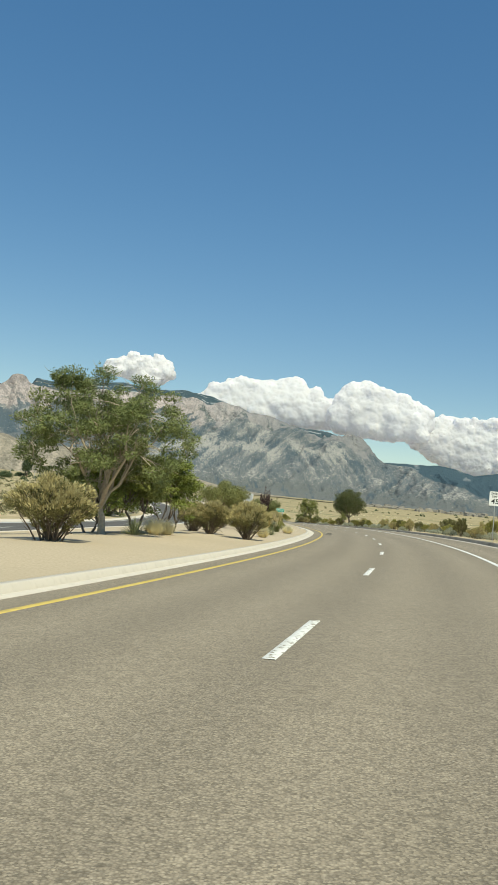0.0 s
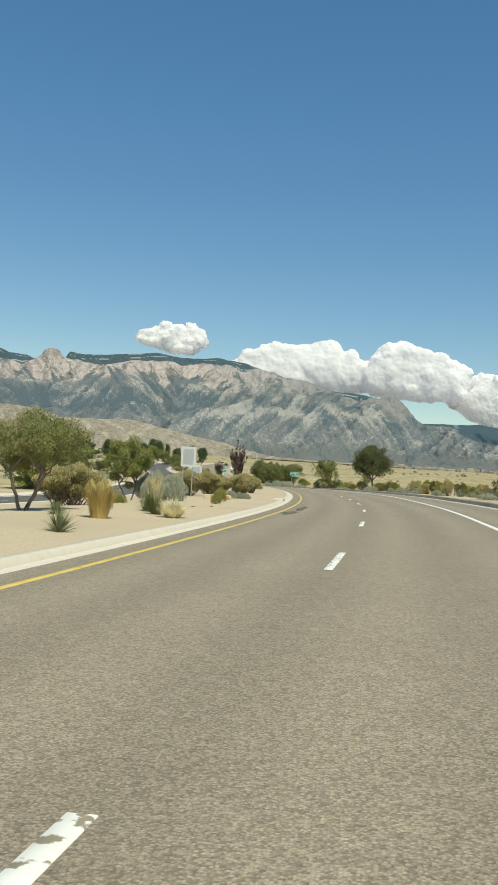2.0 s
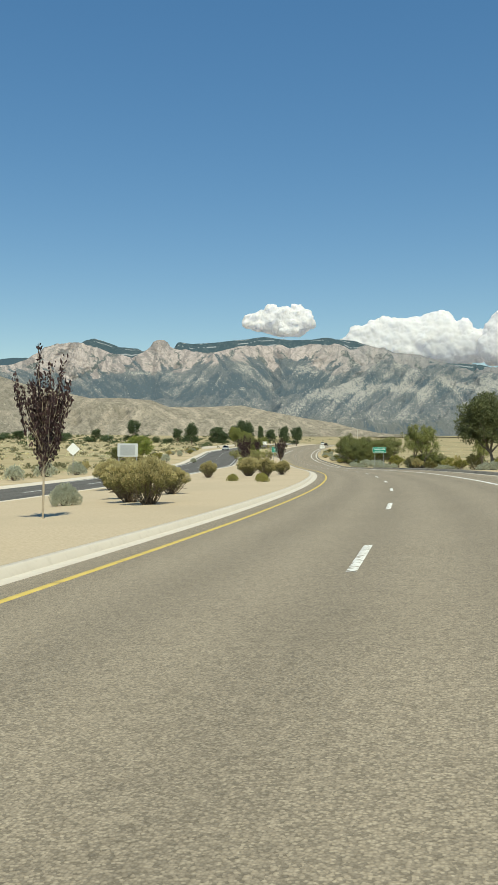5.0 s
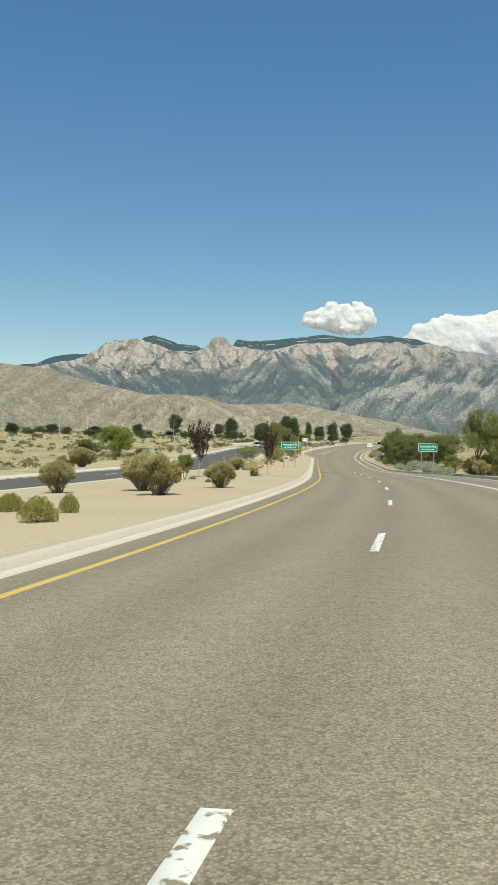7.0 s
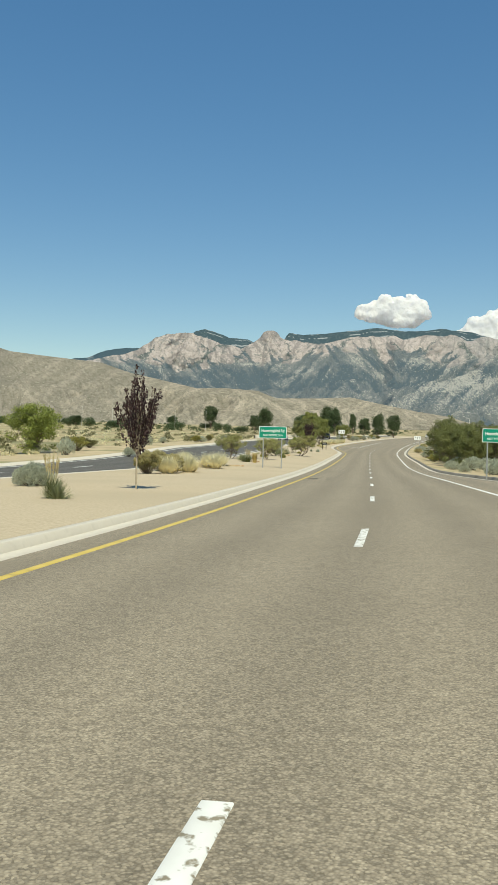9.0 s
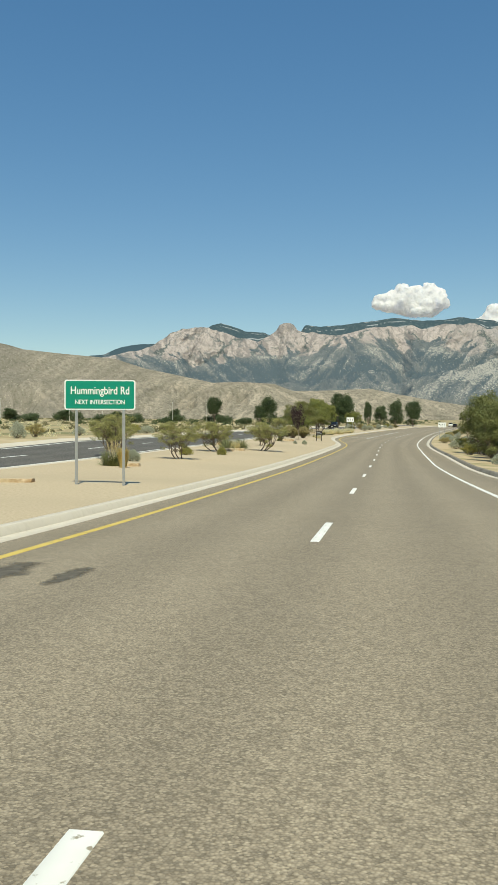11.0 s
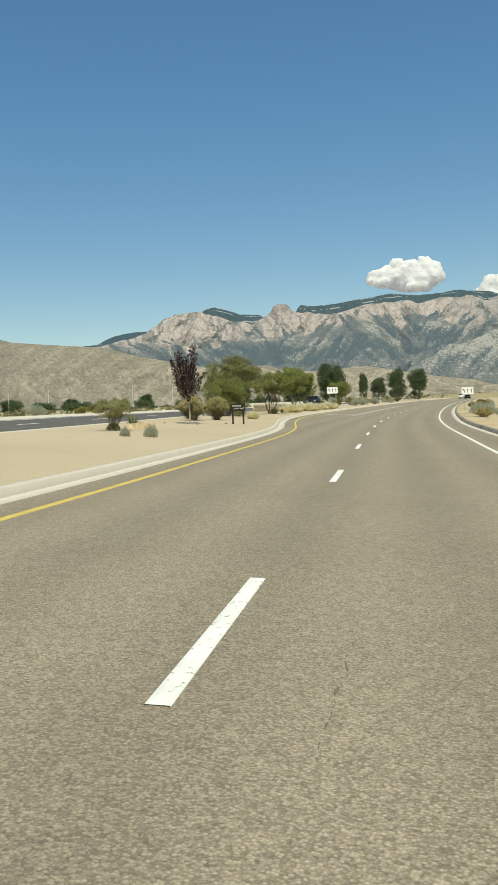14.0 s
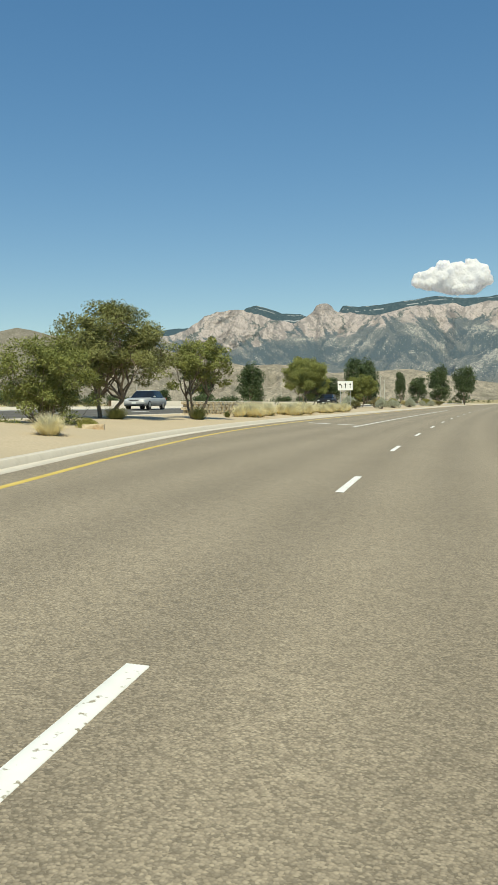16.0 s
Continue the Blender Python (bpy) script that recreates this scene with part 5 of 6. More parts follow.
airy = Kind("airy_tree", [make_tree(35, 4.0, 3.9, 1.2, 6, "MESQUITE", 13000, 0.13, 0.058, BARK, 0.08, 0.1, 3, 0.66, 0.72, 2, 0, 0.1, 36, 130)], 4.0, 3.9, "airy green mesquite tree with three forking stems", "tree", "median trees")
airy.at(318.5, -10.9, 3.95, 3.9, turn=35)

for row in ((13.4, -8.7, 2.0, 2.5), (29.4, -6.0, 1.9, 2.1), (31.3, -8.0, 1.75, 2.1), (34.2, -9.4, 1.6, 1.8), (54.6, -11.0, 1.75, 2.5), (57.5, -12.6, 1.8, 2.2), (81.2, -9.7, 1.85, 2.3), (83.8, -11.4, 2.0, 2.6),
            (82.0, -7.7, 1.65, 1.9), (86.5, -7.9, 1.85, 2.1), (90.5, -13.4, 1.95, 2.3), (101.5, -7.9, 1.72, 1.9), (103.6, -9.2, 1.7, 1.9), (107.5, -10.6, 1.6, 1.9), (110.5, -9.4, 1.45, 1.7),
            (120.0, -14.8, 1.8, 2.3), (137.4, -7.9, 1.58, 1.8), (141.2, -9.5, 1.65, 2.1), (144.4, -7.0, 1.28, 1.45), (139.5, -12.4, 1.4, 1.45), (186.5, -11.0, 1.28, 1.6), (189.0, -10.2, 1.15, 1.2), (191.5, -11.6, 1.3, 1.5),
            (190.0, -26.2, 2.0, 3.0), (291.5, -11.2, 1.55, 1.8), (293.3, -10.1, 1.7, 1.75), (295.5, -12.4, 1.7, 1.9)):
    broom.at(row[0], row[1], row[2], row[3] * 1.1)
for row in ((65.4, -10.7, 1.42, 1.7), (63.2, -9.0, 1.35, 1.8), (64.0, -10.0, 1.5, 1.6), (75.6, -7.65, 0.56, 0.95), (76.2, -7.2, 0.48, 0.85), (76.2, -6.8, 0.42, 0.85), (97.5, -13.7, 1.25, 1.7), (103.0, -11.4, 0.9, 1.4),
            (171.8, -11.0, 0.85, 1.75), (173.0, -11.5, 0.8, 1.5), (220.5, -10.7, 0.62, 0.95), (268.5, -8.3, 0.42, 0.48), (268.5, -7.35, 0.5, 0.66), (216.0, -20.2, 0.75, 1.3)):
    sage.at(*row)
for row in ((125.0, -7.1, 0.60, 1.05), (128.4, -9.3, 0.56, 0.95), (128.0, -7.6, 0.54, 0.62), (62.7, -6.8, 0.66, 0.64), (66.2, -7.1, 0.78, 0.88), (51.0, -8.7, 0.6, 0.8), (58.0, -10.2, 0.48, 0.95), (230.0, -10.4, 0.58, 1.0), (232.0, -8.7, 0.56, 0.78),
            (151.5, -8.8, 0.26, 0.42), (157.2, -10.6, 0.24, 0.6), (253.3, -8.8, 0.35, 0.75), (274.2, -10.6, 0.4, 0.8), (303.6, -9.7, 0.42, 0.9)):
    green.at(*row)
for row in ((312.6, -12.5, 0.66, 1.35), (317.6, -10.4, 0.75, 1.1), (323.5, -10.7, 0.5, 0.5), (326.0, -10.9, 0.55, 0.6), (330.0, -10.9, 0.8, 0.5)):
    shade_grass.at(*row)
for row in ((25.0, -8.6, 0.7, 0.9), (24.2, -8.9, 0.75, 1.0), (34.6, -5.9, 0.66, 0.84), (48.6, -5.7, 0.62, 1.0), (35.0, -8.6, 0.6, 0.9), (187.5, -10.2, 1.0, 1.5), (190.3, -9.7, 1.05, 1.5), (192.5, -10.6, 1.1, 1.6), (198.4, -9.7, 1.0, 1.5), (199.8, -10.4, 1.05, 1.5), (203.5, -10.3, 1.05, 1.6), (200.0, -12.0, 1.1, 1.5),
            (247.0, -11.6, 0.64, 0.9), (248.3, -11.9, 0.6, 0.8), (298.8, -8.6, 0.62, 0.95), (299.3, -8.9, 0.66, 0.9), (244.0, -10.0, 0.7, 1.0), (245.0, -10.6, 0.7, 1.0)):
    straw.at(*row)
golden.at(45.5, -7.0, 1.1, 0.78)
golden.at(214.6, -9.3, 0.92, 0.45)
for row in ((165.4, -7.9, 0.95, 0.75), (51.0, -7.0, 1.05, 0.9), (49.6, -6.5, 0.95, 0.8), (215.6, -10.0, 0.9, 0.95), (246.0, -11.2, 0.95, 0.9)):
    plumed.at(*row)
for row in ((22.6, -9.2, 0.7, 1.1), (40.3, -6.1, 0.55, 0.82), (51.6, -7.3, 0.75, 0.78), (46.0, -8.4, 0.5, 0.7), (165.2, -7.7, 0.56, 0.8), (88.0, -14.4, 0.62, 0.7), (215.8, -10.4, 0.75, 0.8), (239.5, -9.8, 0.95, 1.2), (240.6, -10.2, 0.8, 1.0),
            (279.0, -11.2, 0.68, 1.0), (220.0, -11.2, 0.6, 1.0), (244.4, -9.6, 0.85, 1.3), (245.2, -10.1, 0.8, 1.2)):
    yucca.at(*row)
for row in ((95.2, -8.9, 4.8, 1.8), (162.0, -11.0, 4.1, 1.75), (171.0, -7.3, 4.1, 1.75), (284.6, -9.7, 4.7, 2.6)):
    plum.at(*row)
for row in ((224.9, -9.5, 2.0, 2.6), (236.6, -9.9, 2.0, 3.3), (243.0, -10.6, 1.7, 1.8), (273.2, -10.1, 1.45, 2.0), (226.0, -13.4, 2.2, 2.8), (221.5, -12.4, 2.2, 2.4)):
    palo.at(*row)
leaning = Kind("feathery_tree", palo.variants[:1], 2.6, 2.9, "feathery half-bare desert tree leaning over the sand", "tree", "small trees of the median")
leaning.at(242.5, -8.0, 2.45, 3.5, turn=25)
for row in ((285.5, -11.4, 0.12, 0.26), (289.0, -11.8, 0.1, 0.2), (286.5, -8.1, 0.13, 0.26), (283.2, -9.0, 0.12, 0.24), (59.0, -6.4, 0.1, 0.25), (57.5, -6.9, 0.1, 0.3)):
    green.at(*row)

# dry grass along the nose of the median
rng = np.random.RandomState(79)
for s in np.arange(325.5, 362, 0.68):
    straw.at(s + rng.uniform(-0.4, 0.4), float(yellow_u(s)) - 2.2 - rng.uniform(0, 2.2), rng.uniform(0.55, 1.0), rng.uniform(1.0, 1.5))

# the right-hand verge
round_tree.at(150.3, 11.1, 6.1, 6.4)
willow.at(179.0, 9.9, 5.3, 5.6)
willow.at(157.0, 11.6, 3.3, 2.2)
hedge = Kind("thicket", [make_tree(41, 5.2, 5.4, 0.3, 7, "THICKET", 15000, 0.19, 0.09, BARK, 0.08, 0, 3, 0.95, 0.5, 0, 0, 1.4, 30), make_tree(42, 5.2, 5.4, 0.3, 7, "THICKET", 15000, 0.19, 0.09, BARK, 0.08, 0, 3, 0.95, 0.5, 0, 0, 1.4, 30)], 5.6, 5.8, "dense tangled green thicket on the verge", "shrub", "roadside thickets")
for row in ((277.5, 11.2, 5.6, 4.6), (283.0, 12.6, 6.0, 5.6), (289.5, 13.5, 5.2, 5.4), (272.0, 12.8, 4.2, 4.2), (296.0, 14.0, 4.6, 5.0), (245.0, 24.0, 3.0, 4.6), (187.0, 11.5, 1.9, 2.6), (184.0, 13.0, 1.8, 2.4), (190.0, 10.8, 1.7, 2.2)):
    hedge.at(*row, dz=-0.1)
thick = Kind("mesquite_bush", [make_tree(43, 2.8, 4.2, 0.3, 7, "MESQUITE", 26000, 0.11, 0.042, BARK, 0.05, 0, 3, 0.80, 0.5, 0, 0, 1.3, 70, 120)], 2.9, 4.3, "broad yellow-green mesquite bush growing from the ground", "shrub", "median trees")
thick.at(305.0, -11.9, 2.6, 4.2, dz=-0.4)
for row in ((263.0, 10.8, 4.4, 5.0), (268.5, 12.4, 5.2, 5.4), (276.0, 16.5, 5.4, 6.0), (284.0, 18.5, 5.0, 6.0), (259.0, 13.5, 3.4, 4.2)):
    hedge.at(*row, dz=-0.2)
rng = np.random.RandomState(77)
for row in ((255.7, 9.6, 4.6, 4.0), (250.8, 11.2, 4.6, 4.4), (276.0, 10.4, 5.6, 4.8), (262.0, 17.0, 5.0, 6.5), (270.0, 20.0, 5.6, 7.0), (300.0, 18.0, 5.4, 7.0), (213.0, -32.0, 2.4, 4.0)):
    hedge.at(*row, dz=-0.15)
wild = Kind("verge_shrub", [make_broom(51, 0.27), make_broom(52, 0.27, STRAW_TIPS), make_broom(53, 0.27, LEAF["GREEN"])], 2.0, 2.75, "dull olive wild shrub along the roadside verge", "shrub", "shrubs of the verge")
greys = Kind("verge_sage", [make_mound(54, 1300, 0.12, 0.045), make_mound(55, 1300, 0.12, 0.045)], 0.8, 1.6, "grey-green wild sage along the roadside verge", "shrub", "sage of the verge")
for row in ((253.6, 11.0, 1.4, 3.2), (246.0, 11.6, 1.5, 3.4), (241.0, 12.6, 1.5, 3.4), (231.0, 12.2, 1.5, 3.2), (226.0, 11.4, 1.2, 2.8), (294.5, 9.2, 1.1, 2.2), (336.3, 8.6, 1.2, 2.4), (331.0, 9.4, 1.1, 2.2), (341.0, 9.2, 1.2, 2.2)):
    greys.at(*row, "pale grey-green sage mound along the roadside verge")
for row in ((183.0, 9.4, 1.5, 2.2), (181.0, 10.4, 1.7, 2.4), (185.5, 10.2, 1.5, 2.0), (177.0, 9.0, 1.3, 1.8), (220.7, 13.7, 2.4, 3.2)):
    wild.at(*row)
for s in np.arange(30, 176, 4.4):
    wild.at(s + rng.uniform(-2, 2), float(right_u(s)) + rng.uniform(2.0, 5.5), rng.uniform(0.9, 1.9), rng.uniform(1.2, 2.4), dz=-0.02)
    greys.at(s + rng.uniform(-3, 3), float(right_u(s)) + rng.uniform(1.6, 4.5), rng.uniform(0.5, 0.9), rng.uniform(1.1, 2.0), dz=0.0)
for s in np.arange(178, 262, 6.0):
    greys.at(s + rng.uniform(-2, 2), float(right_u(s)) + rng.uniform(2.5, 6.0), rng.uniform(0.6, 1.1), rng.uniform(1.4, 2.6), dz=0.0)
for s in np.arange(266, 420, 5.0):
    (wild if rng.rand() < 0.5 else greys).at(s + rng.uniform(-2, 2), float(right_u(s)) + rng.uniform(1.8, 6.5), rng.uniform(0.6, 1.4), rng.uniform(1.2, 2.4), dz=-0.02)
for s in np.arange(378, 470, 5.5):
    (wild if rng.rand() < 0.6 else greys).at(s + rng.uniform(-2, 2), -8.8 - rng.uniform(1.0, 5.0), rng.uniform(0.9, 1.8), rng.uniform(1.6, 2.8))
for s in np.arange(60, 330, 9.0):
    (wild if rng.rand() < 0.5 else greys).at(s + rng.uniform(-3, 3), float(near_edge(s)) - 10.5 - 5 * rng.rand(), rng.uniform(0.7, 1.5), rng.uniform(1.3, 2.6), dz=0.0)

# trees of the far plain
for x, y, h, w in ((-102.2, 483.0, 11.0, 5.6), (-98.6, 481.0, 10.4, 5.4), (-98.5, 529.0, 7.4, 5.4), (-82.0, 486.4, 8.8, 5.2), (-76.0, 487.5, 8.6, 5.8), (-120.7, 461.0, 9.2, 6.2), (-105.5, 536.0, 9.2, 3.3), (-108.0, 470.0, 6.0, 5.6),
                   (-196.0, 577.0, 11.6, 8.0), (-131.5, 580.0, 9.3, 9.2), (-134.0, 548.0, 8.4, 8.9), (-237.0, 612.0, 6.4, 7.2), (-232.0, 500.0, 4.6, 7.0), (-218.0, 520.0, 4.2, 6.6), (-226.0, 455.0, 4.4, 5.6), (-273.0, 469.0, 5.6, 5.8), (-148.0, 520.0, 7.2, 5.0)):
    far_tree.stand((x, y, float(ground_at(np.array([x]), np.array([y]))[3][0]) - 0.1), h, w)
juniper = Kind("juniper", [make_tree(i, 3.0, 5.4, 0.2, 4, "CONIFER", 2200, 0.38, 0.21, BARK, 0.1, 0, 1, 1.2, 0.6, 0, 0, 0.9, 26, 40) for i in (24, 25)], 3.1, 5.4, "low dark spreading juniper on the dry plain", "shrub", "far junipers")
rng = np.random.RandomState(83)
for i in range(30):
    x, y = -135 - 175 * (i + 0.8 * rng.rand()) / 30, rng.uniform(440, 600)
    juniper.stand((x, y, float(ground_at(np.array([x]), np.array([y]))[3][0]) - 0.15), rng.uniform(2.0, 3.4), rng.uniform(3.8, 7.5))
for s, u, h, w in ((388.0, -20.0, 5.8, 5.6), (402.0, -24.5, 6.2, 6.0), (395.0, -14.5, 4.4, 4.4), (414.0, -27.0, 7.4, 5.6)):
    mesquite.at(s, u, h, w, "green mesquite tree near the side turning", dz=-0.2)


# ---- scrub of the plains, too many to count ----
def scrub(name, count, seed, spread, size, leaf, label):
    """Low clumps strewn over the open ground, denser near the road."""
    r = np.random.RandomState(seed)
    a = np.radians(r.uniform(-24, 52, count))
    d = spread[0] + (spread[1] - spread[0]) * r.rand(count) ** 1.6
    x, y = -np.sin(a) * d, r.uniform(-40, 170, count) + np.cos(a) * d
    dist, s, u, z = ground_at(x, y)
    keep = (u < near_edge(s) - 14) | ((u > right_u(s) + 10) & (r.rand(count) < (0.12 if name != "dry_grass_clumps" else 0.5)))
    x, y, z, d = x[keep], y[keep], z[keep], d[keep]
    w = size * (0.5 + r.rand(len(x))) * (1 + d / 900)
    per = 64
    n = len(x) * per
    ball = in_ball(n, r, 0.3)
    ball[:, 2] = np.abs(ball[:, 2])
    ww = np.repeat(w, per)[:, None]
    p = np.repeat(np.stack([x, y, z - 0.05], -1), per, 0) + ball * ww * (0.5, 0.5, 0.42)
    v, f = leaf_quads(p, ball + (0, 0, 0.4) + r.normal(size=(n, 3)) * 0.5, 1.0, 0.5, r)
    mid = np.repeat(p, 4, 0)
    v = mid + (v - mid) * np.repeat(ww * 0.19, 4, 0)
    return tagged(new(name, mesh_of(name, v, f, LEAF[leaf])), label, "scrub", kind="stuff")


scrub("desert_scrub", 3600, 61, (40, 900), 1.1, "SCRUB", "low olive scrub dotted over the dry plain")
scrub("dry_grass_clumps", 3800, 62, (25, 420), 0.7, "STRAW", "pale dry grass clumps on the plain")
scrub("dark_scrub", 420, 63, (380, 1300), 2.0, "CONIFER", "dark junipers scattered towards the foothills")


# ---- signs ----
GALVANISED = plain("galvanised_steel", (0.42, 0.42, 0.41), 0.45, 0.6)
SIGN_GREEN = plain("sign_green", (0.0, 0.235, 0.15), 0.4)
SIGN_WHITE = plain("sign_white", (0.80, 0.80, 0.78), 0.45)
SIGN_BLACK = plain("sign_black", (0.02, 0.02, 0.02), 0.5)
SIGN_EDGE = plain("sign_edge", (0.62, 0.63, 0.63), 0.45, 0.2)
SIGN_BACK = plain("sign_back", (0.50, 0.51, 0.51), 0.4, 0.5)
DARK_WOOD = noisy("dark_stained_wood", (0.022, 0.018, 0.014), (0.045, 0.036, 0.028), 12, rough=0.75, bump=0.4, bump_scale=50)
ROCK = noisy("sandstone", (0.46, 0.36, 0.23), (0.62, 0.51, 0.36), 3.2, (0.36, 0.24, 0.13), 2.4, rough=0.95, bump=0.8, bump_scale=9, bump_dist=0.04)
# dark colour shared by tar marks and painted soft shadows on the road
TAR_AND_SHADE = noisy("tar", (0.098, 0.087, 0.070), (0.138, 0.121, 0.096), 6, (0.19, 0.165, 0.125), 5.0, rough=0.8, c3_at=(0.5, 0.62))
CRACK = noisy("crack_filler", (0.150, 0.127, 0.090), (0.20, 0.168, 0.118), 5, rough=0.9)


def thin_rims(m, grain, low, high):
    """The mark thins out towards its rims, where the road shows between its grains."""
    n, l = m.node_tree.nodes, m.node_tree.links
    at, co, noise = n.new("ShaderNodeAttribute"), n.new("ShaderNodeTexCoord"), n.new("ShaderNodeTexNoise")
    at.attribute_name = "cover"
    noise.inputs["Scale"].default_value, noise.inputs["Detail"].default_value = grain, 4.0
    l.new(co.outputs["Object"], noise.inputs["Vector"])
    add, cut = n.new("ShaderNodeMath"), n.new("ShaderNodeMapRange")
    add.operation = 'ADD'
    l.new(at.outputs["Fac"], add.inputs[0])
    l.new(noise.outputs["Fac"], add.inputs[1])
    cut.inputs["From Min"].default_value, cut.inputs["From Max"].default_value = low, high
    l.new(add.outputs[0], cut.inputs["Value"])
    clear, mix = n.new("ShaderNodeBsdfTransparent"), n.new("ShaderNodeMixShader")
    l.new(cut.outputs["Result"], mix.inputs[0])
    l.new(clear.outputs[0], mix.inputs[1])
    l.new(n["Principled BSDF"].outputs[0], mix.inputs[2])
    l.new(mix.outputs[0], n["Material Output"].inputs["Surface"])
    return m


thin_rims(TAR_AND_SHADE, 9.0, 0.55, 1.35)
thin_rims(CRACK, 11.0, 1.36, 1.50)
POST_WOOD = noisy("weathered_post", (0.20, 0.16, 0.12), (0.30, 0.25, 0.19), 9, rough=1.0)


def rounded_plate(w, h, r, y, thick):
    """A plate in the x-z plane with round corners, its face at -y."""
    bm = bmesh.new()
    ring = []
    for cx, cz, a0 in ((w / 2 - r, h / 2 - r, 0), (-w / 2 + r, h / 2 - r, 90), (-w / 2 + r, -h / 2 + r, 180), (w / 2 - r, -h / 2 + r, 270)):
        for k in range(5):
            a = radians(a0 + k * 22.5)
            ring.append(bm.verts.new((cx + r * math.cos(a), y, cz + r * math.sin(a))))
    face = bm.faces.new(ring)
    made = bmesh.ops.extrude_face_region(bm, geom=[face])
    bmesh.ops.translate(bm, verts=[v for v in made["geom"] if isinstance(v, bmesh.types.BMVert)], vec=(0, thick, 0))
    bmesh.ops.recalc_face_normals(bm, faces=bm.faces)
    return bm


def lettering(text, size, x, y, z, material, parent, name="lettering", spread=1.0, width=None):
    """Raised letters in the x-z plane, facing -y, centred at x, z."""
    cu = bpy.data.curves.new(name, 'FONT')
    cu.body, cu.size, cu.align_x, cu.align_y, cu.extrude, cu.space_character, cu.offset = text, size, 'CENTER', 'CENTER', 0.002, spread, size * 0.012
    ob = new(name, cu)
    me = bpy.data.meshes.new_from_object(ob.evaluated_get(bpy.context.evaluated_depsgraph_get()))
    bpy.data.objects.remove(ob)
    me.transform(pose(0, 0, 0, 90))
    if width:
        xs = [v.co.x for v in me.vertices]
        me.transform(Matrix.Diagonal((width / (max(xs) - min(xs)), 1, 1, 1)))
    me.transform(Matrix.Translation((x, y, z)))
    me.materials.clear()
    me.materials.append(material)
    ob = new(name, me)
    ob.parent = parent
    return ob


def posts(root, xs, top, material, size=0.07, y=0.045, foot=-0.25):
    for x in xs:
        part("post", box(bmesh.new(), x, y, (top + foot) / 2, size, size * 0.8, top - foot, 0.008), material, root)


def street_name_sign(m):
    root = new("street_name_sign")
    root.matrix_world = m
    posts(root, (-0.64, 0.64), 2.95, GALVANISED, 0.075)
    part("panel", shifted(rounded_plate(1.92, 0.82, 0.07, 0, 0.006), 2.63), SIGN_WHITE, root, "white border plate")
    part("green_face", shifted(rounded_plate(1.85, 0.75, 0.05, -0.004, 0.004), 2.63), SIGN_GREEN, root, "green reflective face")
    lettering("Hummingbird Rd", 0.30, 0, -0.006, 2.74, SIGN_WHITE, root, width=1.58)
    lettering("NEXT INTERSECTION", 0.17, 0, -0.006, 2.43, SIGN_WHITE, root, width=1.34)
    return tagged(root, "green road sign on two steel posts, Hummingbird Rd", "road sign", "street name signs")


def shifted(bm, z):
    bmesh.ops.translate(bm, verts=bm.verts, vec=(0, 0, z))
    return bm


def back_sign(m, w, h, top, legs, label, diamond=False):
    """A sign seen from behind."""
    root = new("sign_seen_from_behind")
    root.matrix_world = m
    posts(root, legs, top - 0.05, GALVANISED, 0.06, 0.04)
    bm = rounded_plate(w, h, 0.05, 0, 0.006)
    if diamond:
        bmesh.ops.rotate(bm, verts=bm.verts, cent=(0, 0, 0), matrix=Matrix.Rotation(radians(45), 3, 'Y'))
    part("panel", shifted(bm, top - (h * 0.707 if diamond else h / 2)), SIGN_WHITE if diamond else SIGN_EDGE, root, "pale edge of the panel")
    if not diamond:
        part("back_sheet", shifted(rounded_plate(w * 0.72, h * 0.78, 0.03, -0.008, 0.006), top - h / 2), SIGN_BACK, root, "grey aluminium back")
    return tagged(root, label, "road sign")


def arrow(bm, x, z, kind):
    """A flat lane arrow in the x-z plane."""
    y = -0.006
    if kind == "up":
        pts = ((-0.035, -0.24), (0.035, -0.24), (0.035, 0.08), (0.10, 0.08), (0, 0.26), (-0.10, 0.08), (-0.035, 0.08))
    else:
        pts = ((0.10, -0.24), (0.17, -0.24), (0.17, 0.02), (0.02, 0.16), (0.06, 0.22), (-0.16, 0.20), (-0.08, 0.0), (-0.03, 0.09), (0.10, -0.03))
    face = bm.faces.new([bm.verts.new((x + a, y, z + b)) for a, b in pts])
    made = bmesh.ops.extrude_face_region(bm, geom=[face])
    bmesh.ops.translate(bm, verts=[v for v in made["geom"] if isinstance(v, bmesh.types.BMVert)], vec=(0, 0.004, 0))
    return bm


def lane_sign(m, label):
    root = new("lane_use_sign")
    root.matrix_world = m
    posts(root, (-0.5, 0.5), 3.0, GALVANISED, 0.08)
    part("panel", shifted(rounded_plate(1.55, 0.95, 0.05, 0, 0.006), 2.62), SIGN_WHITE, root, "white panel")
    for x, kind in ((-0.5, "left"), (0.02, "up"), (0.5, "up")):
        part("arrow", arrow(bmesh.new(), x, 2.62, kind), SIGN_BLACK, root, "black lane arrow")
    return tagged(root, label, "road sign", "lane use signs")


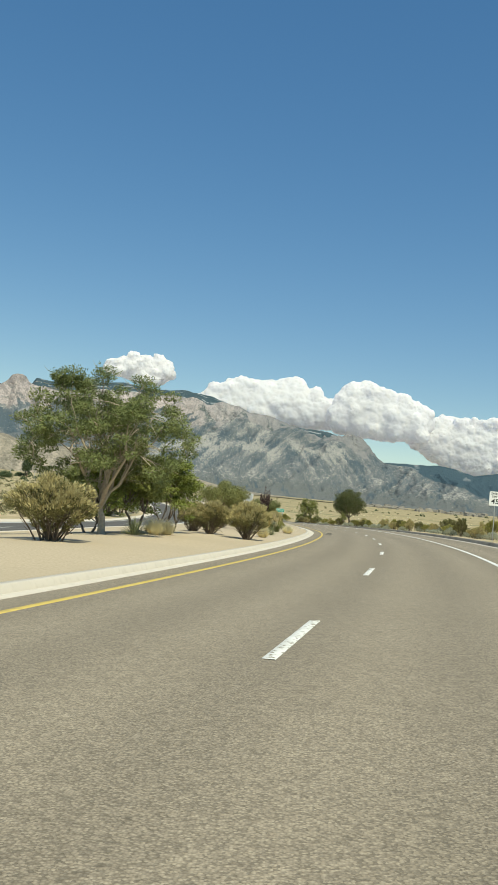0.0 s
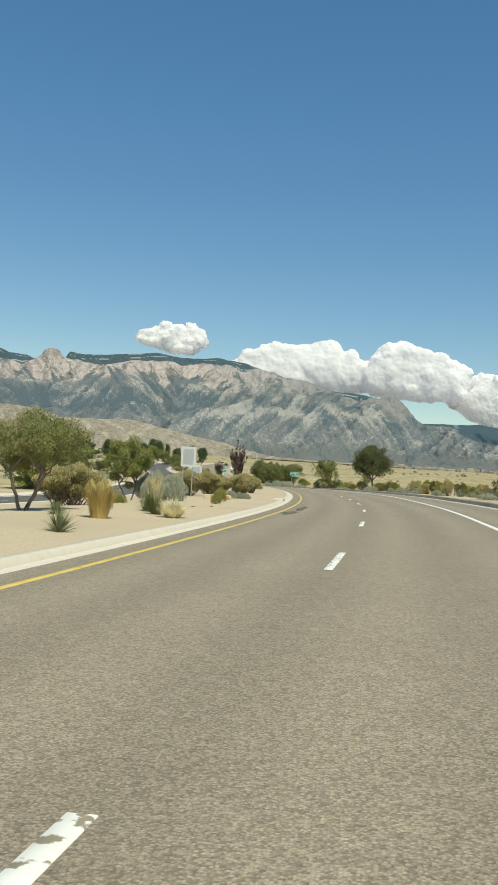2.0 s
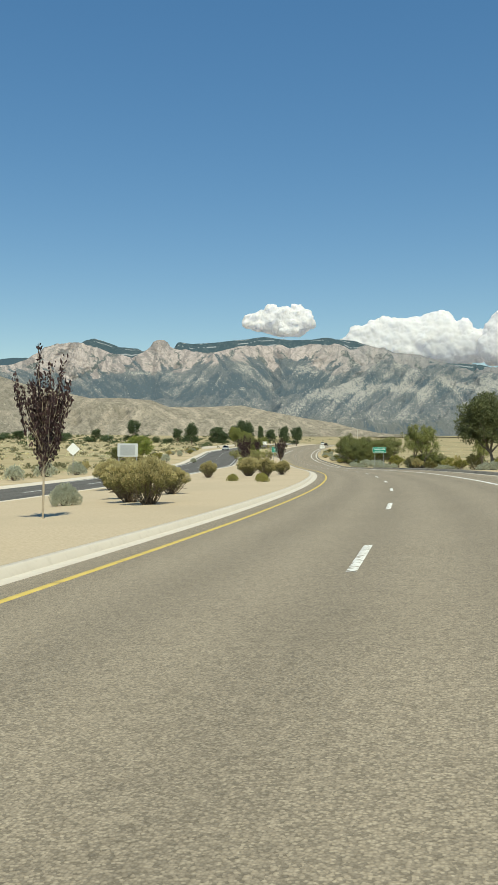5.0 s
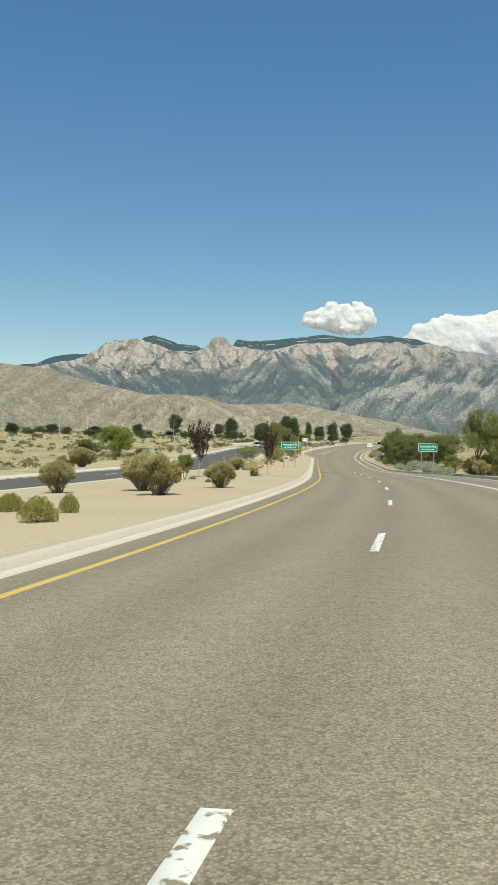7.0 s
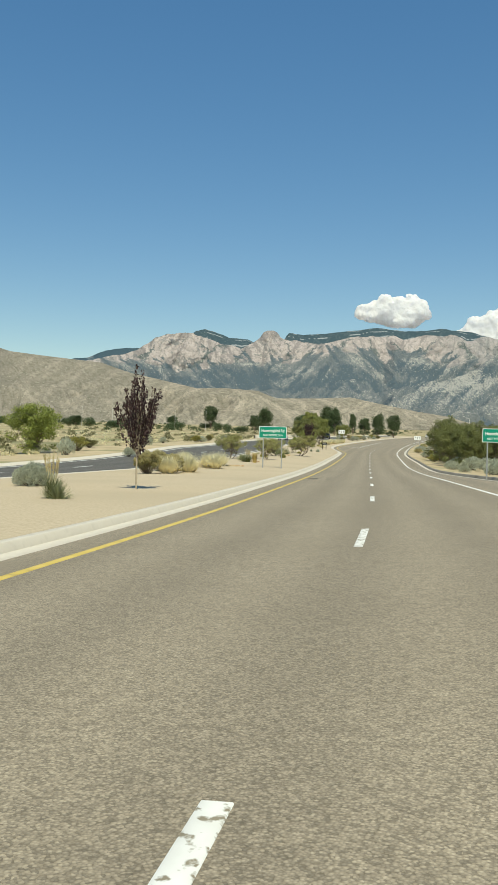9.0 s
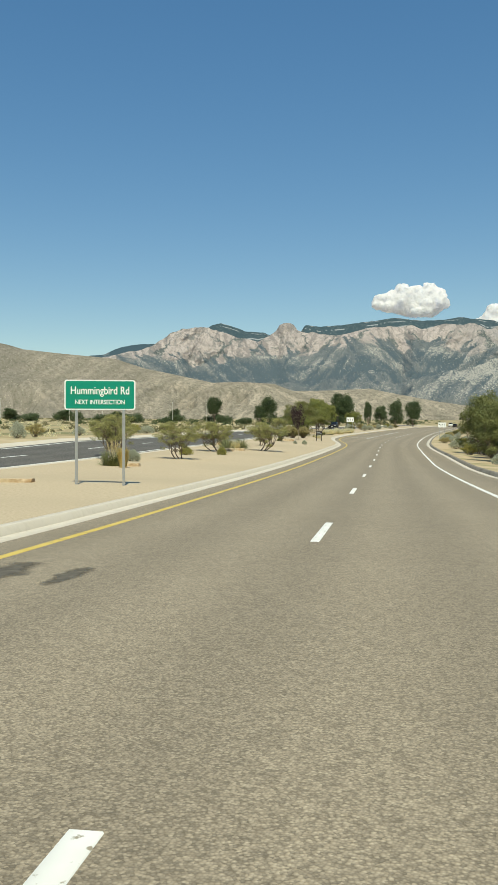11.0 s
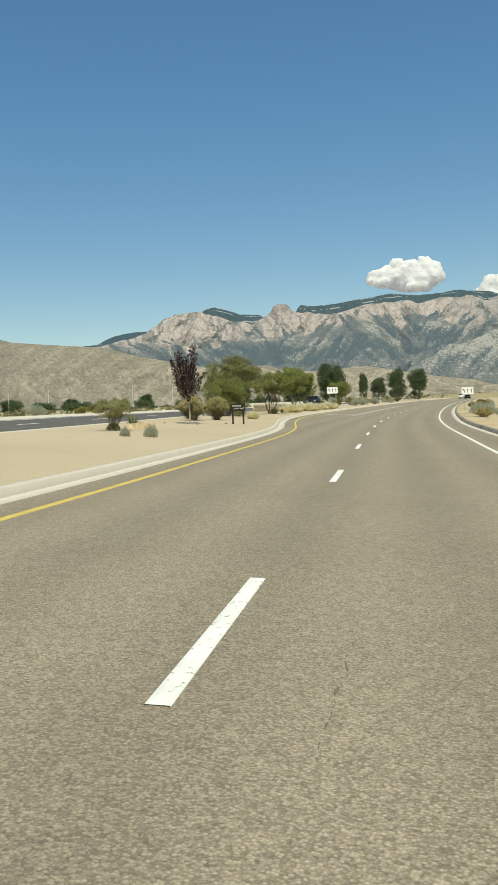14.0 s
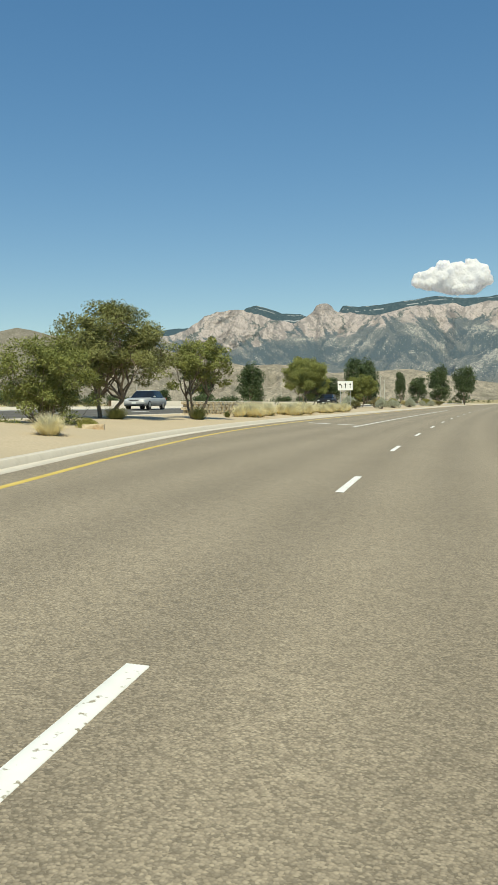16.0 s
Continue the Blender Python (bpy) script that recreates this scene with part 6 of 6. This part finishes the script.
first_sign = street_name_sign(spot(204.3, -6.75, -0.04, 12))
copy_thing(first_sign, spot(197.8, 7.45, 0.05, 4))
lane_sign(spot(367.0, -11.4, 0.05, 8), "white lane sign with black arrows beside the turn bay")
lane_sign(spot(357.0, 7.9, 0.05, 8), "white lane sign with black arrows on the verge")
back_sign(spot(76.3, -10.5, -0.13, 4), 0.92, 1.24, 3.4, (-0.3, 0.3), "back of a grey aluminium sign on two posts")
back_sign(spot(118.5, -27.6, -0.1, 15), 1.5, 0.72, 2.75, (0,), "back of a small grey sign on one post")
back_sign(spot(156.0, -27.1, -0.1, 10), 0.9, 0.9, 3.3, (0,), "white diamond-shaped sign seen from behind", True)

back_sign(spot(121.6, -14.4, 0.05, 6), 1.15, 0.75, 2.6, (-0.5, 0.5), "back of a wide grey sign on two posts")

speed = new("speed_limit_sign")
speed.matrix_world = spot(50.1, 7.75, 0.05, -3)
posts(speed, (0,), 3.3, GALVANISED, 0.06)
part("panel", shifted(rounded_plate(0.78, 0.95, 0.05, 0, 0.006), 2.9), SIGN_WHITE, speed, "white panel")
lettering("SPEED", 0.20, 0, -0.003, 3.22, SIGN_BLACK, speed, width=0.56)
lettering("LIMIT", 0.20, 0, -0.003, 3.03, SIGN_BLACK, speed, width=0.46)
lettering("45", 0.46, 0, -0.003, 2.70, SIGN_BLACK, speed, width=0.50)
tagged(speed, "white speed limit 45 sign on a steel post", "road sign")

resort = new("resort_sign")
resort.matrix_world = spot(286.7, -7.4, 0.05, 32)
posts(resort, (-0.32, 0.32), 1.17, DARK_WOOD, 0.085, 0.06)
part("board", box(bmesh.new(), 0, 0, 1.04, 0.86, 0.05, 0.42, 0.012), DARK_WOOD, resort, "black-stained board")
lettering("RESORT", 0.135, -0.09, -0.028, 1.11, SIGN_EDGE, resort, width=0.54)
lettering("NEXT LEFT", 0.105, 0.05, -0.028, 0.96, SIGN_EDGE, resort, width=0.63)
tagged(resort, "black wooden resort sign on two dark posts", "sign")


# ---- rocks, wall, drain ----
def boulder(s, u, w, d, h, seed, label, turn=0.0, flat=0.5):
    rng = np.random.RandomState(seed)
    bm = bmesh.new()
    bmesh.ops.create_icosphere(bm, subdivisions=4, radius=1)
    co = np.array([v.co[:] for v in bm.verts])
    lump = 0.28 * fbm(co[:, 0] * 1.1 + seed, co[:, 1] * 1.1 + co[:, 2] * 0.7, 3, seed) + 0.05 * fbm(co[:, 0] * 5, co[:, 2] * 7 + co[:, 1] * 3, 3, seed + 1)
    ledge = 0.05 * np.round(co[:, 2] * 4 + lump * 3) / 4
    for v, k, e in zip(bm.verts, lump, ledge):
        c = v.co * (1 + k)
        c.x, c.y = max(-0.86, min(0.86, c.x * 1.1)), max(-0.86, min(0.86, c.y * 1.1))
        c.z = min(flat + 0.14 * k, c.z + e)
        v.co = Vector((c.x * w / 1.7, c.y * d / 1.7, c.z * h / (flat + 0.1)))
    ob = new("boulder")
    me = bpy.data.meshes.new("boulder")
    bm.to_mesh(me)
    bm.free()
    me.materials.append(ROCK)
    bpy.data.objects.remove(ob)
    ob = new("boulder", me)
    ob.matrix_world = spot(s, u, 0.05, turn)
    return tagged(ob, label, "rock", "rocks of the median")


boulder(71.0, -7.9, 1.5, 0.8, 0.40, 3, "flat layered sandstone boulder among shrubs", 10)
boulder(59.3, -9.1, 0.85, 0.6, 0.32, 8, "low reddish boulder beside the grey sagebrush", 30, 0.6)
boulder(276.2, -10.0, 1.3, 0.8, 0.4, 4, "pale cream boulder on the sand", 25, 0.7)
boulder(204.5, -9.4, 1.25, 0.6, 0.24, 5, "low reddish sandstone slab on the sand", 8, 0.4)
boulder(238.2, -9.5, 0.75, 0.6, 0.32, 6, "pale boulder beside the small trees", 0, 0.7)
boulder(216.0, -9.4, 0.75, 0.5, 0.26, 8, "small brown boulder by the grass", 0, 0.6)
boulder(303.4, -9.4, 0.7, 0.5, 0.27, 9, "brown boulder behind the grass tuft", 20, 0.6)
boulder(200.8, -11.0, 0.8, 0.7, 0.42, 10, "rounded tan boulder between grass tufts", 0, 0.7)
boulder(240.2, -9.1, 0.75, 0.6, 0.3, 11, "squarish pale boulder near the kerb", 0, 0.6)

WALL_STONE = noisy("wall_stone", (0.54, 0.46, 0.33), (0.68, 0.60, 0.45), 2.2, (0.38, 0.28, 0.17), 1.1, rough=0.95, bump=0.8, bump_scale=9, bump_dist=0.04)
wall = new("stone_wall")
wall.matrix_world = Matrix()
tagged(wall, "low dry-stacked wall of buff stones at the turning", "wall")
stones = []
rng = np.random.RandomState(90)
for k in range(6):
    bm = box(bmesh.new(), 0, 0, 0, 1, 1, 1, 0.07)
    for v in bm.verts:
        v.co += Vector(rng.normal(size=3) * 0.025)
    me = bpy.data.meshes.new("stone")
    bm.to_mesh(me)
    bm.free()
    me.materials.append(WALL_STONE)
    stones.append(me)
for row_no in range(5):
    s = 325.5 + 0.2 * (row_no % 2)
    while s < 343:
        length = rng.uniform(0.4, 0.85)
        mid = s + length / 2
        u = -14.0 + 0.9 * math.sin((mid - 325) / 18 * math.pi) + rng.uniform(-0.03, 0.03)
        ob = new("stone", stones[rng.randint(0, 6)])
        ob.parent = wall
        ob.matrix_world = spot(mid, u, 0.13 + 0.17 * row_no, rng.uniform(-3, 3)) @ Matrix.Diagonal((0.42, length * 0.98, 0.165, 1))
        s += length

drain = new("storm_drain")
drain.matrix_world = spot(79.2, -4.60, 0.0)
part("slab", box(bmesh.new(), -0.30, 0, 0.098, 0.66, 2.3, 0.10, 0.02), CONCRETE, drain, "pale concrete cover slab")
# no hole is cut: a black block gives the inlet its shade
part("opening", box(bmesh.new(), 0.05, 0.25, 0.045, 0.06, 1.25, 0.10), SIGN_BLACK, drain, "black block for the shade inside the inlet")
tagged(drain, "storm drain inlet under a concrete slab in the kerb", "drain")


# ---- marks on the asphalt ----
def patch(s0, s1, u0, width, seed, wander=0.0, name="tar_and_shade_mark", material=TAR_AND_SHADE):
    """A thin dark strip lying on the road: a tar mark, a painted soft shadow or a crack."""
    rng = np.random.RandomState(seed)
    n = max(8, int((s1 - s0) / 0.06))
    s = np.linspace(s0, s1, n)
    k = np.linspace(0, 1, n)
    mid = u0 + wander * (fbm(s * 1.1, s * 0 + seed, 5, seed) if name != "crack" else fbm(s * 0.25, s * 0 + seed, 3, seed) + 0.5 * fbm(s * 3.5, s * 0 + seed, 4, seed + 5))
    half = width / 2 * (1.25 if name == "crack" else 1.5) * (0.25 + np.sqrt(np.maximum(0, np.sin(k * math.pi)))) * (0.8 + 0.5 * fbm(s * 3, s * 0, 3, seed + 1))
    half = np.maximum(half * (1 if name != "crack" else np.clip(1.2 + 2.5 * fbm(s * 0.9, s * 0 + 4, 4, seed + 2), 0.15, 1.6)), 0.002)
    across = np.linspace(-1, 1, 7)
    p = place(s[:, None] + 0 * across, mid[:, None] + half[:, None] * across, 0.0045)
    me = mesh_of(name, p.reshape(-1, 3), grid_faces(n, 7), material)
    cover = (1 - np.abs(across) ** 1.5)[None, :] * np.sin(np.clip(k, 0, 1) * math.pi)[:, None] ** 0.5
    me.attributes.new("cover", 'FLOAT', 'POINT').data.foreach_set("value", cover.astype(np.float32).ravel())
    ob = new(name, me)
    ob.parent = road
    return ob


def crack(*row):
    return patch(*row, name="crack", material=CRACK)


# these two strips are a soft shadow painted on the asphalt
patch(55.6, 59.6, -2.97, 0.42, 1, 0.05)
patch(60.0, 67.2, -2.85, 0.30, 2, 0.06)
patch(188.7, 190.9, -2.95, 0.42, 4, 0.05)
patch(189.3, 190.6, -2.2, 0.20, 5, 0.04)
crack(204.0, 241.0, -0.66, 0.026, 6, 0.10)
crack(246.0, 262.0, -0.7, 0.020, 7, 0.10)
for i in range(13):
    s = 8 + i * 23.3
    crack(s, s + 1.2 + (i % 4) * 1.3, 1.8 + 1.2 * math.sin(i * 2.3), 0.013 + 0.004 * (i % 3), 20 + i, 0.10)


# ---- vehicles ----
CAR_GLASS = plain("dark_car_glass", (0.012, 0.013, 0.014), 0.25, 0.0, 0.35)
TYRE = plain("tyre_rubber", (0.02, 0.02, 0.02), 0.9)
RIM = plain("alloy_rim", (0.45, 0.45, 0.46), 0.3, 0.9)
LAMP_GLASS = plain("lamp_glass", (0.75, 0.77, 0.80), 0.1)
TAIL_RED = plain("tail_lamp_red", (0.35, 0.01, 0.01), 0.2)


def car(m, paint, label, length=4.5, width=1.8, height=1.42, boxy=0.0, name="car"):
    """A car that faces +y, standing on its wheels at the origin."""
    root = new(name)
    root.matrix_world = m
    hood = 0.62 * height + 0.1 * boxy
    side = ((-0.50, 0.30, 0.50), (-0.49, 0.22, 0.62), (-0.40, 0.20, hood / height * 1.04), (-0.15, 0.19, hood / height * 1.02), (0.18, 0.19, hood / height), (0.36, 0.19, hood / height * 0.94), (0.47, 0.20, 0.50), (0.50, 0.26, 0.42))
    verts, cols = [], 8
    for y, lo, hi in side:
        w = width / 2 * (1 - 0.9 * max(0, abs(y) - 0.40) ** 1.2 * 2)
        for k, (fx, fz) in enumerate(((-0.92, 0.0), (-1.0, 0.25), (-1.0, 0.75), (-0.90, 1.0), (0.90, 1.0), (1.0, 0.75), (1.0, 0.25), (0.92, 0.0))):
            verts.append((fx * w, y * length, (lo + (hi - lo) * fz) * height))
    n = len(side)
    i = np.arange(n * cols).reshape(n, cols)
    j = np.roll(i, -1, 1)
    faces = [np.stack([i[:-1], j[:-1], j[1:], i[1:]], -1).reshape(-1, 4), np.array([i[0][::-1], i[-1]])]
    part("body", mesh_of("body", verts, faces, paint, True), None, root)
    b = hood / height
    cab = ((-0.43 + 0.06 * (1 - boxy), -0.26 - 0.16 * boxy, 0.02, 0.22),)
    for y0, y1, y2, y3 in cab:
        rows = ((y0, b * 0.98, 0.92), (y1, 0.97, 0.74), (-0.02, 1.0, 0.72), (y2 + 0.03, 0.975, 0.74), (y3, b * 0.97, 0.90))
        v = []
        for y, top, w in rows:
            for x in (-1, 1):
                v.append((x * width / 2 * w, y * length, top * height))
        base = [(x * width / 2 * 0.93, y * length, b * 0.96 * height) for y, _, _ in rows for x in (-1, 1)]
        v += base
        r = len(rows)
        f = [(2 * q, 2 * q + 1, 2 * q + 3, 2 * q + 2) for q in range(r - 1)]
        f += [(2 * q, 2 * q + 2, 2 * (q + r) + 2, 2 * (q + r)) for q in range(r - 1)]
        f += [(2 * q + 3, 2 * q + 1, 2 * (q + r) + 1, 2 * (q + r) + 3) for q in range(r - 1)]
        part("window_band", mesh_of("window_band", v, np.array(f), CAR_GLASS, False), None, root, "dark tinted windows")
        roof = [(x * width / 2 * (0.73 - 0.02 * e), y * length, z * height + 0.012) for y, z, e in ((y1 + 0.01, 0.972, 0), (-0.02, 1.002, 0), (y2 + 0.02, 0.98, 0)) for x in (-1, 1)]
        roof += [(x, y, z - 0.03) for x, y, z in roof]
        rf = [(0, 1, 3, 2), (2, 3, 5, 4), (0, 2, 8, 6), (2, 4, 10, 8), (3, 1, 7, 9), (5, 3, 9, 11), (1, 0, 6, 7), (4, 5, 11, 10)]
        part("roof", mesh_of("roof", roof, np.array(rf), paint, False), None, root)
    for x in (-1, 1):
        for y in (-0.29, 0.31):
            at = Vector((x * (width / 2 - 0.10), y * length, 0.32))
            bm = bmesh.new()
            bmesh.ops.create_cone(bm, cap_ends=True, segments=20, radius1=0.32, radius2=0.32, depth=0.2, matrix=Matrix.Translation(at) @ Matrix.Rotation(radians(90), 4, 'Y'))
            wheel = part("wheel", bm, TYRE, root, "black tyre")
            bm = bmesh.new()
            bmesh.ops.create_cone(bm, cap_ends=True, segments=16, radius1=0.21, radius2=0.19, depth=0.03, matrix=Matrix.Translation(at + Vector((x * 0.105, 0, 0))) @ Matrix.Rotation(radians(90 * x), 4, 'Y'))
            part("rim", bm, RIM, wheel, "alloy rim")
        part("headlight", box(bmesh.new(), x * width * 0.36, length * 0.475, 0.47 * height, 0.36, 0.16, 0.12, 0.03), LAMP_GLASS, root, "clear headlight")
        part("tail_light", box(bmesh.new(), x * width * 0.38, -length * 0.482, 0.58 * height, 0.30, 0.08, 0.13, 0.02), TAIL_RED, root, "red tail light")
        part("mirror", box(bmesh.new(), x * (width / 2 + 0.07), 0.14 * length, hood + 0.06, 0.16, 0.10, 0.12, 0.03), paint, root)
    part("grille", box(bmesh.new(), 0, length * 0.487, 0.40 * height, 0.72, 0.06, 0.24, 0.02), SIGN_BLACK, root, "black grille")
    part("number_plate", box(bmesh.new(), 0, length * 0.504, 0.33 * height, 0.34, 0.02, 0.12, 0.004), SIGN_WHITE, root, "blank pale number plate")
    part("bumper", box(bmesh.new(), 0, length * 0.485, 0.22 * height, width * 0.86, 0.10, 0.12, 0.03), SIGN_BLACK, root, "dark lower bumper")
    return tagged(root, label, "car")


SILVER = plain("silver_paint", (0.46, 0.455, 0.445), 0.36, 0.25)
BLACK_PAINT = plain("black_paint", (0.014, 0.014, 0.014), 0.5, 0.0, 0.2)
WHITE_CAR = plain("white_paint_car", (0.72, 0.72, 0.71), 0.25)
car(spot(338.5, -21.6, 0.0, 180), SILVER, "silver sedan on the opposite carriageway")
car(spot(396.0, -19.4, 0.0, 180), BLACK_PAINT, "black sport utility vehicle on the opposite carriageway", 4.9, 1.95, 1.78, 0.8)
car(spot(545.0, 2.0, 0.0, 0), BLACK_PAINT, "dark car far ahead in the near lane", 4.5, 1.8, 1.45)
car(spot(572.0, -1.9, 0.0, 0), WHITE_CAR, "white van far ahead in the inner lane", 4.8, 1.9, 1.75, 0.8)

# ---- street lamps, fence, far town ----
LAMP_POST = plain("lamp_post_paint", (0.55, 0.53, 0.48), 0.6)


def street_lamp(x, y, h, arm, turn, label):
    root = new("street_lamp")
    z = float(ground_at(np.array([x]), np.array([y]))[3][0])
    root.matrix_world = pose(x, y, z - 0.1, 0, 0, turn)
    part("pole", rod(bmesh.new(), (0, 0, 0), (0, 0, h), 0.11, 0.07), LAMP_POST, root)
    if arm:
        bm = bmesh.new()
        for k in range(6):
            a, b = k / 6, (k + 1) / 6
            rod(bm, (arm * a, 0, h - 0.1 + 0.9 * math.sin(a * 1.4)), (arm * b, 0, h - 0.1 + 0.9 * math.sin(b * 1.4)), 0.05)
        part("arm", bm, LAMP_POST, root)
        part("lamp_head", box(bmesh.new(), arm + 0.2, 0, h + 0.75, 0.8, 0.3, 0.14, 0.05), LAMP_POST, root)
    else:
        part("lamp_head", box(bmesh.new(), 0, 0, h + 0.16, 0.42, 0.42, 0.34, 0.1), LAMP_POST, root)
    return tagged(root, label, "street lamp", "street lamps")


for x, y, h in ((-231.5, 456.1, 8.5), (-214.9, 478.4, 8.5), (-203.2, 485.0, 8.5), (-182.6, 506.7, 8.5), (-169.5, 512.5, 8.5), (-105.0, 513.7, 8.0), (-163.2, 576.4, 7.6), (-118.2, 561.0, 8.2)):
    street_lamp(x, y, h, 0, 0, "slim pale post-top street lamp on the plain")
street_lamp(-90.0, 552.0, 8.8, 2.2, 20, "curved-arm street lamp beside the road")
street_lamp(-46.0, 484.0, 9.0, -2.4, 10, "curved-arm street lamp beside the road")

fence = new("field_fence")
tagged(fence, "old wooden post and wire fence along the field", "fence")
for i in range(26):
    s = 40 + i * 5.5
    x, y, z = place(s, float(right_u(s)) + 8.2, -0.5)
    ob = part("post", rod(bmesh.new(), (0, 0, 0), (0.04 * math.sin(i * 3.1), 0.03, 1.55), 0.055, 0.05, 7), POST_WOOD, fence)
    ob.matrix_world = Matrix.Translation((x, y, z))
for dz in (0.35, 0.65, 0.95):
    ss = np.arange(40, 178, 2.75)
    pts = place(ss, right_u(ss) + 8.2, dz - 0.4)
    v, f = tubes([(pts, np.full(len(ss), 0.008))], 4)
    part("wire", mesh_of("wire", v, f, GALVANISED), None, fence)

rng = np.random.RandomState(95)
verts, faces = [], []
for i in range(130):
    a, d = radians(-16 + 14 * rng.rand() ** 1.6), rng.uniform(1250, 1600)
    x, y = -math.sin(a) * d, 150 + math.cos(a) * d
    z = float(ground_at(np.array([x]), np.array([y]))[3][0]) + max(0, d - 1350) * 0.012 + 1.0
    w, l, h, t = rng.uniform(5, 9), rng.uniform(7, 13), rng.uniform(1.1, 1.9), rng.rand() * 3.1
    base = len(verts)
    for kx, ky, kz in ((-1, -1, -3), (1, -1, -3), (1, 1, -3), (-1, 1, -3), (-1, -1, 1), (1, -1, 1), (1, 1, 1), (-1, 1, 1), (0, -1, 1.45), (0, 1, 1.45)):
        verts.append((x + kx * w / 2 * math.cos(t) - ky * l / 2 * math.sin(t), y + kx * w / 2 * math.sin(t) + ky * l / 2 * math.cos(t), z + kz * h))
    faces += [[base + q for q in f] for f in ((0, 1, 5, 4), (1, 2, 6, 5), (2, 3, 7, 6), (3, 0, 4, 7), (4, 5, 8, 8), (5, 6, 9, 8), (6, 7, 9, 9), (7, 4, 8, 9))]
HOUSE = noisy("stucco", (0.22, 0.20, 0.165), (0.36, 0.33, 0.285), 0.02, rough=0.9)
bm = bmesh.new()
bv = [bm.verts.new(v) for v in verts]
for f in faces:
    bm.faces.new([bv[q] for q in dict.fromkeys(f)])
me = bpy.data.meshes.new("far_town")
bm.to_mesh(me)
bm.free()
me.materials.append(HOUSE)
tagged(new("far_town", me), "pale stucco houses scattered at the foot of the mountains", "town", kind="stuff")
barrier = ribbon("roadside_wall", [(-31.0, -0.6), (-31.0, 0.75), (-30.7, 0.75), (-30.7, -0.6)], CONCRETE, 352, 440, 2.0, smooth=False)
tagged(barrier, "low grey concrete wall beside the side street", "wall", kind="structure")
